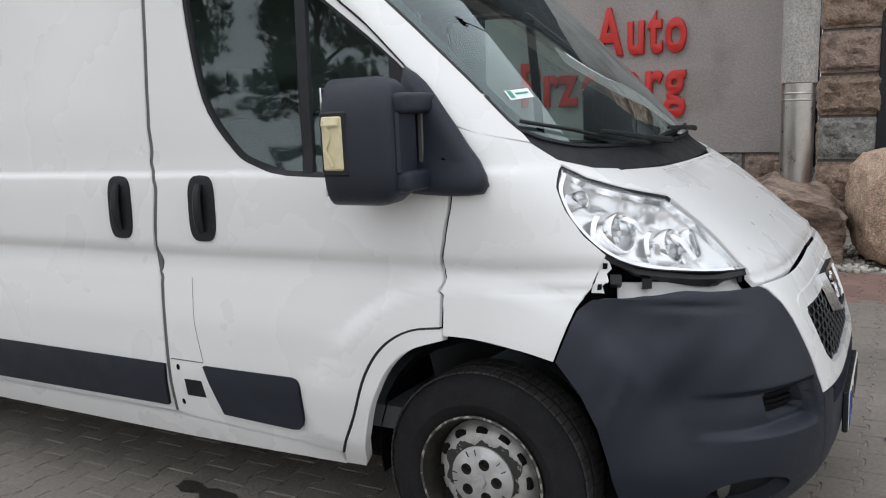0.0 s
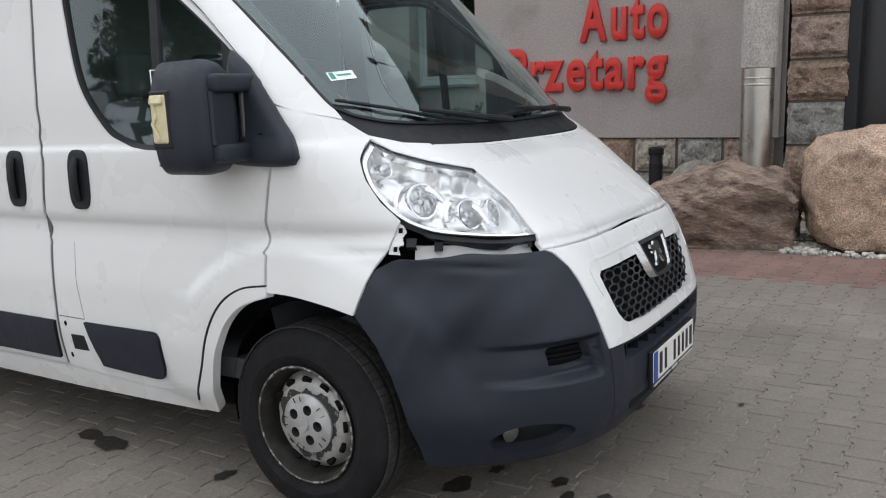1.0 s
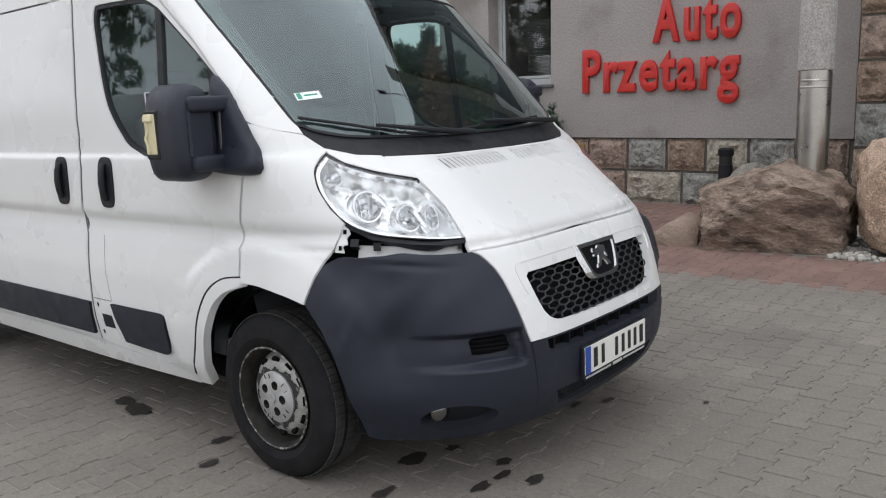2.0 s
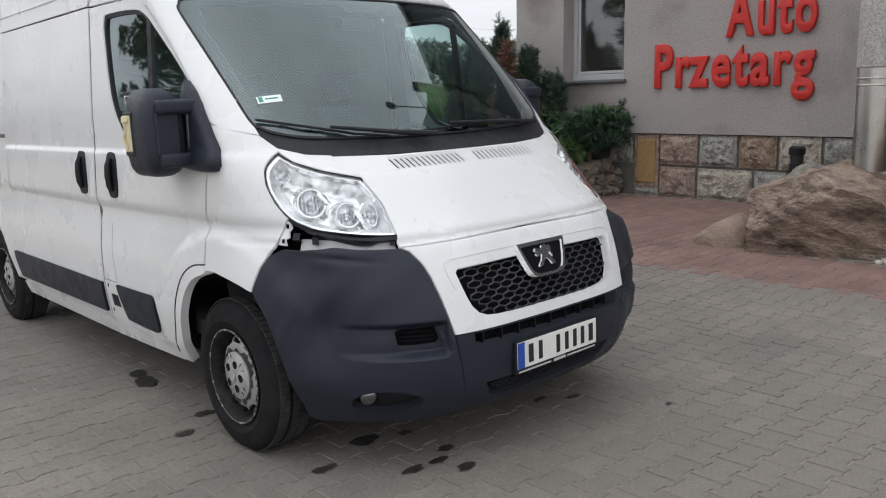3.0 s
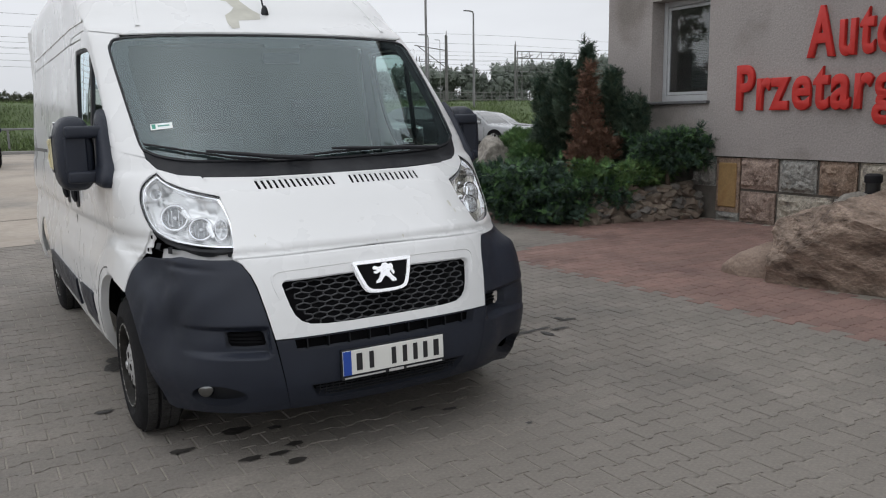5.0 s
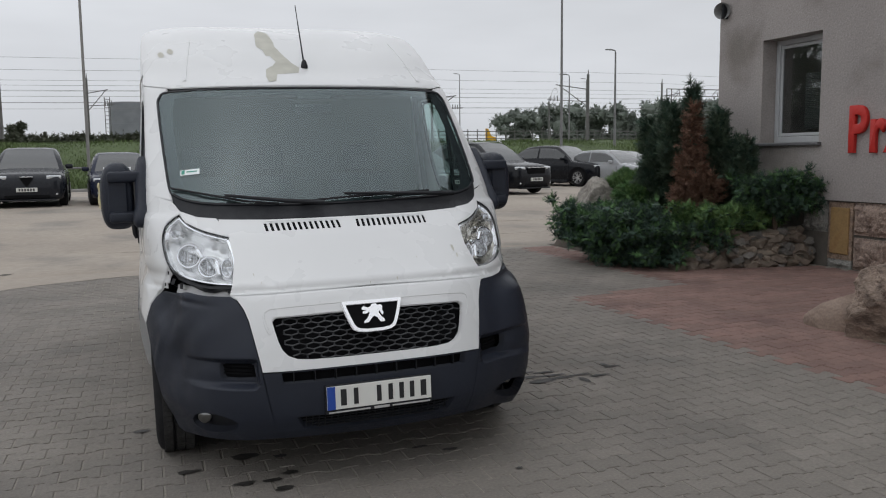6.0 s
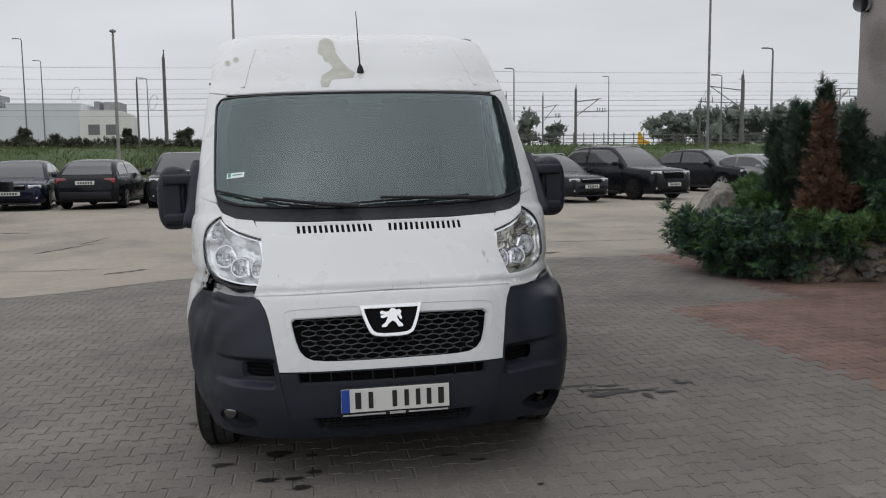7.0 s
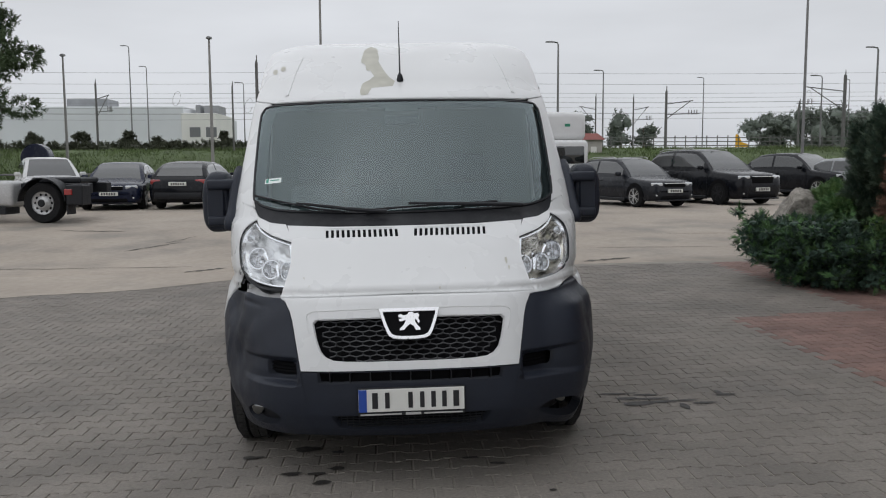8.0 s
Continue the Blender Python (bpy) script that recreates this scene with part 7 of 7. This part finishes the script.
    return tagged(ob, label, "trees", kind=kind)


DARK_LEAF = mat("hedge_leaf", (0.050, 0.056, 0.034), 0.85, vary=0.3, scale=1, island=0.35)
# Leaf colour for far trees, paled and greyed to paint the haze in.
HAZED_LEAF = mat("hazed_distant_leaf", (0.145, 0.168, 0.142), 0.9, vary=0.25, scale=.2, island=0.3)
rng = random.Random(11)
woods("hedge", "dark low hedge along the railway", [((x + rng.uniform(-.6, .6), 56 + rng.uniform(-.5, .5), 2.78), (1.4, .8, rng.uniform(.28, .42))) for x in [-60 + 1.6 * k for k in range(43)]], 9000, .22, 81, DARK_LEAF, core=.75)
blobs = []
for x, r in ((-34, .9), (-28.1, .85), (-24.4, .95), (-20.8, .85), (-18.7, .45), (-13.5, .85), (-9.4, .8)):
    blobs += crown(x, 62, 3.35, r, r * 1.0, rng, 7)
woods("small_trees", "round small trees standing behind the hedge", blobs, 5200, .17, 82, DARK_LEAF, core=.6)
blobs = []
for k in range(46):
    x = 62 + k * 2.4 + rng.uniform(-1, 1)
    blobs += crown(x, 132 + rng.uniform(-5, 5), 5.8 + (x - 58) * .03, rng.uniform(3.2, 5.0), rng.uniform(3.0, 4.6) + (x - 58) * .035, rng, 14)
for x, z, w, h in ((25.2, 6.2, 2.3, 2.7), (22.2, 5.4, 2.2, 2.0), (31.3, 6.1, 2.3, 3.0), (35.0, 5.2, 1.9, 2.0), (19.4, 5.2, 2.0, 1.9)):
    blobs += crown(x, 112, z, w, h, rng, 16)
woods("distant_trees", "grey-green line of distant trees", blobs, 52000, .36, 83, HAZED_LEAF, core=.72)
woods("horizon_trees", "faint far line of trees", [((x + rng.uniform(-6, 6), 420, 4.4), (rng.uniform(8, 16), 8, rng.uniform(1.5, 4.5))) for x in range(-260, 260, 14)], 6000, 1.2, 84, HAZED_LEAF, core=.75)
trunks = thing("tree_trunks", "slender dark trunks under the distant trees", "tree trunks", kind="stuff")
for x in (25.2, 22.6, 31.3, 34.6, 20.0):
    part("trunk", tube([(x, 112, 2.4), (x + .1, 112, 4.2), (x, 112, 6.5)], [.22, .16, .06], 6), BARK, trunks)


def near_tree():
    """A birch-like tree: tapered trunk, limbs and a loose crown."""
    t = thing("tree", "leafy green tree hanging over the yard edge", "tree", at=pose(-19.6, 35, .0))
    part("trunk", tube([(0, 0, -.2), (.1, 0, 2.5), (-.1, .1, 5), (.1, 0, 8), (.0, 0, 11)], [.22, .18, .14, .09, .04], 10), BARK, t)
    r = random.Random(3)
    for k in range(12):
        a, z = r.uniform(0, 6.28), r.uniform(3, 9)
        part("limb", tube([(0, 0, z), (math.cos(a) * 1.0, math.sin(a) * 1.0, z + .7), (math.cos(a) * 2.1, math.sin(a) * 2.0, z + .9)], [.06, .04, .015], 6), BARK, t)
    blobs = [((r.uniform(-2.6, 2.6), r.uniform(-2, 2), r.uniform(3.8, 10.5)), (r.uniform(.5, 1.1), r.uniform(.5, 1.0), r.uniform(.4, .8))) for _ in range(42)]
    vs, fs = sprigs(blobs, 9000, .17, 91, flat=1.0, spread=1.8, blades=6, thin=.3)
    me = bpy.data.meshes.new("crown")
    me.from_pydata(vs, [], fs)
    me.materials.append(TREE_LEAF)
    ob = new("crown", me)
    ob.parent = t
    return t


first_tree = near_tree()
for x, y, a, k in ((-18, 20, 40, .75), (-24, 17, 130, 1.0), (-26, 27, 200, 1.0)):
    other = copy_thing(first_tree, pose(x, y, height(x, y), 0, 0, a))
    other.scale = (k, k, k)

# warehouse, container, tank, hut
drum = thing("rounded_container", "dark blue round-topped container standing on the grass", "container", at=pose(-16.35, 34.6, height(-16, 35) + .0))
part("shell", lathe([(.001, .0), (.60, .0), (.64, .05), (.64, .6), (.60, .66), (.001, .66)], 28, axis="y", at=(0, 0, 1.72)), PAINTS["navy"], drum, "dark rounded shell")
part("stand", box(-.55, .55, .05, .6, 0, 1.5, bevel=.02), BLACK, drum, "dark stand")
WH = mat("pale_cladding", (0.66, 0.68, 0.70), 0.6, vary=0.06, scale=.2)
WH2 = mat("white_render", (0.74, 0.73, 0.69), 0.7, vary=0.05, scale=.3)
ROOF_PLANT = mat("roof_plant_grey", (0.27, 0.28, 0.29), 0.6, vary=0.2, scale=.8)
# Dark openings lifted to grey: the haze over them is in the colour.
HAZE_DARK = mat("hazed_window", (0.16, 0.165, 0.17), 0.3)
wh = thing("warehouse", "long pale grey warehouse with a white office block", "warehouse")
wh.location = (-42.1, 120, 2.5)
part("hall", box(-45, 11.2, 0, 40, 0, 7.7, bevel=.1), WH, wh, "pale clad hall")
office = part("office_block", box(11.2, 16.3, -2, 10, 0, 6.6, bevel=.08), WH2, wh, "white office block")
part("base_band", box(11.3, 16.4, -2.1, -1.9, 0, 1.6), mat("brown_band", (.16, .13, .12), .7), office, "brown base band")
for x in (12.4, 14.7):
    part("window", box(x, x + 1.5, -2.1, -1.95, 3.2, 4.6, bevel=.03), HAZE_DARK, office, "dark window")
for x0, x1, h in ((-30, -18, 1.3), (-7, -1, 1.5), (11.9, 12.6, .6), (13.2, 15.4, .5)):
    part("roof_unit", box(x0, x1, 4, 9, 6.4, 7.6 + h, bevel=.05), ROOF_PLANT, wh, "grey roof plant")
for k in range(9):
    part("dock_door", box(-30 + k * 4.4, -27.2 + k * 4.4, -.1, .1, 0, 1.5), HAZE_DARK, wh, "dark dock door")
tank = thing("storage_tank", "grey cylindrical steel storage tank with a ladder frame", "tank")
tank.location = (-1.75, 70, 2.5)
part("shell", lathe([(1.75, 0), (1.75, .9), (1.77, .92), (1.75, .94), (1.75, 1.9), (1.77, 1.92), (1.75, 1.94), (1.75, 2.9), (1.77, 2.92), (1.75, 2.94), (1.75, 3.65), (1.6, 3.7)], 40), mat("tank_steel", (.24, .25, .27), .6, metal=.2, vary=.12, scale=1.2), tank, "grey tank shell")
ladder = bmesh.new()
for x in (-1.95, -1.55):
    for y in (-1.9, -1.5):
        tube([(x, y, 0), (x, y, 4.0)], .025, 5, bm=ladder)
for k in range(12):
    tube([(-1.95, -1.9, .3 + k * .32), (-1.55, -1.9, .3 + k * .32)], .018, 4, bm=ladder)
part("ladder_frame", ladder, MAST, tank, "ladder frame")
hut = thing("hut", "small pale block hut with a red roof", "hut")
hut.location = (11.25, 46, 1.3)
part("wall", box(-1.1, 1.1, 0, 2.5, 0, 1.75), mat("pale_blockwork", (.38, .36, .33), .9, vary=.15, scale=2), hut, "pale block wall")
part("roof", mesh([(-1.25, -.2, 1.72), (1.25, -.2, 1.72), (1.25, 2.7, 1.72), (-1.25, 2.7, 1.72), (-1.1, 1.2, 2.15), (1.1, 1.2, 2.15)], [(0, 1, 5, 4), (2, 3, 4, 5), (0, 4, 3), (1, 2, 5), (3, 2, 1, 0)]), mat("red_roof", (.20, .06, .05), .8, vary=.15, scale=3), hut, "red roof", None)
for k in range(3):
    part("window", box(-.8 + k * .6, -.45 + k * .6, -.03, .02, .7, 1.3, bevel=.01), WH2, hut, "pale window")
fin = thing("aircraft_tail", "yellow aircraft tail fin far beyond the fence", "aircraft")
fin.location = (84.4, 200, 4.3)
part("fin", mesh([(0, 0, 1.2), (3.2, 0, 1.2), (3.0, 0, 2.0), (1.6, 0, 2.4), (.7, 0, 4.3), (.0, 0, 4.4), (0, .25, 1.2), (3.2, .25, 1.2), (3.0, .25, 2.0), (1.6, .25, 2.4), (.7, .25, 4.3), (.0, .25, 4.4)], [(0, 1, 2, 3, 4, 5), (11, 10, 9, 8, 7, 6), (0, 6, 7, 1), (1, 7, 8, 2), (2, 8, 9, 3), (3, 9, 10, 4), (4, 10, 11, 5), (5, 11, 6, 0)]), mat("yellow_fin", (.75, .40, .01), .5), fin, "yellow fin", None)
part("hull", lathe([(.1, -3), (1.0, -1), (1.4, 3), (1.4, 14)], 16, axis="x", at=(0, 0, -.3)), WH2, fin, "pale hull")


# poles, masts and wires
def lamp_pole(x, y, top, r=.09, head="arm", concrete=False, base=None):
    p = thing("street_lamp", "tall slim lamp post on the grass bank" if not concrete else "tall concrete lamp post beyond the yard", "street lamp", "lamp posts")
    z0 = float(np.interp(y, [b[0] for b in bank], [b[1] for b in bank])) + height(x, y) if base is None else base
    p.location = (x, y, z0 - .1)
    h = top - z0 + .1
    part("post", lathe([(r * .75, 0), (r * .6, h * .5), (r * .42, h)], 12), CONCRETE_POLE if concrete else GALV, p, "slim post")
    if head == "arm":
        part("arm", tube([(0, 0, h - .02), (-.05, 0, h + .12), (-.4, 0, h + .18)], r * .4, 6), GALV, p)
        part("lamp_head", box(-.75, -.3, -.09, .09, h + .13, h + .20, bevel=.02), GALV, p, "flat lamp head")
    elif head == "dome":
        part("lamp_head", lathe([(.03, h), (.05, h + .08), (.14, h + .12), (.12, h + .19), (.02, h + .23)], 14), GALV, p, "domed lamp head")
    return p


lamp_pole(-8.3, 34.0, 7.05, .11, "dome", True)
lamp_pole(-16.2, 38, 6.8, .10, "dome", True)
lamp_pole(-2.72, 26.3, 9.5, .075, "none", True, base=height(-2.7, 26.3))
lamp_pole(17.2, 30.8, 11.5, .09, "none", base=height(17.2, 30.8))
lamp_pole(28.7, 45, 8.25, .12, "arm")
lamp_pole(9.42, 45, 8.5, .11, "arm")
lamp_pole(15.85, 60, 8.55, .10, "arm")
lamp_pole(-24.5, 75, 12.4, .10, "arm")
lamp_pole(-25.9, 85, 11.7, .10, "arm")
lamp_pole(34.9, 90, 11.1, .10, "arm")
lamp_pole(52.0, 90, 10.9, .09, "arm")
lamp_pole(26.9, 48, 6.9, .08, "arm")
lamp_pole(-13.3, 70, 8.6, .08, "arm")


def mast(x, y, top, reach, r=.13):
    """A catenary mast with a bracket, strut and insulators."""
    m = thing("catenary_mast", "dark railway catenary mast with a cantilever bracket", "mast", "railway masts")
    z0 = 2.5
    m.location = (x, y, z0)
    h = top - z0
    part("post", lathe([(r * .8, 0), (r * .62, h)], 10), MAST, m, "dark mast")
    if reach:
        part("bracket", tube([(0, 0, h * .78), (reach, 0, h * .84)], .035, 6), MAST, m)
        part("strut", tube([(0, 0, h * .52), (reach * .9, 0, h * .83)], .03, 6), MAST, m)
        part("registration_arm", tube([(0, 0, h * .60), (reach * 1.25, 0, h * .62)], .03, 6), MAST, m)
        ins = bmesh.new()
        for q in range(4):
            tube([(reach * (.85 + .1 * q), 0, h * .60), (reach * (.85 + .1 * q), 0, h * .68)], .03, 5, bm=ins)
        part("insulator", ins, MAST, m)
    part("tip", tube([(0, 0, h), (.02, 0, h + .18), (.02, 0, h + .34)], [.05, .03, .025], 6), MAST, m)
    return m


mast(17.7, 50.5, 6.3, 1.8)
mast(21.1, 70, 7.4, 1.4, .10)
mast(18.9, 75, 7.9, -1.6, .10)
mast(29.5, 50, 7.3, -2.6, .16)
mast(-6.75, 37, 6.5, 0, .11)
mast(-23.1, 62, 7.9, 1.0, .12)
mast(-9.85, 47, 6.25, 0, .08)
mast(-4.6, 62, 7.4, 1.4, .12)
mast(28.4, 54, 5.6, 0, .10)
mast(-38, 62, 8.2, 1.5, .12)
mast(44, 62, 8.0, 2.0, .13)
gantry = thing("signal_gantry", "lattice railway gantry beyond the conifers", "gantry")
gantry.location = (64.0, 90, 2.5)
lat = bmesh.new()
for z in (6.6, 7.5):
    tube([(0, 0, z), (11, 0, z)], .06, 5, bm=lat)
for k in range(12):
    tube([(k, 0, 6.6), (k + (.9 if k % 2 else -.1), 0, 7.5)], .04, 4, bm=lat)
for x in (0, .7, 10.5, 11):
    tube([(x, 0, 0), (x, 0, 7.5)], .06, 5, bm=lat)
part("lattice", lat, MAST, gantry, "dark lattice")
for k, (y, za, zb) in enumerate(((60, 8.8, 8.5), (60, 7.9, 7.75), (62, 7.35, 7.25), (62, 6.95, 6.95), (62, 6.6, 6.6), (62, 6.2, 6.15), (62, 5.75, 5.7), (62, 5.3, 5.3), (70, 7.2, 7.1), (70, 6.3, 6.2))):
    w = thing("overhead_wire", "thin dark railway overhead wire", "wire", "overhead wires")
    pts = []
    for q in range(41):
        x = -120 + 240 * q / 40
        sag = .18 * (1 - ((x % 40) / 20 - 1) ** 2)
        pts.append((x, y, za + (zb - za) * (q / 40) - sag))
    part("cable", tube(pts, .010, 4), WIRE, w, "", None)
for x, y, z in ((-17.0, 62, 6.75), (-11.5, 62, 6.2), (33.0, 62, 6.8)):
    w = thing("wire_loop", "hanging loop on the overhead wire", "wire", "overhead wires")
    w.location = (x, y, z)
    part("cable", tube([(.28 * math.cos(a) + .12 * math.sin(a), 0, .55 * math.sin(a)) for a in [.3 + q * .28 for q in range(22)]], .014, 4), WIRE, w, "", None)

# railing on the embankment
rail = thing("railing", "dark railing with many posts along the railway", "fence", kind="")
rail.location = (0, 60, 2.7)
for z in (.25, .55, .85):
    part("rail", tube([(14, 0, z), (75, 0, z)], .035, 5), MAST, rail)
for k in range(74):
    part("post", box(14 + k * .84 - .03, 14 + k * .84 + .03, -.03, .03, 0, 1.02), MAST, rail)
guard = thing("guard_rail", "low grey guard rail along the yard edge", "fence")
guard.location = (0, 33.6, .25)
part("rail", tube([(-40, 0, 1.02), (-20, 0, .98), (4, 0, .98)], .05, 6), GALV, guard)
for k in range(12):
    part("post", box(-40 + k * 4 - .04, -40 + k * 4 + .04, -.04, .04, 0, 1.0), GALV, guard)


# ---- paving, laid last ----
PAVER_GREY = mat("grey_paver", (0.192, 0.173, 0.152), 0.85, vary=0.16, scale=1.3, grain=0.16, grain_scale=55, bump=0.35, bump_scale=90, second=(0.145, 0.132, 0.118), second_at=(0.5, 0.7), second_scale=0.9, island=0.06)
PAVER_ONE = mat("grey_paver_single", (0.192, 0.173, 0.152), 0.85, vary=0.16, scale=1.3, grain=0.16, grain_scale=55, bump=0.35, bump_scale=90, second=(0.145, 0.132, 0.118), second_at=(0.5, 0.7), second_scale=0.9, random=0.06)
PAVER_RED = mat("red_paver", (0.205, 0.128, 0.108), 0.85, vary=0.16, scale=1.3, grain=0.16, grain_scale=55, bump=0.35, bump_scale=90, second=(0.15, 0.09, 0.078), second_at=(0.5, 0.7), second_scale=1.1, island=0.14)
pavement = sheet("pavement", steps(-13, 7.55, 70), steps(-7, 9.36, 60), -.005, EARTH_JOINT, "interlocking concrete paving with sandy joints, grey and red", "pavement")
HALF_P = [(-.1, -.0825), (-.062, -.0825), (-.036, -.057), (.036, -.057), (.062, -.0825), (.1, -.0825)]
PAVER = HALF_P + [(x, -y) for x, y in reversed(HALF_P)]
PX, PY = .2, .1395


def paver_shape(gap=.004, cham=.0035):
    """Outline, chamfer foot and joint foot of one double-T paver, round its middle."""
    def shrunk(d):
        return [(x - math.copysign(d, x), y - math.copysign(d, y)) for x, y in PAVER]
    return [(x, y, 0) for x, y in shrunk(gap + cham)] + [(x, y, -cham * .8) for x, y in shrunk(gap)] + [(x, y, -.02) for x, y in shrunk(gap)]


SHAPE = paver_shape()
FACES = [(0, 1, 2, 9, 10, 11), (2, 3, 8, 9), (3, 4, 5, 6, 7, 8)] + [(q + k, q + 12 + k, q + 12 + (k + 1) % 12, q + (k + 1) % 12) for q in (0, 12) for k in range(12)]
rng = random.Random(2)
me_one = bpy.data.meshes.new("paver")
me_one.from_pydata(SHAPE, [], FACES)
me_one.materials.append(PAVER_ONE)
heaps = {"grey": ([], []), "red": ([], [])}
for j in range(int(-3.9 / PY), int(9.3 / PY)):
    y = j * PY
    for i in range(-60, 38):
        x = (i + .5 * (j % 2)) * PX
        if x < -9.5 + max(0, -y) or x > 7.4 or (x > 4.42 and y < 1.75) or (x > 5.6 and y > 6.3):
            continue
        red = x > 3.38 and not (y > 4.42 + .1 * (x - 3.39) and x < 4.92)
        z = height(x, y) + rng.uniform(-.0015, .0015)
        tx, ty = rng.uniform(-.006, .006), rng.uniform(-.006, .006)
        if not red and -2.0 < x < 2.0 and -2.15 < y < -.1:
            ob = new("paver", me_one)
            ob.parent = pavement
            ob.location = (x, y, z)
            ob.rotation_euler = (.0 + ty - .0146, tx - .0167, 0)
            continue
        vs, fs = heaps["red" if red else "grey"]
        b = len(vs)
        vs += [(x + a, y + c, z + d + a * (.0167 + tx) + c * (ty - .0146)) for a, c, d in SHAPE]
        fs += [tuple(b + k for k in f) for f in FACES]
for colour, m in (("grey", PAVER_GREY), ("red", PAVER_RED)):
    vs, fs = heaps[colour]
    me = bpy.data.meshes.new("pavers_" + colour)
    me.from_pydata(vs, [], fs)
    me.materials.append(m)
    ob = new("pavers_" + colour, me)
    ob.parent = pavement
    tagged(ob, colour + " double-T concrete pavers", kind="stuff")

# the concrete reaches over the paving's far edge in an uneven line
rng = random.Random(31)
apron = bmesh.new()
near, far = [], []
for k in range(61):
    x = -12.9 + k * .2
    y = 9.3 + .42 * min(x + .4, 0) + .12 * math.sin(x * 2.1) + rng.uniform(-.04, .04)
    near.append(apron.verts.new((x, max(y, 4.6), height(x, max(y, 4.6)) + .003)))
    far.append(apron.verts.new((x, 9.42, height(x, 9.42) + .003)))
for k in range(60):
    apron.faces.new((near[k], near[k + 1], far[k + 1], far[k]))
tagged(link_mesh("yard_apron", apron, CONCRETE_YARD), "worn beige concrete spread over the paving edge", "ground", kind="structure")
CRACK = mat("dark_crack", (0.09, 0.08, 0.068), 0.95, vary=0.3, scale=6)
for k, (x0, y0, x1, y1, w_) in enumerate(((-5.3, 12.2, -4.5, 13.3, .10), (-4.8, 13.2, -4.4, 14.3, .06), (-3.5, 9.5, -2.9, 9.9, .09), (-9.5, 10.4, -3.4, 10.1, .018), (-2.0, 11.6, 7.5, 11.2, .018), (3.0, 9.6, 3.9, 9.9, .10), (5.5, 13.5, 12.5, 13.2, .018), (-7.8, 15.5, -6.2, 15.2, .05))):
    r = random.Random(60 + k)
    bm, pts = bmesh.new(), []
    for q in range(13):
        f = q / 12
        x, y = x0 + (x1 - x0) * f + r.uniform(-.03, .03), y0 + (y1 - y0) * f + r.uniform(-.05, .05)
        h = w_ * (.25 + r.random()) * min(1, 6 * f + .1, 6 * (1 - f) + .1)
        pts.append([bm.verts.new((x, y + d, height(x, y + d) + .005)) for d in (-h, h)])
    for a, b in zip(pts[:-1], pts[1:]):
        bm.faces.new((a[0], b[0], b[1], a[1]))
    tagged(link_mesh("crack", bm, CRACK), "dark crack in the worn concrete yard", "crack", "cracks in the yard")

# oil and water stains on the pavers
STAIN = mat("oil_stain", (0.030, 0.027, 0.024), 0.6, vary=0.3, scale=20)
WET = mat("damp_patch", (0.036, 0.033, 0.030), 0.7, vary=0.2, scale=20)
def stain(x, y, rx, ry, seed, material=STAIN):
    r = random.Random(seed)
    pts = [(x + rx * math.cos(a) * (k := r.uniform(.65, 1.15)), y + ry * math.sin(a) * k) for a in [2 * math.pi * q / 14 for q in range(14)]]
    bm = mesh([(a, b, height(a, b) + .006) for a, b in pts], [tuple(range(14))])
    tagged(link_mesh("stain", bm, material), "dark oil stain on the grey paving" if material is STAIN else "damp dark patch on the grey paving", "stain", "stains on the paving")


for k, (x, y, rx, ry) in enumerate(((-.59, .73, .075, .055), (-.63, .34, .06, .03), (-.88, .62, .06, .03), (-.40, .40, .05, .03), (-.49, .33, .055, .028), (-.46, .20, .05, .03), (-1.11, 1.43, .05, .03), (-.93, 1.60, .06, .04), (.67, -.02, .02, .014), (-.41, .66, .04, .03), (.45, .38, .05, .02), (.31, .48, .05, .02), (-.90, 2.48, .05, .09), (-.93, 2.30, .07, .12))):
    stain(x, y, rx, ry, k)
for k, (x, y, rx, ry) in enumerate(((1.42, 1.65, .16, .020), (1.62, 1.60, .10, .018), (1.47, 1.52, .10, .035), (1.62, 1.50, .14, .020), (1.50, 1.40, .14, .050), (1.66, 1.42, .12, .035), (1.82, 1.43, .10, .020), (1.78, 1.30, .035, .075), (1.94, 1.36, .09, .022), (2.14, 1.54, .10, .020), (2.12, 1.60, .025, .05))):
    stain(x, y, rx, ry, 40 + k, WET)
